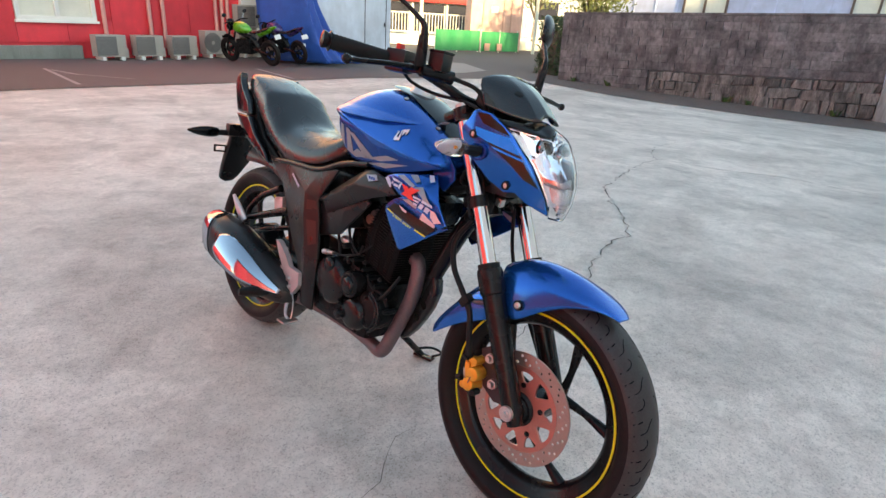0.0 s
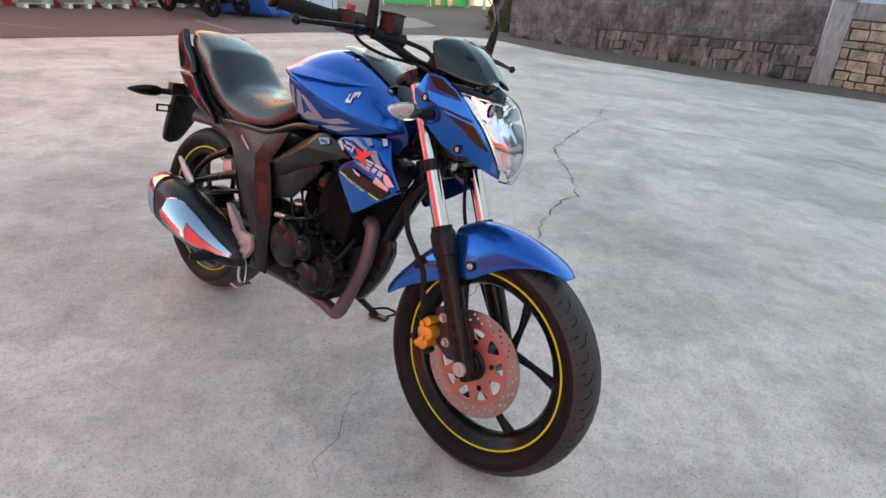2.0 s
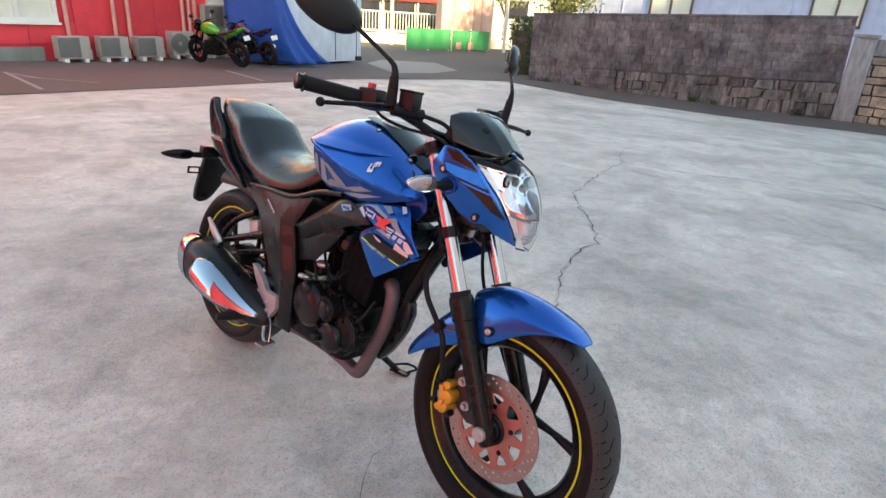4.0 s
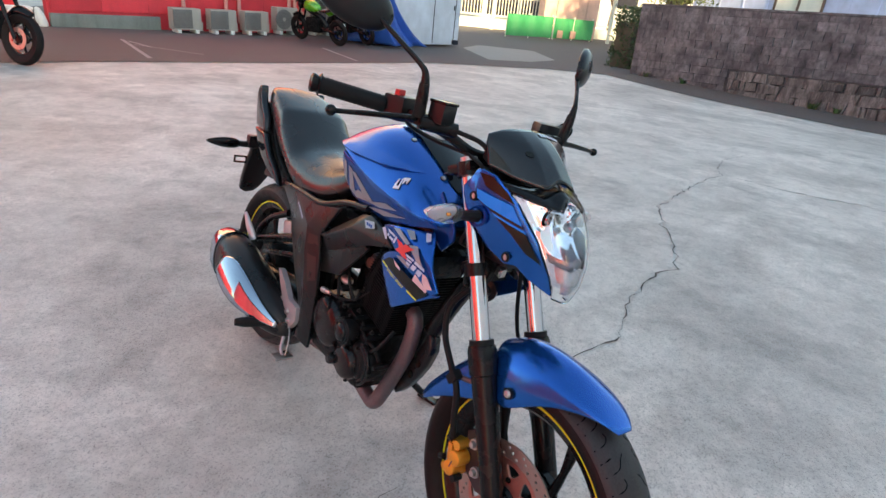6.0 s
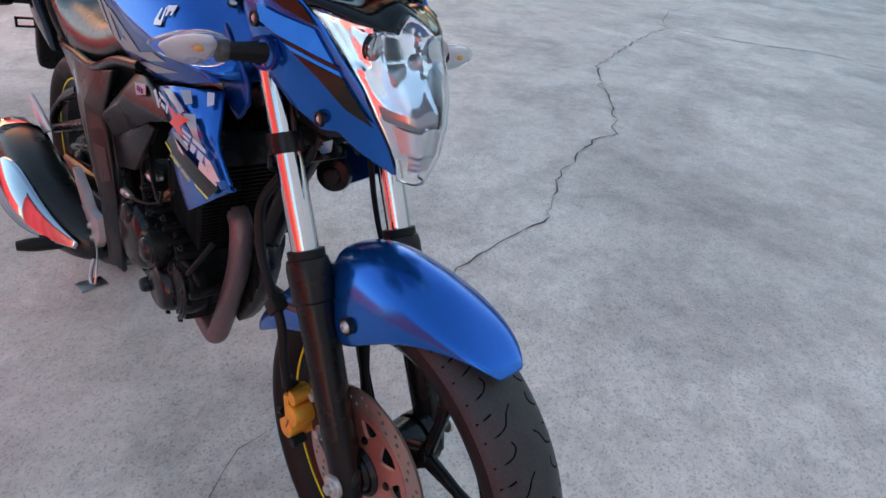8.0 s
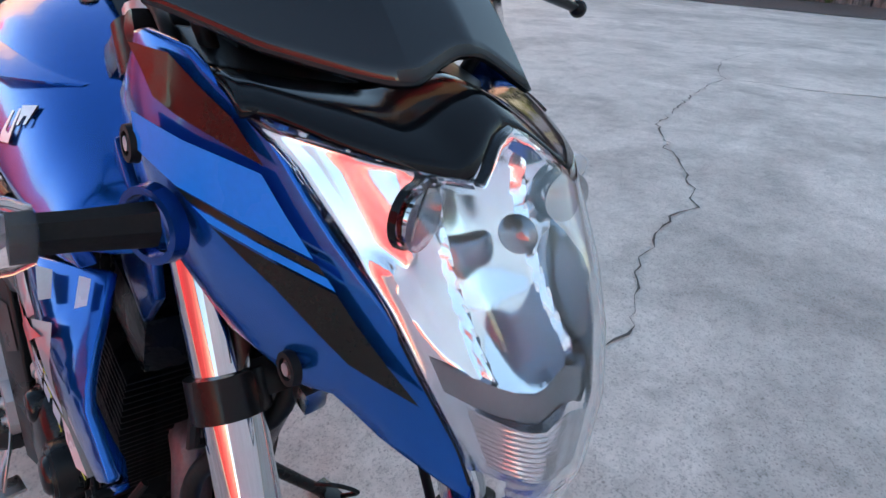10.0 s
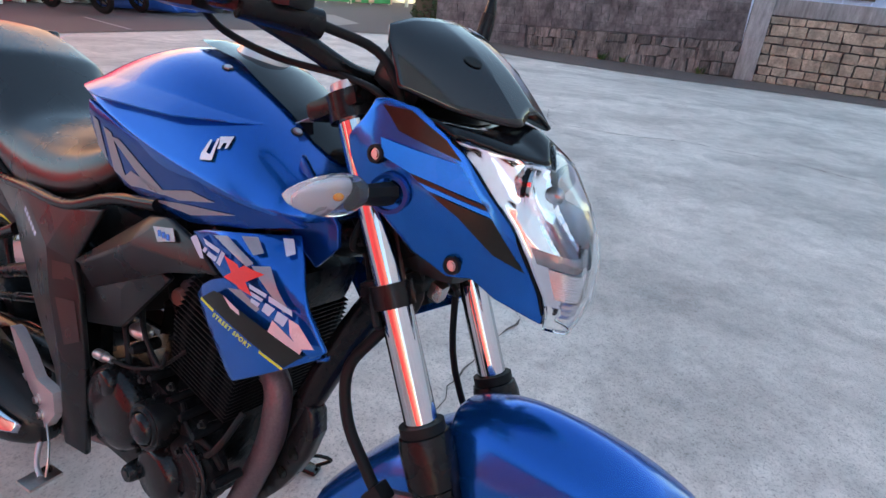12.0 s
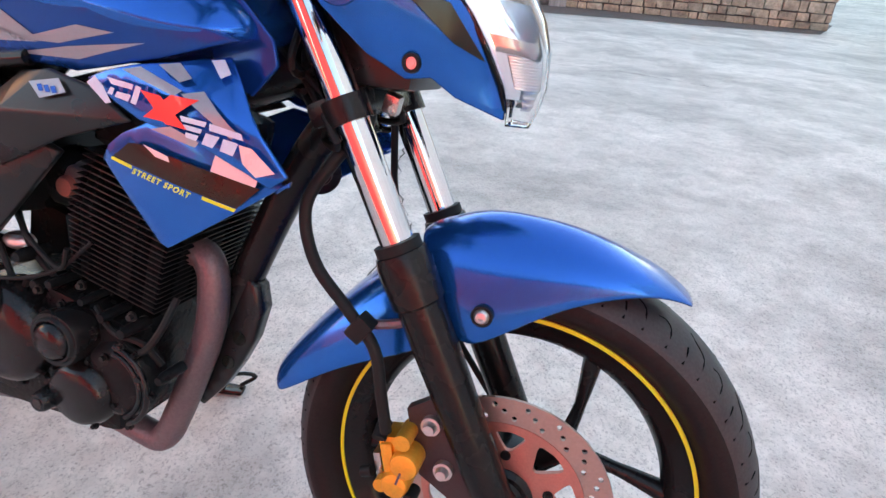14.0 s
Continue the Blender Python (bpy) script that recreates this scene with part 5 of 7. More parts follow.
# ---- handlebar and controls ----
bar = part("handlebar", tube([(-0.440, -0.255, 1.024), (-0.415, -0.20, 1.020), (-0.372, -0.125, 0.990), (-0.338, -0.075, 0.966), (-0.330, 0, 0.962), (-0.338, 0.075, 0.966), (-0.372, 0.125, 0.990), (-0.415, 0.20, 1.020), (-0.440, 0.255, 1.024)],
                              0.0115, 16, 6), BLACK_METAL, bike, "black tubular handlebar with rubber grips")
part("bar_clamp", box((0.045, 0.10, 0.035), (-0.332, 0, 0.955), 0.006), BLACK_METAL, bar)
for sg in (-1, 1):
    def S(p):
        return (p[0], p[1] * -sg, p[2])
    ridge = [0.0165 + (0.0012 if i % 2 else 0.0) for i in range(31)]
    a, b = Vector((-0.438, -0.258, 1.024)), Vector((-0.487, -0.382, 1.034))
    part("grip", tube([S(a.lerp(b, i / 30)) for i in range(31)], ridge, 18, 1), RUBBER, bar, "ribbed black rubber grip")
    part("bar_end", tube([S(a.lerp(b, f)) for f in (0.985, 1.0, 1.03, 1.08, 1.12, 1.14)], [0.022, 0.022, 0.016, 0.0185, 0.0185, 0.012], 18, 1), BLACK_METAL, bar)
    part("switch_box", box((0.052, 0.058, 0.052), S((-0.424, -0.228, 1.024)), 0.012, (0, 0, 22 * -sg)), BLACK_MATT, bar)
    part("lever_perch", box((0.040, 0.050, 0.026), S((-0.375, -0.205, 1.016)), 0.006, (0, 0, 15 * -sg)), BLACK_METAL, bar)
    lev = tube([S(p) for p in ((-0.362, -0.200, 1.014), (-0.366, -0.245, 1.014), (-0.372, -0.31, 1.010), (-0.383, -0.375, 1.004), (-0.386, -0.398, 1.002))], [0.009, 0.0085, 0.007, 0.006, 0.006], 12, 4, None, 0.7)
    ellipsoid(S((-0.387, -0.402, 1.002)), (0.0105, 0.0105, 0.0105), 14, None, lev)
    part("lever", lev, BLACK_METAL, bar, "black control lever with a ball end")
    stem = tube([S(p) for p in ((-0.360, -0.224, 1.028), (-0.356, -0.228, 1.065), (-0.356, -0.232, 1.100), (-0.366, -0.242, 1.118), (-0.405, -0.278, 1.153), (-0.440, -0.305, 1.182))], [0.012, 0.0115, 0.0075, 0.0055, 0.005, 0.005], 12, 4)
    m = part("mirror_stem", stem, BLACK_METAL, bar, "bent black mirror stem")
    part("mirror_boot", rod(S((-0.360, -0.224, 1.020)), S((-0.356, -0.230, 1.085)), 0.0135, 14, None, 0.0105), RUBBER, bar)
    shell = ellipsoid((0, 0, 0), (0.026, 0.086, 0.048), 28)
    for v in shell.verts:
        if v.co.x < -0.006:
            v.co.x = -0.006
        v.co.z += 0.010 * (v.co.y * -1 / 0.092) * -sg
    bmesh.ops.transform(shell, matrix=Matrix.Translation(S((-0.468, -0.352, 1.205))) @ pose(0, 0, 0, -8 * -sg, -6, -14 * -sg + (20 if sg > 0 else 0)), verts=shell.verts)
    part("mirror_shell", shell, BLACK_MATT, bar, "black oval mirror back")
    face = ellipsoid((0, 0, 0), (0.0012, 0.078, 0.041), 28)
    bmesh.ops.transform(face, matrix=Matrix.Translation(S((-0.4755, -0.352, 1.205))) @ pose(0, 0, 0, -8 * -sg, -6, -14 * -sg + (20 if sg > 0 else 0)), verts=face.verts)
    part("mirror_glass", face, MIRROR, bar, "mirror glass")
part("kill_switch", box((0.012, 0.022, 0.014), (-0.418, -0.238, 1.054), 0.003, (0, 0, 22)), RED_PLASTIC, bar, "red engine stop switch")
res = part("brake_reservoir", box((0.038, 0.043, 0.040), (-0.336, -0.186, 1.036), 0.004, (0, 0, 14)), BLACK_MATT, bike, "square black brake fluid reservoir")
part("lid", box((0.041, 0.046, 0.006), (-0.336, -0.186, 1.058), 0.002, (0, 0, 14)), BLACK_METAL, res)
part("master_cylinder", rod((-0.352, -0.225, 1.012), (-0.325, -0.150, 1.008), 0.015), BLACK_METAL, bike)
part("hose", tube([(-0.322, -0.148, 1.008), (-0.29, -0.10, 0.995), (-0.262, -0.09, 0.962), (-0.250, -0.07, 0.90)], 0.0052, 10, 5), RUBBER, bike)
part("throttle_cable", tube([(-0.43, -0.215, 1.010), (-0.44, -0.17, 0.985), (-0.41, -0.12, 0.968), (-0.33, -0.095, 0.962), (-0.265, -0.10, 0.945), (-0.285, -0.06, 0.88), (-0.36, -0.03, 0.84)], 0.0042, 10, 6), RUBBER, bike)
part("clutch_cable", tube([(-0.36, 0.19, 1.012), (-0.30, 0.14, 1.00), (-0.255, 0.11, 0.95), (-0.30, 0.06, 0.86), (-0.38, 0.04, 0.80)], 0.0055, 10, 6), RUBBER, bike)
part("ignition_lock", rod((-0.345, 0.0, 0.94), (-0.36, 0.0, 0.965), 0.022), BLACK_METAL, bike)
meter = part("instrument", box((0.07, 0.15, 0.05), (-0.275, 0, 0.975), 0.015, (0, 22, 0)), BLACK_MATT, bike, "digital instrument behind the screen")
part("display", box((0.004, 0.12, 0.036), (-0.309, 0, 0.990), 0.002, (0, 22, 0)), BLACK_GLOSS, meter)

# ---- indicators ----


def indicator(root, out, size, parent_label, glass_mat=None):
    """A clear tear-drop indicator on a black stalk; root to out."""
    r, o = Vector(root), Vector(out)
    side = part("indicator", tube([r, r.lerp(o, 0.25), r.lerp(o, 0.46)], [0.0150, 0.0125, 0.0120], 8, 2, None, 0.8), RUBBER, bike, parent_label)
    pts = [r.lerp(o, f) for f in (0.36, 0.38, 0.45, 0.54, 0.65, 0.78, 0.89, 0.97, 1.0)]
    pts = [p + Vector((-0.010 * (i / 8) ** 2, 0, 0)) for i, p in enumerate(pts)]
    body = part("lens", tube(pts, [size * k for k in (0.35, 0.72, 0.92, 1.0, 0.97, 0.80, 0.55, 0.28, 0.05)], 20, 1, None, 0.72), glass_mat or SMOKE, side)
    body.visible_shadow = False
    if glass_mat is None:
        part("reflector", tube([r.lerp(o, f) + Vector((-0.009, 0, 0)) for f in (0.43, 0.52, 0.66, 0.80, 0.90)], [size * k for k in (0.25, 0.78, 0.82, 0.60, 0.15)], 16, 1, None, 0.30), PALE_REFLECTOR, side)
        part("bulb", ellipsoid(r.lerp(o, 0.64) + Vector((0.008, 0, 0.002)), (0.004, 0.006, 0.0035), 14), AMBER, side, "amber bulb")


indicator((-0.226, -0.126, 0.861), (-0.226, -0.258, 0.866), 0.0250, "clear front indicator on a black stalk")
indicator((-0.226, 0.126, 0.861), (-0.226, 0.258, 0.866), 0.0250, "clear front indicator on a black stalk")
indicator((-1.520, -0.06, 0.678), (-1.535, -0.235, 0.672), 0.024, "dark rear indicator on a black stalk", BLACK_GLOSS)
indicator((-1.520, 0.06, 0.678), (-1.535, 0.235, 0.672), 0.024, "dark rear indicator on a black stalk", BLACK_GLOSS)
for sg in (-1, 1):
    part("indicator_boss", lathe([(0.0165, -0.004), (0.0205, -0.004), (0.0215, 0.004), (0.0165, 0.004)], 24, True, None, Matrix.Translation((-0.226, sg * 0.126, 0.861)) @ pose(0, 0, 0, 0, 0, -22 * sg)), BLUE_DARK, bike)

# ---- tank ----
TANK = ((-0.318, 0.800, 0.100, 0.116, 0.806, 0.100, 0.815, 0.06, 0.818, 0.820), (-0.330, 0.797, 0.115, 0.132, 0.806, 0.110, 0.826, 0.06, 0.832, 0.835),
        (-0.350, 0.789, 0.124, 0.146, 0.804, 0.124, 0.839, 0.066, 0.849, 0.852), (-0.360, 0.786, 0.125, 0.149, 0.804, 0.126, 0.843, 0.068, 0.853, 0.857),
        (-0.400, 0.777, 0.127, 0.153, 0.804, 0.129, 0.859, 0.072, 0.874, 0.879), (-0.440, 0.767, 0.132, 0.160, 0.810, 0.134, 0.878, 0.076, 0.898, 0.904),
        (-0.550, 0.750, 0.138, 0.168, 0.826, 0.138, 0.917, 0.076, 0.948, 0.955), (-0.640, 0.744, 0.130, 0.170, 0.848, 0.132, 0.930, 0.070, 0.962, 0.969),
        (-0.710, 0.800, 0.115, 0.165, 0.868, 0.122, 0.922, 0.060, 0.948, 0.955), (-0.770, 0.838, 0.100, 0.145, 0.876, 0.105, 0.904, 0.05, 0.922, 0.927),
        (-0.815, 0.852, 0.06, 0.10, 0.866, 0.075, 0.884, 0.04, 0.893, 0.897))


def tank_ring(x, zb, yb, yc, zc, ym, zm, yt, zt, z0):
    right = [(0, zb), (-yb, zb), (-yc + 0.0025, zc - 0.006), (-yc, zc), (-yc + 0.0015, zc + 0.005), (-ym, zm), (-yt, zt)]
    ring = [(x, y, z) for y, z in right] + [(x, 0, z0)] + [(x, -y, z) for y, z in reversed(right[1:])]
    return ring


tank = subsurf(part("fuel_tank", loft([tank_ring(*row) for row in TANK]), BLUE, bike, "sculpted glossy blue fuel tank", 80), 3)
T_X = [r[0] for r in TANK][::-1]


def tank_val(x, i):
    return float(np.interp(x, T_X, [r[i] for r in TANK][::-1]))


bpy.context.view_layer.update()
shell = tank.evaluated_get(bpy.context.evaluated_depsgraph_get())


def tank_at(lift):
    """The tank's right flank, straight in from the side."""
    def place(x, z):
        hit, p, n, i = shell.ray_cast(Vector((x, -0.4, z)), Vector((0, 1, 0)))
        return (x, p.y - lift if hit else -0.10, z)
    return place


def decal(owner, name, shape, place, material, sides=(-1, 1), cuts=3, label=""):
    for sg in sides:
        b = sheet(shape, place, cuts)
        part(name, b if sg < 0 else mirrored(b), material, owner, label, 60)


# tank emblem: two bold slanted strokes in silver, and grey graphic bars low on the flank
emb = [[(-0.500, 0.848), (-0.492, 0.872), (-0.486, 0.872), (-0.487, 0.852), (-0.474, 0.850), (-0.476, 0.876), (-0.470, 0.877), (-0.463, 0.842), (-0.497, 0.838)],
       [(-0.472, 0.880), (-0.440, 0.885), (-0.438, 0.866), (-0.444, 0.864), (-0.446, 0.873), (-0.454, 0.872), (-0.456, 0.862), (-0.462, 0.861), (-0.464, 0.870)]]
for e in emb:
    decal(tank, "emblem", [(-0.467 + 0.50 * (x + 0.468), 0.853 + 0.72 * (z - 0.861)) for x, z in e], tank_at(0.0035), PALE_REFLECTOR, cuts=2)
    decal(tank, "emblem_shadow", [(-0.4665 + 0.52 * (x + 0.468), 0.8525 + 0.75 * (z - 0.861)) for x, z in e], tank_at(0.0028), BLACK_GLOSS, cuts=2)
# a scooped blade on each flank: its upper edge is flush, its lower edge a proud lip
for sg in (-1, 1):
    bm = bmesh.new()
    rows = []
    for i in range(49):
        x = -0.763 + 0.318 * i / 48
        top = float(np.interp(x, [-0.763, -0.734, -0.639, -0.553, -0.445], [0.888, 0.897, 0.901, 0.898, 0.8885]))
        low = float(np.interp(x, [-0.763, -0.676, -0.539, -0.445], [0.884, 0.875, 0.878, 0.8875]))
        lip = 0.0165 * min(1.0, (top - low) / 0.020)
        cols = [(top, 0.0008)] + [(top + (low - top) * f, 0.0012 + lip * f) for f in (0.25, 0.5, 0.75, 1.0)] + [(low - 0.0015, lip), (low - 0.003, -0.003)]
        rows.append([bm.verts.new((x, tank_at(l)(x, z)[1], z)) for z, l in cols])
    skin(bm, rows, caps=False, closed=False)
    part("tank_blade", bm if sg < 0 else mirrored(bm), BLUE, tank, "", 35)
part("filler_panel", sheet([(-0.66, -0.045), (-0.62, -0.06), (-0.50, -0.062), (-0.40, -0.06), (-0.36, -0.05), (-0.36, 0.05), (-0.40, 0.06), (-0.50, 0.062), (-0.62, 0.06), (-0.66, 0.045)],
                           lambda x, y: (x, y, tank_val(x, 9) + 0.004 - 1.6 * y * y), 4), BLACK_GLOSS, tank, "black panel round the filler cap", 60)
part("filler_cap", lathe([(0, 0.022), (0.030, 0.022), (0.036, 0.012), (0.038, 0), (0, 0)], 32, False, None, Matrix.Translation((-0.575, 0, 0.952)) @ pose(0, 0, 0, 90, 0, 0)), SILVER, tank, "silver filler cap")
part("warning_label", box((0.030, 0.022, 0.0008), (-0.425, -0.050, 0.897), 0, (0, -26, 0)), WHITE_DECAL, tank, "small white warning label")
part("label_bar", box((0.024, 0.004, 0.0008), (-0.425, -0.046, 0.8980), 0, (0, -26, 0)), AMBER, tank)
for x, z in ((-0.420, 0.884), (-0.554, 0.940)):
    hit, p, n, i = shell.ray_cast(Vector((x, -0.4, z)), Vector((0, 1, 0)))
    turn = Matrix.Translation(p) @ Vector((0, -1, 0)).rotation_difference(n).to_matrix().to_4x4()
    for name, ring, m in (("tank_bolt", [(0, -0.0015), (0.0035, -0.0015), (0.0055, -0.003), (0.0055, 0.003), (0, 0.003)], SILVER), ("bolt_collar", [(0.0058, -0.0012), (0.0078, -0.0012), (0.0078, 0.003), (0.0058, 0.003)], BLACK_MATT)):
        b = lathe(ring, 16, name == "bolt_collar", None, turn)
        part(name, b, m, tank)
        part(name, mirrored(lathe(ring, 16, name == "bolt_collar", None, turn)), m, tank)

# lower tank panels with their grey graphic
LOWTANK = [(-0.708, 0.866), (-0.704, 0.815), (-0.690, 0.785), (-0.660, 0.760), (-0.600, 0.752), (-0.520, 0.748), (-0.410, 0.772), (-0.318, 0.799), (-0.360, 0.808), (-0.440, 0.812), (-0.550, 0.828), (-0.630, 0.846)]


def low_at(lift):
    def place(x, z):
        return (x, -(0.128 + 0.030 * min(1, max(0, (z - 0.745) / 0.10)) * min(1, max(0.25, (-0.28 - x) / 0.2))) - lift, z)
    return place


for ob, sg in zip(both("tank_side_panel", sheet(LOWTANK, low_at(0), 4), BLUE_DARK, bike, "deep blue panel under the tank with a grey graphic", 60, lambda o: solid(o, 0.012, 1.0, 0.002)), (1, -1)):
    for shape, m in (([(-0.700, 0.805), (-0.694, 0.846), (-0.682, 0.842), (-0.686, 0.785)], GREY_DECAL), ([(-0.676, 0.775), (-0.672, 0.836), (-0.656, 0.832), (-0.648, 0.764)], GREY_DECAL),
                     ([(-0.660, 0.768), (-0.630, 0.786), (-0.560, 0.770), (-0.615, 0.766), (-0.640, 0.762)], GREY_DECAL), ([(-0.660, 0.826), (-0.640, 0.826), (-0.560, 0.775), (-0.600, 0.772)], GREY_DECAL),
                     ([(-0.590, 0.770), (-0.500, 0.793), (-0.455, 0.790), (-0.530, 0.772)], GREY_DECAL), ([(-0.600, 0.755), (-0.520, 0.770), (-0.420, 0.784), (-0.510, 0.758)], GREY_DECAL)):
        d = sheet(shape, low_at(0.0135), 3)
        part("graphic", d if sg < 0 else mirrored(d), m, ob, smooth=60)

# inner blue panel ahead of the tank
both("radiator_side_panel", sheet([(-0.372, 0.868), (-0.303, 0.802), (-0.298, 0.776), (-0.328, 0.742), (-0.372, 0.765), (-0.382, 0.805)], lambda x, z: (x, -0.098, z), 3), BLUE_DARK, bike, "", 60, lambda o: solid(o, 0.008, 1.0, 0.002))

# ---- engine shrouds with graphics ----


def shroud_at(lift):
    def place(x, z):
        r = (x + 0.375) / 0.125
        return (x, -0.160 + 0.010 * r * r + 0.10 * max(0.0, 0.640 - z) ** 1.15 + 0.75 * max(0.0, z - 0.760 + 0.31 * (x + 0.43)) - lift, z)
    return place


UPPER = [(-0.499, 0.741), (-0.470, 0.752), (-0.430, 0.763), (-0.340, 0.782), (-0.318, 0.756), (-0.285, 0.712), (-0.256, 0.674), (-0.275, 0.660), (-0.300, 0.672), (-0.345, 0.690), (-0.395, 0.702), (-0.425, 0.707), (-0.460, 0.722)]
LOWER = [(-0.425, 0.705), (-0.395, 0.700), (-0.345, 0.688), (-0.300, 0.670), (-0.258, 0.664), (-0.256, 0.670), (-0.280, 0.652), (-0.320, 0.624), (-0.365, 0.594), (-0.408, 0.566), (-0.418, 0.570), (-0.455, 0.612), (-0.494, 0.655), (-0.484, 0.672), (-0.462, 0.688)]


def shroud_low(lift):
    def place(x, z):
        a = shroud_at(lift)(x, z)
        return (a[0], a[1] + 0.012, a[2])
    return place


for (ob, low), sg in zip(zip(both("engine_shroud", sheet(UPPER, shroud_at(0), 4), BLUE, bike, "glossy blue engine shroud fin with white and red graphics", 60, lambda o: solid(o, 0.008, 1.0, 0.0025)),
                             both("lower_shroud", sheet(LOWER, shroud_low(0), 4), BLUE, bike, "blue lower shroud with a dark panel and yellow writing", 60, lambda o: solid(o, 0.008, 1.0, 0.0025))), (1, -1)):
    marks = [([(-0.486, 0.738), (-0.473, 0.746), (-0.462, 0.737), (-0.452, 0.722), (-0.460, 0.720)], WHITE_DECAL),
             ([(-0.436, 0.757), (-0.416, 0.762), (-0.366, 0.745), (-0.373, 0.739)], GREY_DECAL), ([(-0.366, 0.742), (-0.346, 0.747), (-0.303, 0.712), (-0.310, 0.706)], GREY_DECAL),
             ([(-0.400, 0.766), (-0.380, 0.770), (-0.362, 0.757), (-0.372, 0.752)], GREY_DECAL), ([(-0.352, 0.776), (-0.340, 0.778), (-0.328, 0.765), (-0.336, 0.760)], WHITE_DECAL),
             ([(-0.402, 0.703), (-0.378, 0.709), (-0.345, 0.698), (-0.350, 0.692)], GREY_DECAL), ([(-0.302, 0.702), (-0.288, 0.700), (-0.264, 0.679), (-0.284, 0.672), (-0.298, 0.684)], PINK_DECAL),
             # plain slanted blocks: pale, two crossing red bands, pale
             ([(-0.456, 0.7470), (-0.421, 0.7440), (-0.423, 0.7385), (-0.450, 0.7405)], WHITE_DECAL), ([(-0.452, 0.7375), (-0.446, 0.7370), (-0.450, 0.7300), (-0.457, 0.7305)], WHITE_DECAL), ([(-0.443, 0.7345), (-0.425, 0.7330), (-0.429, 0.7260), (-0.447, 0.7285)], WHITE_DECAL),
             ([(-0.418, 0.7435), (-0.411, 0.7425), (-0.419, 0.7240), (-0.426, 0.7255)], WHITE_DECAL),
             ([(-0.412, 0.7400), (-0.388, 0.7375), (-0.358, 0.7085), (-0.383, 0.7105)], RED_DECAL), ([(-0.376, 0.7400), (-0.346, 0.7385), (-0.384, 0.7125), (-0.410, 0.7140)], RED_DECAL),
             ([(-0.366, 0.7215), (-0.336, 0.7190), (-0.338, 0.7140), (-0.364, 0.7160)], WHITE_DECAL), ([(-0.362, 0.7135), (-0.341, 0.7115), (-0.343, 0.7070), (-0.362, 0.7085)], WHITE_DECAL), ([(-0.360, 0.7060), (-0.345, 0.7045), (-0.348, 0.6990), (-0.360, 0.7010)], WHITE_DECAL),
             ([(-0.333, 0.7185), (-0.299, 0.7130), (-0.297, 0.7065), (-0.333, 0.7115)], WHITE_DECAL), ([(-0.337, 0.7085), (-0.322, 0.7065), (-0.330, 0.6945), (-0.342, 0.6970)], WHITE_DECAL), ([(-0.318, 0.7055), (-0.302, 0.7030), (-0.308, 0.6900), (-0.322, 0.6930)], WHITE_DECAL)]
    for shape, m in marks:
        d = sheet(shape, shroud_at(0.0090 if m is RED_DECAL else 0.0086 if m is WHITE_DECAL else 0.0082), 2)
        part("graphic", d if sg < 0 else mirrored(d), m, ob, smooth=60)
    for shape, m in (([(-0.469, 0.662), (-0.444, 0.681), (-0.430, 0.682), (-0.286, 0.658), (-0.312, 0.633), (-0.356, 0.641), (-0.430, 0.6555)], CARBON_DECAL), ([(-0.334, 0.690), (-0.284, 0.680), (-0.291, 0.659), (-0.341, 0.668)], PINK_DECAL),
                     ([(-0.424, 0.683), (-0.392, 0.675), (-0.390, 0.669), (-0.408, 0.672)], PINK_DECAL),
                     ([(-0.471, 0.6590), (-0.469, 0.6625), (-0.440, 0.6570), (-0.441, 0.6530)], YELLOW), ([(-0.352, 0.6360), (-0.351, 0.6400), (-0.312, 0.6325), (-0.315, 0.6290)], YELLOW)):
        d = sheet(shape, shroud_low(0.0082 if m is CARBON_DECAL else 0.0088), 2)
        part("graphic", d if sg < 0 else mirrored(d), m, low, smooth=60)
    if sg < 0:
        tx = bpy.data.curves.new("writing", "FONT")
        tx.body, tx.size, tx.extrude, tx.shear, tx.space_character = "STREET SPORT", 0.0092, 0.0002, 0.38, 1.27
        tx.offset = 0.00025
        tx.materials.append(YELLOW)
        w = new("writing", tx)
        w.parent = low
        p = Vector(shroud_low(0.0095)(-0.4390, 0.6495))
        q = Vector(shroud_low(0.0095)(-0.3550, 0.6330))
        ex = (q - p).normalized()
        ez = Vector((0, -1, 0))
        ey = ez.cross(ex).normalized()
        ez = ex.cross(ey)
        w.matrix_local = Matrix.Translation(p + ez * 0.0015) @ Matrix((ex, ey, ez)).transposed().to_4x4()
        tagged(w, "yellow slanted writing")

# ---- seat and tail ----
SEAT = ((-1.430, 0.905, 0.050, 0.882), (-1.408, 0.920, 0.080, 0.868), (-1.365, 0.922, 0.100, 0.850), (-1.30, 0.908, 0.112, 0.815), (-1.24, 0.890, 0.121, 0.775), (-1.205, 0.880, 0.126, 0.752), (-1.188, 0.872, 0.128, 0.742),
        (-1.14, 0.832, 0.131, 0.718), (-1.09, 0.794, 0.133, 0.690), (-1.05, 0.781, 0.135, 0.672),
        (-1.00, 0.779, 0.136, 0.658), (-0.93, 0.774, 0.134, 0.656), (-0.87, 0.780, 0.128, 0.666), (-0.82, 0.796, 0.118, 0.690), (-0.775, 0.815, 0.105, 0.718), (-0.735, 0.824, 0.085, 0.760))


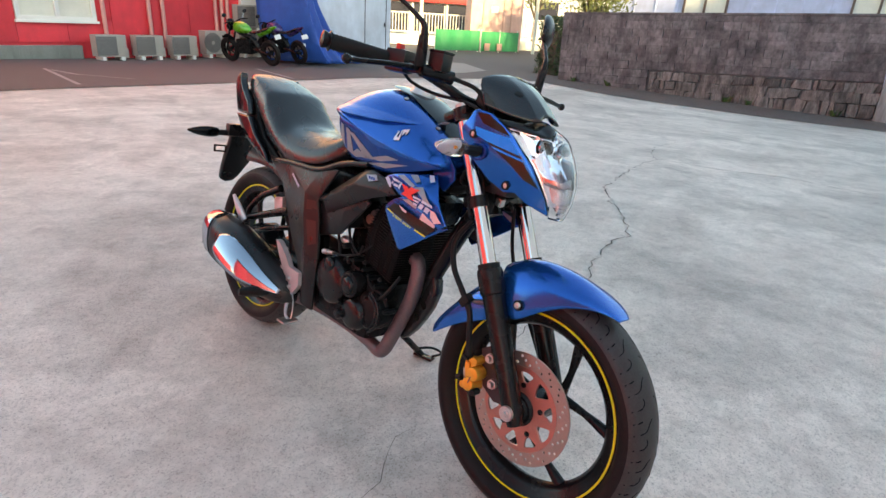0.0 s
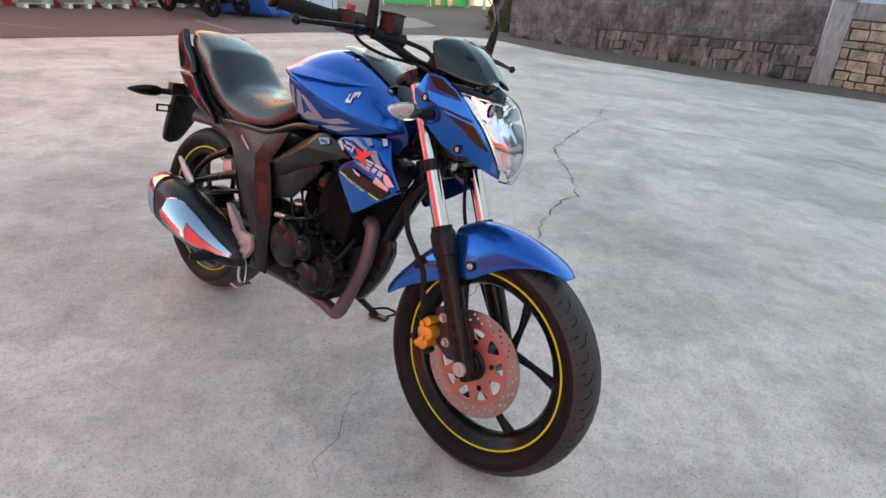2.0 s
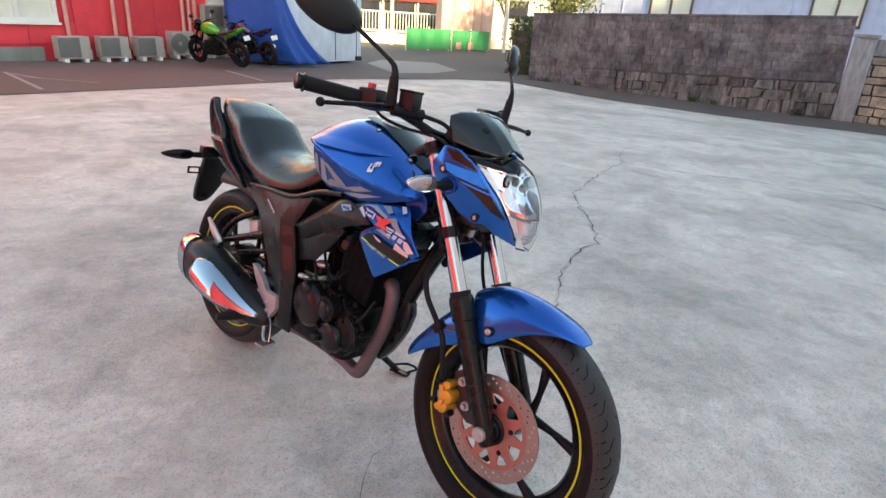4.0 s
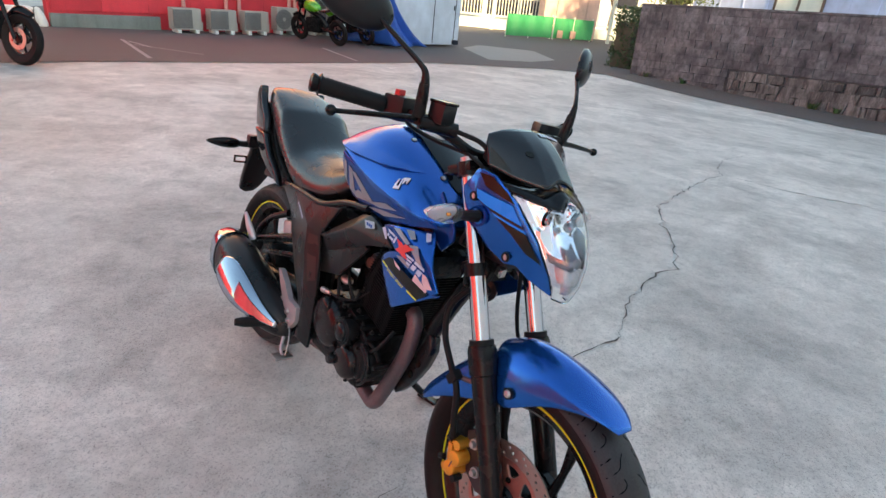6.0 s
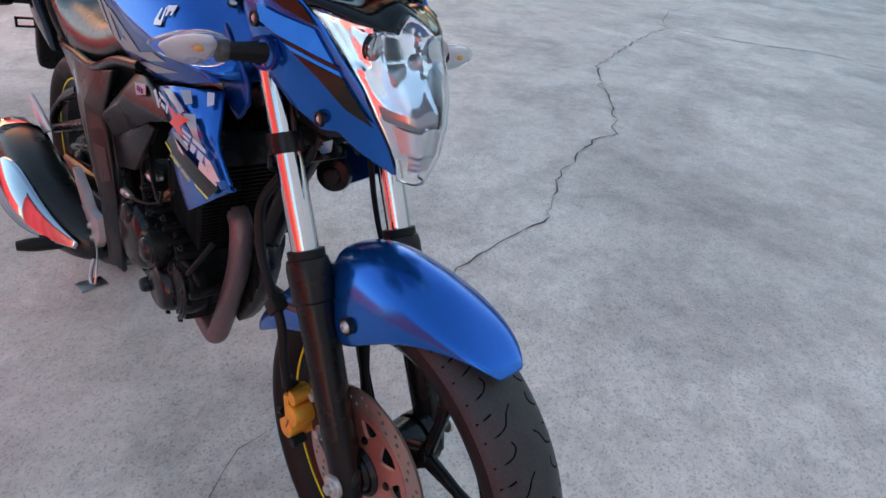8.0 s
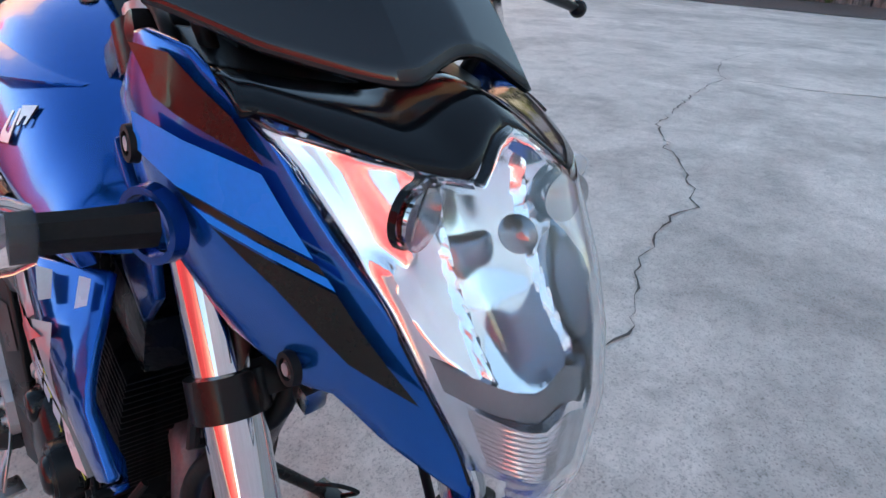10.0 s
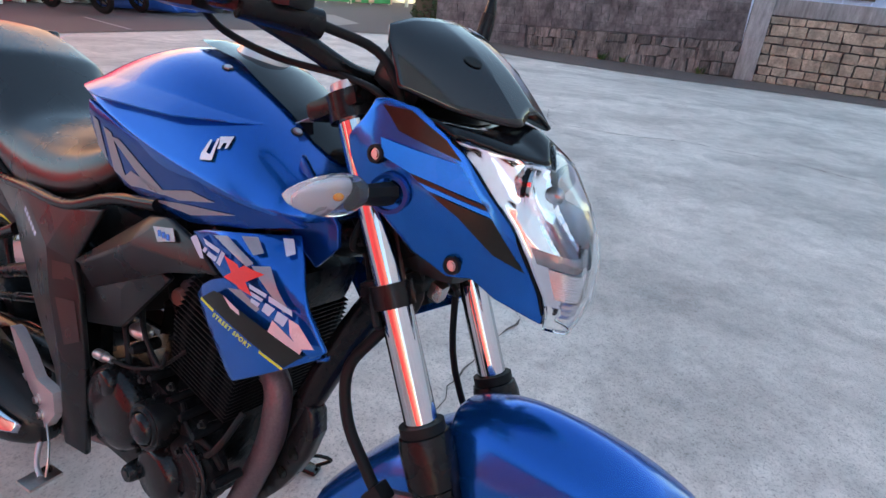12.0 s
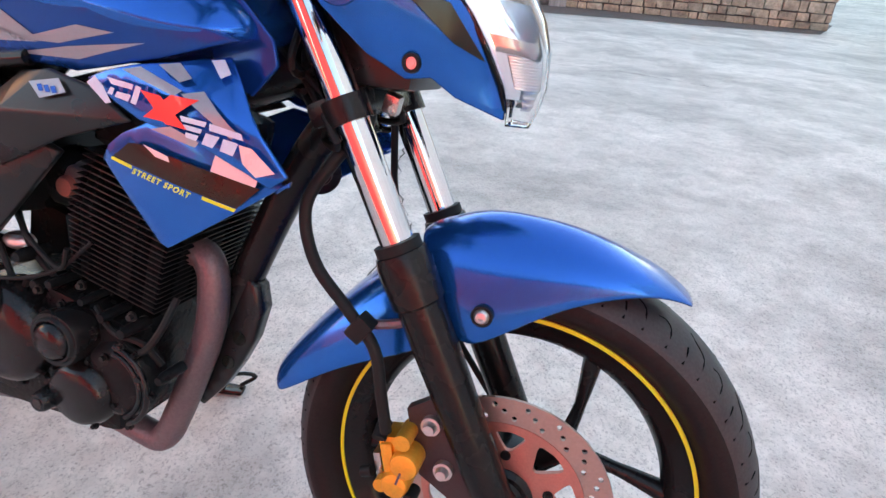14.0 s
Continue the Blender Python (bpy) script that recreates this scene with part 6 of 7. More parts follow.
def seat_ring(x, zt, w, zb):
    """Crowned cushion top, a rounded shoulder, and a side that bulges and tucks in below."""
    d = min(0.35 * (zt - zb), 0.060) * (0.50 if x < -1.2 else 1.0)
    right = [(0, zb), (-w * 0.88, zb), (-w, zb + 0.16 * (zt - zb)), (-w, zb + 0.42 * (zt - zb)), (-w * 0.95, zt - 1.15 * d), (-w * 0.84, zt - 0.62 * d), (-w * 0.66, zt - 0.28 * d), (-w * 0.36, zt - 0.08 * d)]
    return [(x, y, z) for y, z in right] + [(x, 0, zt + 0.001)] + [(x, -y, z) for y, z in reversed(right[1:])]


subsurf(part("seat", loft([seat_ring(*s) for s in SEAT]), SEAT_VINYL, bike, "one-piece black vinyl seat with a raised pillion", 80), 2)


def tail_side(x, z):
    """The tail's flank: it draws in towards the rear."""
    return (x, -0.126 + 0.040 * min(1, max(0, (-1.20 - x) / 0.26)) ** 1.6, z)


for ob in both("grab_horn", sheet([(-1.396, 0.915), (-1.424, 0.910), (-1.446, 0.899), (-1.458, 0.879), (-1.456, 0.860), (-1.446, 0.838), (-1.424, 0.803), (-1.402, 0.775), (-1.272, 0.780), (-1.297, 0.825), (-1.323, 0.840), (-1.360, 0.862), (-1.386, 0.887)], tail_side, 4),
               SCREEN_BLACK, bike, "gloss blue-black grab horn behind the pillion", 60):
    solid(ob, 0.024, 0.6, 0.008)
both("tail_panel", sheet([(-1.399, 0.770), (-1.344, 0.736), (-1.256, 0.695), (-1.160, 0.662), (-1.100, 0.645), (-1.137, 0.682), (-1.207, 0.722), (-1.268, 0.775)], tail_side, 4), SCREEN_BLACK, bike, "gloss black tail panel", 60, lambda o: solid(o, 0.022, 1.0, 0.005))
both("tail_inner", sheet([(-1.405, 0.860), (-1.360, 0.862), (-1.297, 0.822), (-1.262, 0.768), (-1.196, 0.716), (-1.120, 0.678), (-1.060, 0.650), (-1.060, 0.636), (-1.160, 0.668), (-1.256, 0.700), (-1.344, 0.745)], lambda x, z: (x, -0.100 + 0.030 * min(1, max(0, (-1.20 - x) / 0.26)), z), 3), RUBBER, bike, "", 60, lambda o: solid(o, 0.016))
part("tail_light", box((0.05, 0.09, 0.045), (-1.450, 0, 0.815), 0.012, (0, 30, 0)), RED_PLASTIC, bike, "red tail light")
part("tail_underside", box((0.26, 0.15, 0.05), (-1.33, 0, 0.745), 0.015, (0, 28, 0)), BLACK_MATT, bike)
hug = part("rear_mudguard", sheet([(-0.075, 0.690), (-0.036, 0.708), (0.020, 0.706), (0.060, 0.690), (0.062, 0.640), (0.040, 0.574), (0.008, 0.500), (-0.010, 0.478), (-0.040, 0.470), (-0.066, 0.482), (-0.072, 0.530), (-0.074, 0.590), (-0.072, 0.640)], lambda y, z: (-1.52 - 0.42 * (0.700 - z), y, z), 3), BLACK_MATT, bike, "black number plate hanger with mudflap", 60)
solid(hug, 0.024, 0.0, 0.006)
for y in (-0.096, 0.068):
    for dy, dz, sy, sz in ((0, 0.011, 0.050, 0.006), (0, -0.011, 0.050, 0.006), (-0.022, 0, 0.006, 0.028), (0.022, 0, 0.006, 0.028)):
        part("plate_bracket", box((0.008, sy, sz), (-1.560, y + dy, 0.610 + dz), 0.001), BLACK_METAL, hug)
part("indicator_bar", rod((-1.520, -0.09, 0.678), (-1.520, 0.09, 0.678), 0.013), BLACK_MATT, hug)
part("indicator_mount", box((0.035, 0.150, 0.046), (-1.518, -0.02, 0.692), 0.010), BLACK_MATT, hug)
part("mount", tube([(-1.36, 0, 0.735), (-1.43, 0, 0.725), (-1.51, 0, 0.700)], 0.030, 12, 4), BLACK_MATT, hug)

# ---- frame covers and side covers ----


def facets(faces):
    """Folded plastic: flat faces in space that share their corners."""
    bm = bmesh.new()
    known = {}
    for face in faces:
        for p in face:
            if p not in known:
                known[p] = bm.verts.new(p)
        bm.faces.new([known[p] for p in face])
    bmesh.ops.recalc_face_normals(bm, faces=bm.faces[:])
    return bm


def on_plane(p, q, r, lift):
    """Places (x, z) on the plane through three points, raised outward."""
    n = (Vector(q) - Vector(p)).cross(Vector(r) - Vector(p))
    return lambda x, z: (x, p[1] - (n.x * (x - p[0]) + n.z * (z - p[2])) / n.y - lift, z)


def folded(o):
    solid(o, 0.012, 0.0, 0.0035)


fa, fa2, fb, fc, fd = (-1.130, -0.120, 0.668), (-1.030, -0.122, 0.600), (-0.960, -0.135, 0.672), (-0.788, -0.145, 0.690), (-0.700, -0.146, 0.712)
fe, fg, l1, l2, l3, l4 = (-0.838, -0.157, 0.613), (-0.790, -0.140, 0.600), (-0.985, -0.128, 0.545), (-0.926, -0.130, 0.450), (-0.870, -0.130, 0.375), (-0.832, -0.127, 0.255)
m2, m3, m4, r2, r3, r4 = (-0.832, -0.156, 0.540), (-0.805, -0.152, 0.420), (-0.800, -0.145, 0.262), (-0.775, -0.138, 0.540), (-0.760, -0.136, 0.430), (-0.762, -0.130, 0.250)
both("frame_cover", facets([(fa, fb, l1, fa2), (fb, fc, fe), (fb, fe, l1), (fc, fd, fg, fe), (l1, fe, m2, l2), (fe, fg, r2, m2), (l2, m2, m3, l3), (m2, r2, r3, m3), (l3, m3, m4, l4), (m3, r3, r4, m4)]),
     BLACK_MATT, bike, "satin black folded frame cover", 12, folded)
k1, k2, k3, k4, k5, k6, k7, k8 = (-0.790, -0.140, 0.600), (-0.583, -0.146, 0.736), (-0.546, -0.147, 0.744), (-0.480, -0.151, 0.731), (-0.438, -0.152, 0.704), (-0.600, -0.164, 0.694), (-0.750, -0.153, 0.612), (-0.540, -0.145, 0.672)
k9 = (-0.740, -0.138, 0.575)
for ob, sg in zip(both("knee_panel", facets([(k1, k2, k6, k7), (k2, k3, k6), (k3, k4, k5, k6), (k7, k6, k8, k9), (k6, k5, k8)]), BLACK_MATT, bike, "satin black folded panel under the tank", 12, folded), (1, -1)):
    d = sheet([(-0.564, 0.729), (-0.526, 0.737), (-0.513, 0.724), (-0.545, 0.714)], on_plane(k3, k4, k6, 0.0085), 1)
    part("badge", d if sg < 0 else mirrored(d), GREY_DECAL, ob, "pale grey badge", 60)
    for k in range(3):
        d = sheet([(-0.552 + 0.009 * k, 0.7275), (-0.546 + 0.009 * k, 0.7288), (-0.541 + 0.009 * k, 0.7222), (-0.547 + 0.009 * k, 0.7210)], on_plane(k3, k4, k6, 0.0092), 1)
        part("badge_bar", d if sg < 0 else mirrored(d), BLUE_DARK, ob, "", 60)
s1, s2, s3, s4, s5, s6 = (-0.790, -0.128, 0.600), (-0.600, -0.136, 0.668), (-0.560, -0.130, 0.650), (-0.660, -0.138, 0.602), (-0.690, -0.120, 0.522), (-0.790, -0.118, 0.490)
both("side_cover", facets([(s1, s2, s4), (s2, s3, s4), (s1, s4, s5, s6), (s4, s3, s5)]), BLACK_MATT, bike, "black folded side cover below the seat", 12, folded)
for sg in (-1, 1):
    for k in range(6):
        x, z = -0.940 + 0.0105 * k, 0.6435 - 0.0048 * k
        d = sheet([(x, z), (x + 0.0078, z - 0.0036), (x + 0.0088, z + 0.0034), (x + 0.001, z + 0.0070)], on_plane(fb, fc, fe, 0.0075), 1)
        part("cover_mark", d if sg < 0 else mirrored(d), WHITE_DECAL, bike)
    # dark red patches paint a reflection onto two facets of the frame cover
    for shape, plane in (([(-0.826, 0.594), (-0.794, 0.596), (-0.786, 0.570), (-0.824, 0.563)], (fe, fg, m2)), ([(-0.818, 0.534), (-0.782, 0.536), (-0.768, 0.470), (-0.797, 0.455)], (m2, r2, m3))):
        d = sheet(shape, on_plane(*plane, 0.0075), 1)
        part("red_reflection", d if sg < 0 else mirrored(d), REFLECTION_RED, bike)
    part("seat_rail", tube([(-1.10, sg * 0.118, 0.655), (-1.079, sg * 0.128, 0.664), (-0.954, sg * 0.138, 0.677), (-0.808, sg * 0.146, 0.688), (-0.684, sg * 0.148, 0.732), (-0.578, sg * 0.146, 0.752)], 0.009, 10, 4), BLACK_METAL, bike)

part("battery_box", box((0.20, 0.16, 0.16), (-0.87, 0, 0.575), 0.03, (0, -10, 0)), BLACK_MATT, bike)
part("air_box", box((0.22, 0.20, 0.16), (-0.78, 0, 0.62), 0.03), BLACK_MATT, bike)
part("seat_base", box((0.62, 0.19, 0.05), (-1.10, 0, 0.70), 0.02, (0, 18, 0)), BLACK_MATT, bike)
part("inner_mudguard", tube([(-1.02, 0, 0.52), (-1.10, 0, 0.62), (-1.25, 0, 0.665), (-1.42, 0, 0.66)], 0.085, 16, 5, None, 0.25), BLACK_MATT, bike)

# ---- engine ----
eng = part("engine", box((0.30, 0.20, 0.17), (-0.685, 0.0, 0.325), 0.03), ENGINE_BLACK, bike, "black air-cooled single-cylinder engine")
part("crankcase", box((0.15, 0.22, 0.16), (-0.585, 0.0, 0.365), 0.03, (0, 12, 0)), ENGINE_BLACK, eng)
part("sump", box((0.22, 0.14, 0.05), (-0.67, 0.0, 0.262), 0.02), ENGINE_BLACK, eng)


def cover(name, x, z, r, y0, y1, lip=0.006, material=ENGINE_BLACK, seg=36):
    return part(name, lathe([(0, y1), (r * 0.72, y1), (r * 0.86, y1 + 0.004), (r - lip * 0.5, y1 + 0.012), (r, y1 + 0.018), (r, y0), (0, y0)], seg, False, None, Matrix.Translation((x, 0, z))), material, eng)


part("clutch_cover", lathe([(0, -0.150), (0.022, -0.1495), (0.042, -0.1475), (0.058, -0.143), (0.068, -0.136), (0.0725, -0.128), (0.0735, -0.118), (0.0735, -0.09), (0, -0.09)], 48, False, None, Matrix.Translation((-0.690, 0, 0.380))), ENGINE_COVER, eng, "plain domed clutch cover", 50)
part("oil_filter_cover", lathe([(0, -0.158), (0.017, -0.157), (0.023, -0.153), (0.026, -0.146), (0.026, -0.12), (0, -0.12)], 36, False, None, Matrix.Translation((-0.586, 0, 0.404))), ENGINE_COVER, eng, "", 50)
part("filter_ring", lathe([(0.026, -0.146), (0.028, -0.149), (0.031, -0.149), (0.033, -0.145), (0.037, -0.145), (0.039, -0.140), (0.039, -0.09), (0.02, -0.09)], 36, False, None, Matrix.Translation((-0.586, 0, 0.404))), BLACK_METAL, eng)
cover("gear_cover", -0.524, 0.346, 0.058, -0.08, -0.122)
for r in (0.049, 0.060):
    part("cover_rib", tube([(-0.524 + r * math.cos(radians(a)), -0.124, 0.346 + r * math.sin(radians(a))) for a in range(-62, 92, 14)], 0.0042, 10, 3), ENGINE_COVER, eng)
cover("rotor_cover", -0.572, 0.318, 0.050, -0.08, -0.138, material=ENGINE_COVER)
cover("plug_cover", -0.622, 0.300, 0.017, -0.10, -0.148, lip=0.003, material=ENGINE_COVER)
part("plug_recess", lathe([(0, -0.1492), (0.008, -0.1492), (0.008, -0.147), (0, -0.147)], 6, False, None, Matrix.Translation((-0.622, 0, 0.300))), BLACK_MATT, eng)
cover("shaft_cover", -0.805, 0.285, 0.028, -0.09, -0.135)
rng = random.Random(7)
for cx, cz, r, count in ((-0.690, 0.380, 0.078, 9), (-0.524, 0.346, 0.066, 6), (-0.572, 0.318, 0.053, 5), (-0.586, 0.404, 0.041, 3)):
    for k in range(count):
        a = 2 * math.pi * (k + rng.uniform(-0.15, 0.15)) / count
        part("cover_bolt", bolt((cx + r * math.cos(a), -0.118, cz + r * math.sin(a)), 0.0055, 0.007), ENGINE_BLACK, eng)
part("oil_cap", lathe([(0, -0.152), (0.017, -0.152), (0.021, -0.149), (0.023, -0.143), (0.023, -0.12), (0, -0.12)], 24, False, None, Matrix.Translation((-0.691, 0, 0.430))), ENGINE_COVER, eng)
LEANF = 14
CYL = pose(-0.550, 0, 0.428, 0, LEANF, 0)
fin = box((0.150, 0.205, 0.0028), (0, 0, 0), 0.0014)
fin_mesh = mesh_of(fin, "cylinder_fin", ENGINE_BLACK, 30)
edge_mesh = mesh_of(box((0.1512, 0.2062, 0.0009), (0, 0, 0)), "fin_edge", FIN_EDGE, 0)
for k in range(22):
    grow = 1.0 - 0.10 * abs(k - 12) / 12
    for name, me in (("cylinder_fin", fin_mesh), ("fin_edge", edge_mesh)):
        f = new(name, me)
        f.parent = eng
        f.matrix_local = CYL @ pose(0, 0, 0.036 + 0.0083 * k) @ Matrix.Diagonal((grow, grow, 1, 1))
core = box((0.105, 0.14, 0.20), (0, 0, 0.12), 0.01)
bmesh.ops.transform(core, matrix=CYL, verts=core.verts)
part("cylinder", core, ENGINE_BLACK, eng)
head = box((0.15, 0.17, 0.075), (0, 0, 0.255), 0.02)
bmesh.ops.transform(head, matrix=CYL, verts=head.verts)
part("cylinder_head", head, ENGINE_BLACK, eng)
cover("sensor_body", -0.612, 0.598, 0.022, -0.02, -0.072, material=PIPE_BROWN)
cover("sensor_cap", -0.622, 0.587, 0.017, -0.03, -0.080, lip=0.003, material=DISC_CARRIER)
part("carburettor", tube([(-0.60, -0.02, 0.60), (-0.66, -0.02, 0.585), (-0.74, -0.02, 0.575)], [0.034, 0.045, 0.036], 20, 4), BLACK_METAL, eng)
bm = ellipsoid((-0.700, -0.085, 0.500), (0.024, 0.016, 0.013), 14)
rod((-0.70, -0.085, 0.50), (-0.655, -0.095, 0.49), 0.006, 10, bm)
part("cable_bracket", bm, SILVER, eng)
bm = rod((-0.748, -0.128, 0.452), (-0.722, -0.130, 0.457), 0.0085)
rod((-0.722, -0.130, 0.457), (-0.698, -0.131, 0.462), 0.0055, 10, bm)
part("cable_adjuster", bm, SILVER, eng, "bright clutch cable adjuster")
for pts, r in (([(-0.70, -0.131, 0.462), (-0.65, -0.128, 0.470), (-0.60, -0.115, 0.490), (-0.56, -0.10, 0.53)], 0.0028), ([(-0.70, -0.09, 0.56), (-0.66, -0.105, 0.52), (-0.60, -0.115, 0.49), (-0.585, -0.115, 0.52)], 0.0035),
               ([(-0.78, -0.08, 0.56), (-0.72, -0.10, 0.50), (-0.68, -0.11, 0.44), (-0.66, -0.11, 0.46)], 0.0045), ([(-0.72, -0.06, 0.62), (-0.69, -0.09, 0.55), (-0.66, -0.10, 0.50), (-0.62, -0.10, 0.46)], 0.004),
               ([(-0.56, -0.10, 0.44), (-0.52, -0.115, 0.42), (-0.48, -0.11, 0.41), (-0.46, -0.10, 0.38)], 0.0045), ([(-0.52, -0.105, 0.405), (-0.48, -0.115, 0.40), (-0.455, -0.11, 0.43), (-0.45, -0.08, 0.47)], 0.005)):
    part("cable", tube(pts, r, 8, 5), RUBBER, eng)
for x, z, r in ((-0.50, 0.425, 0.009), (-0.445, 0.372, 0.008), (-0.53, 0.44, 0.008), (-0.635, 0.462, 0.009), (-0.66, 0.495, 0.010), (-0.61, 0.468, 0.008), (-0.56, 0.455, 0.007)):
    part("boss", lathe([(0, -0.125), (r * 0.7, -0.125), (r, -0.115), (r, -0.08), (0, -0.08)], 14, False, None, Matrix.Translation((x, 0, z))), ENGINE_BLACK, eng)
for x, z, r in ((-0.556, 0.480, 0.0065), (-0.627, 0.458, 0.0065), (-0.481, 0.455, 0.0065), (-0.528, 0.384, 0.006), (-0.473, 0.369, 0.0065), (-0.500, 0.408, 0.005), (-0.585, 0.430, 0.005)):
    part("bolt", bolt((x, -0.122, z), r, 0.008), FIN_EDGE, eng)
header = part("exhaust_pipe", tube([(-0.510, -0.012, 0.505), (-0.473, -0.028, 0.517), (-0.443, -0.036, 0.520), (-0.429, -0.038, 0.503), (-0.4245, -0.040, 0.475), (-0.430, -0.041, 0.414), (-0.456, -0.042, 0.334), (-0.490, -0.041, 0.251), (-0.505, -0.040, 0.221), (-0.523, -0.040, 0.206), (-0.558, -0.038, 0.209), (-0.604, -0.034, 0.213), (-0.720, -0.030, 0.216), (-0.82, -0.08, 0.245), (-0.90, -0.165, 0.280)],
                                    [0.0200, 0.0203, 0.0205, 0.0208, 0.0210, 0.0210, 0.0210, 0.0210, 0.0210, 0.0208, 0.0205, 0.020, 0.020, 0.022, 0.028], 22, 6), PIPE_BROWN, bike, "brown heat-stained exhaust header")
part("flange", lathe([(0.02, -0.012), (0.040, -0.012), (0.040, 0.0), (0.02, 0.0)], 24, True, None, Matrix.Translation((-0.480, -0.026, 0.515)) @ pose(0, 0, 0, 0, 0, 75)), BLACK_METAL, header)

# ---- muffler ----


def muffler_ring(x, y, z, ry, rz, k=20):
    out = []
    for a in np.linspace(0, 2 * math.pi, k, endpoint=False):
        c, s = math.cos(a), math.sin(a)
        out.append((x - 0.25 * rz * s * 0.6, y + ry * math.copysign(abs(c) ** 0.8, c), z + rz * math.copysign(abs(s) ** 0.8, s)))
    return out


MUF = ((-0.835, -0.150, 0.272, 0.026, 0.028), (-0.885, -0.172, 0.284, 0.044, 0.050), (-0.955, -0.190, 0.304, 0.058, 0.072), (-1.05, -0.199, 0.326, 0.064, 0.086), (-1.14, -0.203, 0.341, 0.066, 0.090), (-1.22, -0.205, 0.346, 0.065, 0.088), (-1.262, -0.206, 0.348, 0.060, 0.080))
muf = subsurf(part("muffler", loft([muffler_ring(*r) for r in MUF]), BLACK_MATT, bike, "short dark muffler with chrome trim", 60), 1)
bm = bmesh.new()
rows = []
for i in range(31):
    f = i / 30
    x = -1.150 + 0.300 * f
    y, z, ry, rz = (float(np.polyval(np.polyfit([r[0] for r in MUF], [r[k] for r in MUF], 3), x)) for k in (1, 2, 3, 4))
    w = 0.52 * math.sin(math.pi * min(1.0, 0.08 + 0.88 * f ** 0.8)) ** 0.60
    rows.append([bm.verts.new((x, y - (ry + 0.010) * math.cos(a) + 0.30 * rz * math.sin(a - 0.34), z + (rz + 0.009) * math.sin(a))) for a in np.linspace(0.24 - w, 0.24 + w, 11)])
skin(bm, rows, caps=False, closed=False)
solid(part("heat_shield", bm, SATIN_CHROME, muf, "chrome heat shield", 60), 0.004)
part("end_cap", loft([muffler_ring(-1.225, -0.205, 0.352, 0.068, 0.086), muffler_ring(-1.270, -0.206, 0.356, 0.064, 0.082), muffler_ring(-1.298, -0.207, 0.358, 0.052, 0.068), muffler_ring(-1.304, -0.207, 0.358, 0.036, 0.048)]), SATIN_CHROME, muf, "chrome end cap")
part("tail_pipe", lathe([(0.016, -0.02), (0.022, -0.02), (0.022, 0.02), (0.016, 0.02)], 20, True, None, Matrix.Translation((-1.310, -0.207, 0.352)) @ pose(0, 0, 0, 0, 0, 90)), BLACK_METAL, muf)

# ---- frame, swing arm, shock, footrests, stand ----
frame_tube = part("frame", tube([(-0.265, -0.0, 0.735), (-0.30, -0.0, 0.69), (-0.346, 0.0, 0.608), (-0.403, 0.0, 0.479), (-0.44, 0, 0.385), (-0.49, 0, 0.285)], 0.0235, 16, 5), BLACK_METAL, bike, "black tubular frame")
part("spine", tube([(-0.27, 0, 0.80), (-0.42, 0, 0.745), (-0.62, 0, 0.70), (-0.85, 0, 0.62)], 0.035, 14, 4), BLACK_METAL, frame_tube)
for sg in (-1, 1):
    part("subframe", tube([(-0.80, sg * 0.10, 0.60), (-1.0, sg * 0.10, 0.66), (-1.22, sg * 0.09, 0.73), (-1.45, sg * 0.06, 0.80)], 0.014, 12, 4), BLACK_METAL, frame_tube)
    part("pivot_plate", plate([(-0.87, 0.50), (-0.80, 0.48), (-0.79, 0.30), (-0.84, 0.22), (-0.91, 0.25), (-0.89, 0.38)], sg * 0.075, sg * 0.095), BLACK_METAL, frame_tube)
    part("swing_arm", tube([(-0.84, sg * 0.075, 0.345), (-1.05, sg * 0.085, 0.335), (-1.20, sg * 0.092, 0.315), (-1.31, sg * 0.092, REAR_Z)], [0.034, 0.030, 0.026, 0.022], 14, 4, None, 0.7), BLACK_METAL, bike, "black box-section swing arm")
solid(part("engine_guard", sheet([(-0.386, 0.492), (-0.372, 0.480), (-0.366, 0.446), (-0.380, 0.395), (-0.402, 0.350), (-0.428, 0.308), (-0.458, 0.272), (-0.474, 0.280), (-0.466, 0.318), (-0.440, 0.385), (-0.412, 0.455), (-0.398, 0.488)], lambda x, z: (x, -0.020, z), 3), BLACK_MATT, bike, "black engine guard plate", 60), 0.030)
for z, x in ((0.398, -0.398), (0.356, -0.416)):
    part("guard_hole", lathe([(0, -0.0005), (0.0105, -0.0005), (0.0105, 0.0005), (0, 0.0005)], 16, False, None, Matrix.Translation((x, -0.0215, z))), CARBON_DECAL, bike)
part("horn", lathe([(0, -0.02), (0.014, -0.02), (0.017, -0.012), (0.030, -0.010), (0.032, 0.0), (0.030, 0.012), (0.014, 0.02), (0, 0.02)], 28, False, None, Matrix.Translation((-0.345, 0.090, 0.628)) @ pose(0, 0, 0, 0, 0, 35)), BLACK_METAL, bike, "round black horn")
for k in range(10):
    a = rng.uniform(0, 6.28)
    p = Vector((-0.27 + rng.uniform(-0.04, 0.05), rng.uniform(-0.07, 0.08), 0.77 + rng.uniform(-0.05, 0.05)))
    part("wire", tube([p, p + Vector((0.03 * math.cos(a), 0.05 * math.sin(a), -0.03)), p + Vector((0.05 * math.sin(a), 0.07 * math.cos(a), -0.015)), p + Vector((-0.05, 0.02, 0.05))], 0.0045, 8, 4), RUBBER, bike)
part("lamp_bracket", box((0.10, 0.13, 0.10), (-0.215, 0, 0.815), 0.02), BLACK_MATT, bike)
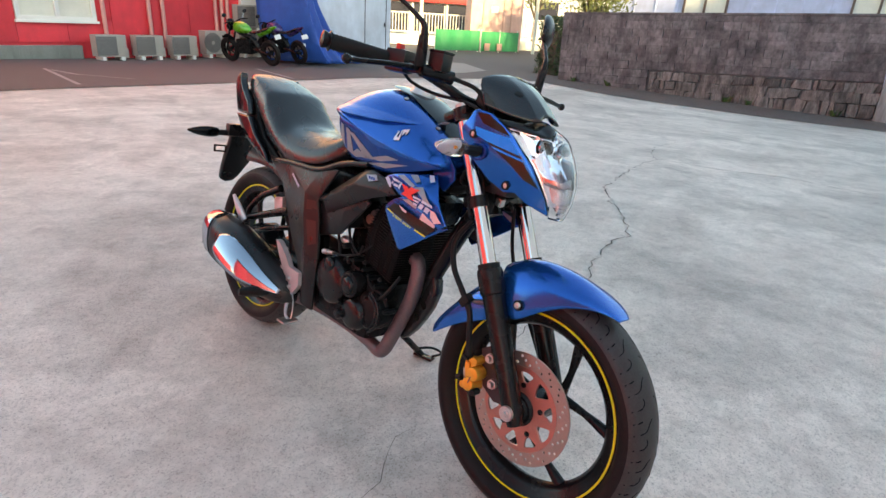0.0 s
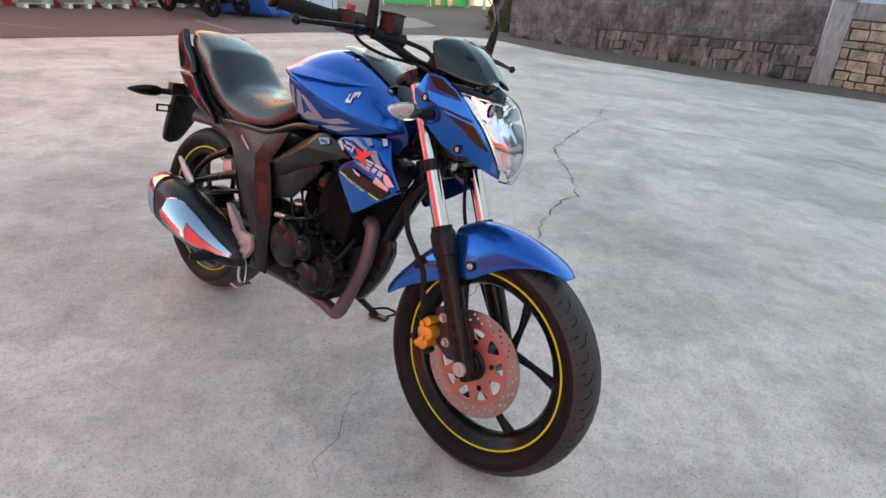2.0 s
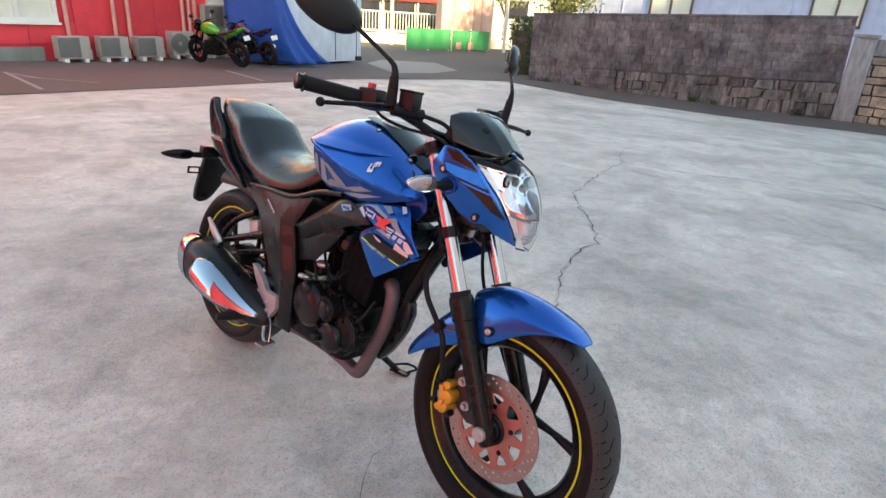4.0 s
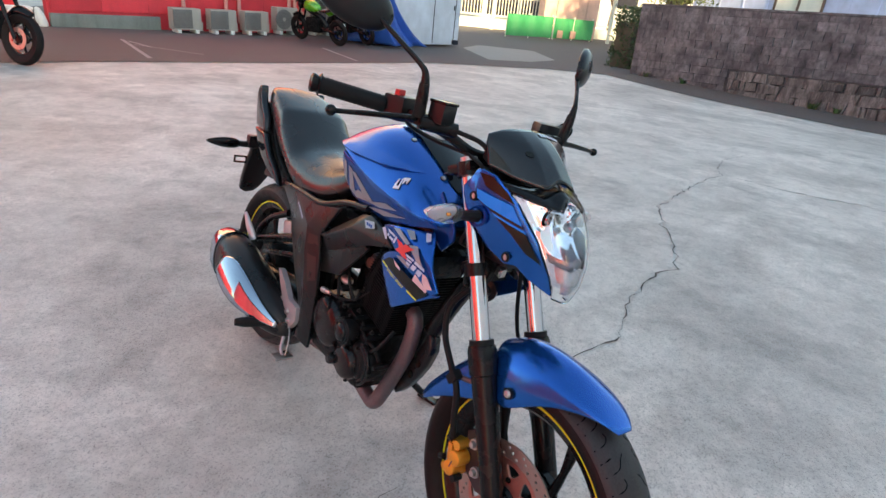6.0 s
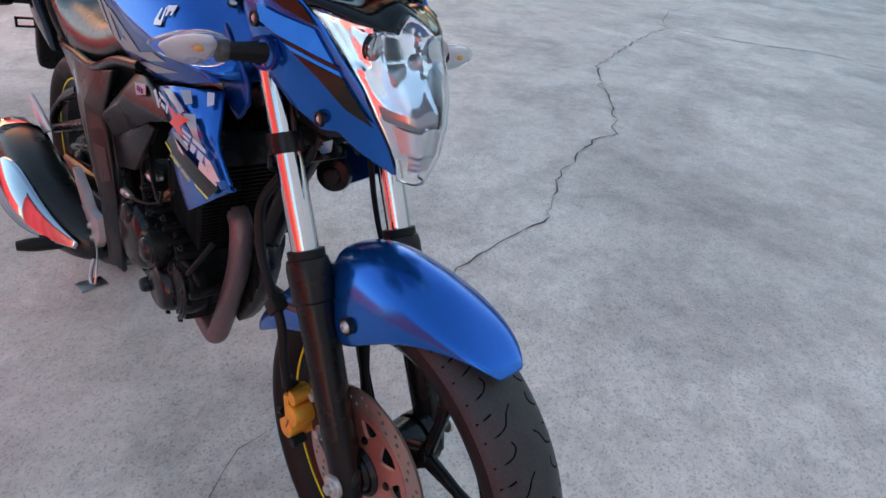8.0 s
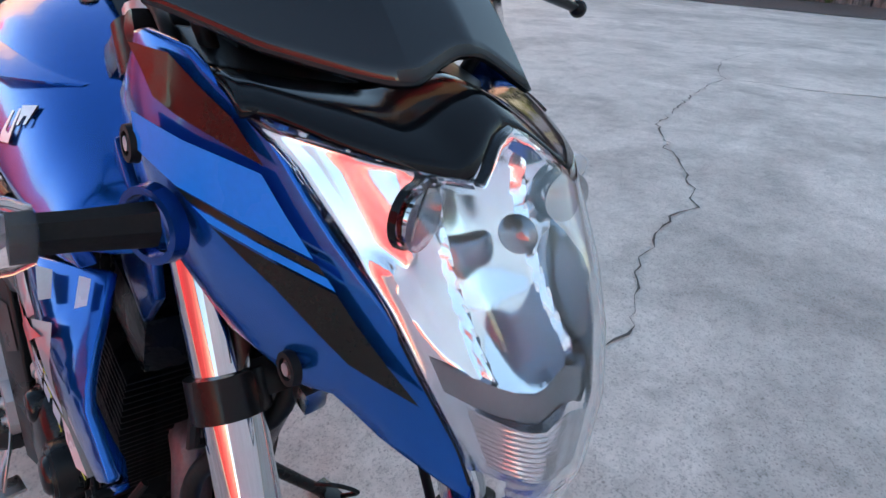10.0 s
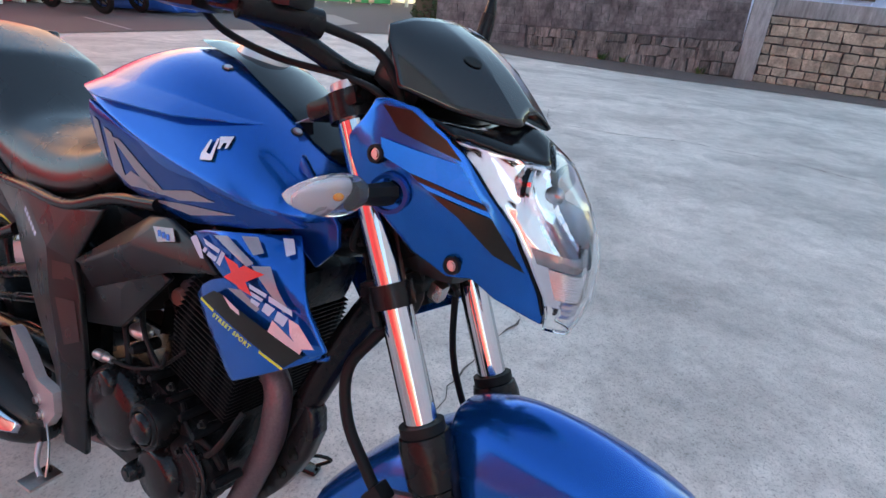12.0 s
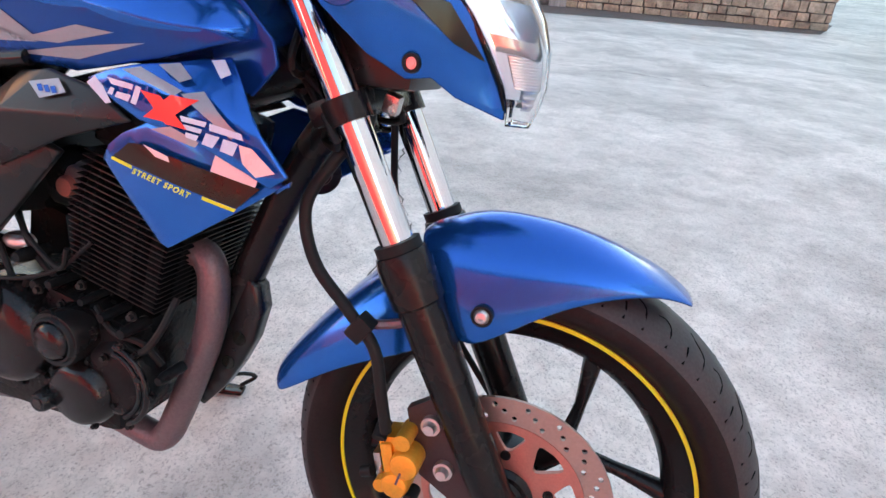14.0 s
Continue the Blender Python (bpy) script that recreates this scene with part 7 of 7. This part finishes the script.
part("connector", box((0.018, 0.016, 0.022), (-0.190, -0.050, 0.752), 0.004, (10, 15, 0)), STEEL, bike)
spring = bmesh.new()
axis_a, axis_b = Vector((-0.98, 0.0, 0.62)), Vector((-1.03, 0.0, 0.40))
ex = (axis_b - axis_a).normalized()
sx = ex.orthogonal().normalized()
sy = ex.cross(sx)
tube([axis_a.lerp(axis_b, i / 96) + 0.032 * (math.cos(i * 0.5) * sx + math.sin(i * 0.5) * sy) for i in range(97)], 0.0055, 8, 1, spring)
shock = part("shock_absorber", rod(axis_a, axis_b, 0.018), BLACK_METAL, bike, "rear shock absorber with a coil spring")
part("coil_spring", spring, SILVER, shock)
part("brake_rod", rod((-0.86, -0.11, 0.27), (-1.26, -0.10, 0.245), 0.006), STEEL, bike)
part("torque_arm", tube([(-1.25, -0.085, 0.36), (-1.15, -0.105, 0.40), (-0.97, -0.11, 0.46)], 0.009, 10, 4), BLACK_METAL, bike)
part("passenger_peg_hanger", tube([(-0.99, -0.11, 0.512), (-1.10, -0.115, 0.472), (-1.225, -0.13, 0.424)], [0.016, 0.013, 0.013], 10, 4), BLACK_METAL, bike)
part("passenger_peg_stay", tube([(-1.06, -0.11, 0.570), (-1.16, -0.118, 0.520), (-1.215, -0.13, 0.462), (-1.225, -0.13, 0.424)], [0.013, 0.011, 0.010, 0.010], 10, 4), BLACK_METAL, bike)
part("passenger_peg", tube([(-1.222, -0.145, 0.415), (-1.250, -0.155, 0.455), (-1.285, -0.160, 0.492)], [0.014, 0.013, 0.006], 10, 3, None, 0.6), ALLOY, bike, "folded passenger footrest")
part("fluid_reservoir", box((0.055, 0.040, 0.048), (-1.095, -0.075, 0.508), 0.010, (0, -12, 0)), ALLOY, bike, "pale plastic box behind the frame cover")
heel = plate([(-0.962, 0.424), (-0.944, 0.424), (-0.900, 0.395), (-0.868, 0.362), (-0.812, 0.360), (-0.806, 0.322), (-0.838, 0.280), (-0.900, 0.258), (-0.918, 0.266), (-0.912, 0.288), (-0.882, 0.318), (-0.904, 0.346), (-0.938, 0.386)], -0.165, -0.148, [ring_points(0.009, 10, 0, -0.915, 0.342)])
hp = part("footrest_hanger", heel, ALLOY, bike, "bright cast aluminium rider footrest hanger")
for x, z in ((-0.852, 0.300), (-0.870, 0.272), (-0.862, 0.325)):
    part("hanger_bolt", bolt((x, -0.165, z), 0.010, 0.007), SILVER, hp)
part("footrest", tube([(-0.885, -0.165, 0.275), (-0.900, -0.20, 0.272), (-0.918, -0.265, 0.270), (-0.926, -0.295, 0.269)], [0.011, 0.019, 0.021, 0.014], 12, 3, None, 0.75), RUBBER, hp, "ribbed rubber footrest")
part("brake_pedal", tube([(-0.862, -0.156, 0.268), (-0.845, -0.172, 0.240), (-0.825, -0.184, 0.222), (-0.800, -0.190, 0.214)], [0.006, 0.005, 0.0045, 0.0045], 10, 4), ALLOY, bike)
part("pedal_return", tube([(-0.850, -0.160, 0.300), (-0.815, -0.170, 0.272), (-0.795, -0.180, 0.245), (-0.790, -0.186, 0.218)], 0.0022, 8, 4), STEEL, bike)
part("pedal_tread", box((0.034, 0.058, 0.007), (-0.800, -0.19, 0.212), 0.003, (0, 6, 10)), STEEL, bike, "drilled brake pedal tread")
part("side_stand", tube([(-0.70, 0.12, 0.23), (-0.68, 0.20, 0.15), (-0.655, 0.290, 0.066)], [0.013, 0.012, 0.011], 12, 4), BLACK_METAL, bike, "black side stand resting on the concrete")
part("stand_foot", box((0.075, 0.045, 0.010), (-0.65, 0.305, 0.0575), 0.004, (-10, 0, 15)), BLACK_METAL, bike)
part("stand_tang", tube([(-0.665, 0.265, 0.09), (-0.62, 0.300, 0.105), (-0.600, 0.335, 0.085), (-0.625, 0.315, 0.066)], 0.0045, 8, 4), BLACK_METAL, bike)
part("chain_case", box((0.55, 0.02, 0.05), (-1.08, 0.11, 0.385), 0.01, (0, 3, 0)), BLACK_MATT, bike)

# ---- the other motorcycles by the red wall ----


def far_bike(m, paint, label, screen=True, seat_h=0.80):
    """A parked street motorcycle seen from afar: x ahead, z up, between the wheels."""
    t = thing("parked_motorcycle", label, "motorcycle", m, "motorcycles parked by the buildings")
    for x in (-0.68, 0.70):
        w = part("wheel", lathe([(0.19, -0.03), (0.23, -0.045), (0.27, -0.05), (0.305, -0.02), (0.31, 0), (0.305, 0.02), (0.27, 0.05), (0.23, 0.045), (0.19, 0.03)], 40), TYRE, t, at=(x, 0, 0.31))
        part("rim", lathe([(0.17, -0.02), (0.215, -0.03), (0.215, 0.03), (0.17, 0.02)], 40), BLACK_METAL, w)
        bm = rod((0, -0.06, 0), (0, 0.06, 0), 0.05)
        for a in range(5):
            rod((0, 0, 0), (0.18 * math.cos(a * 1.257), 0, 0.18 * math.sin(a * 1.257)), 0.014, 8, bm)
        part("hub", bm, BLACK_METAL, w)
        part("disc", lathe([(0.08, -0.065), (0.13, -0.065), (0.13, -0.06), (0.08, -0.06)], 32), STEEL, w)
    for y in (-0.1, 0.1):
        part("fork_leg", rod((0.70, y, 0.31), (0.42, y, 0.92), 0.024), BLACK_METAL, t)
    part("mudguard", tube([(0.50, 0, 0.56), (0.66, 0, 0.645), (0.86, 0, 0.60)], [0.05, 0.065, 0.04], 12, 5, None, 0.6), BLACK_GLOSS, t)
    part("engine", box((0.46, 0.30, 0.36), (0.06, 0, 0.44), 0.06), ENGINE_BLACK, t)
    part("frame", tube([(0.42, 0, 0.86), (0.20, 0, 0.74), (-0.15, 0, 0.62), (-0.30, 0, 0.42)], 0.06, 12, 4), BLACK_METAL, t)
    part("swing_arm", tube([(-0.22, 0.10, 0.40), (-0.68, 0.11, 0.31)], 0.03, 10, 1), BLACK_METAL, t)
    subsurf(part("fuel_tank", loft([[(x, y * w, z0 + (h if k in (3, 4, 5) else h * 0.45 if k in (2, 6) else 0)) for k, y in enumerate((0, -0.8, -1, -0.7, 0, 0.7, 1, 0.8))] for x, w, z0, h in ((0.40, 0.08, 0.82, 0.10), (0.28, 0.16, 0.76, 0.26), (0.10, 0.17, 0.74, 0.28), (-0.06, 0.12, 0.75, 0.18), (-0.14, 0.06, 0.77, 0.08))]), paint, t), 2)
    subsurf(part("seat", loft([[(x, y * w, z + (0.07 if k in (2, 3, 4) else 0)) for k, y in enumerate((0, -1, -0.9, 0, 0.9, 1))] for x, w, z in ((-0.10, 0.10, seat_h - 0.05), (-0.35, 0.14, seat_h - 0.06), (-0.55, 0.12, seat_h), (-0.85, 0.07, seat_h + 0.10))]), SEAT_VINYL, t), 2)
    part("tail", tube([(-0.40, 0, 0.74), (-0.70, 0, 0.84), (-0.98, 0, 0.95)], [0.09, 0.08, 0.03], 12, 4, None, 0.6), paint, t)
    part("side_panel", tube([(0.45, -0.15, 0.72), (0.22, -0.19, 0.62), (0.0, -0.17, 0.60)], [0.06, 0.10, 0.05], 12, 4, None, 0.35), paint, t)
    part("headlamp", ellipsoid((0.52, 0, 0.88), (0.09, 0.11, 0.10)), BLACK_GLOSS, t)
    if screen:
        part("cowl", ellipsoid((0.50, 0, 0.98), (0.08, 0.10, 0.09)), BLACK_GLOSS, t)
    part("handlebar", tube([(0.28, -0.38, 1.02), (0.34, -0.2, 1.03), (0.38, 0, 0.98), (0.34, 0.2, 1.03), (0.28, 0.38, 1.02)], 0.016, 10, 4), BLACK_METAL, t)
    for y in (-0.3, 0.3):
        part("mirror", ellipsoid((0.30, y * 1.15, 1.20), (0.02, 0.07, 0.045)), BLACK_MATT, t)
        part("mirror_stem", rod((0.34, y * 0.8, 1.03), (0.31, y * 1.1, 1.18), 0.007), CHROME, t)
    part("muffler", tube([(-0.12, -0.15, 0.30), (-0.40, -0.18, 0.36), (-0.72, -0.19, 0.46)], [0.03, 0.06, 0.05], 14, 4), STEEL, t)
    part("exhaust_pipe", tube([(0.28, -0.06, 0.62), (0.36, -0.08, 0.40), (0.20, -0.10, 0.22), (-0.12, -0.15, 0.30)], 0.024, 12, 4), PIPE_BROWN, t)
    part("number_plate", box((0.015, 0.20, 0.11), (-1.00, 0, 0.72), 0.004, (0, 20, 0)), WHITE_TRIM, t, "white plate with plain bars")
    part("plate_hanger", rod((-0.86, 0, 0.86), (-0.99, 0, 0.70), 0.02), BLACK_MATT, t)
    return t


GREEN_PAINT = mat("bright_green_paint", (0.09, 0.38, 0.012), 0.3, 0.1, 0.08, 8, 0.0, 100, coat=1.0)
PURPLE_PAINT = mat("dark_purple_paint", (0.05, 0.02, 0.12), 0.3, 0.1, 0.08, 8, 0.0, 100, coat=1.0)
far_bike(pose(-4.93, 14.77, LOW, -10, 0, 154) @ Matrix.Diagonal((0.95, 0.95, 0.95, 1)), GREEN_PAINT, "bright green and black sport motorcycle on its side stand")
far_bike(pose(-4.45, 15.75, LOW, -10, 0, 146) @ Matrix.Diagonal((0.95, 0.95, 0.95, 1)), PURPLE_PAINT, "dark purple motorcycle behind the green one", False)
far_bike(pose(-6.62, 7.07, ground_z(-6.2, 7.1), -9, 0, -7), DARK_PAINT, "dark motorcycle parked at the edge of the asphalt", False)

# ---- wall pieces last ----
pieces(block_wall, "block", 0.0, BW_LEN, 0.42, 1.76, 0.40, 0.20, BLOCK, True, 3, gap=0.006, jitter=0.0, uneven=0.010)
pieces(block_wall, "block", 0.0, 2.55, -0.18, 0.42, 0.40, 0.20, BLOCK, True, 4, gap=0.008, jitter=0.05, uneven=0.02)
pieces(block_wall, "stone", 2.60, BW_LEN, -0.38, 0.42, 0.26, 0.24, ROUGH_STONE, True, 5, depth=0.10, gap=0.010, jitter=0.45, uneven=0.14)
pieces(stone_wall, "stone", 0.0, 6.0, 0.0, 1.43, 0.30, 0.21, TAN_STONE, True, 6, depth=0.10, gap=0.03, jitter=0.22, uneven=0.08)
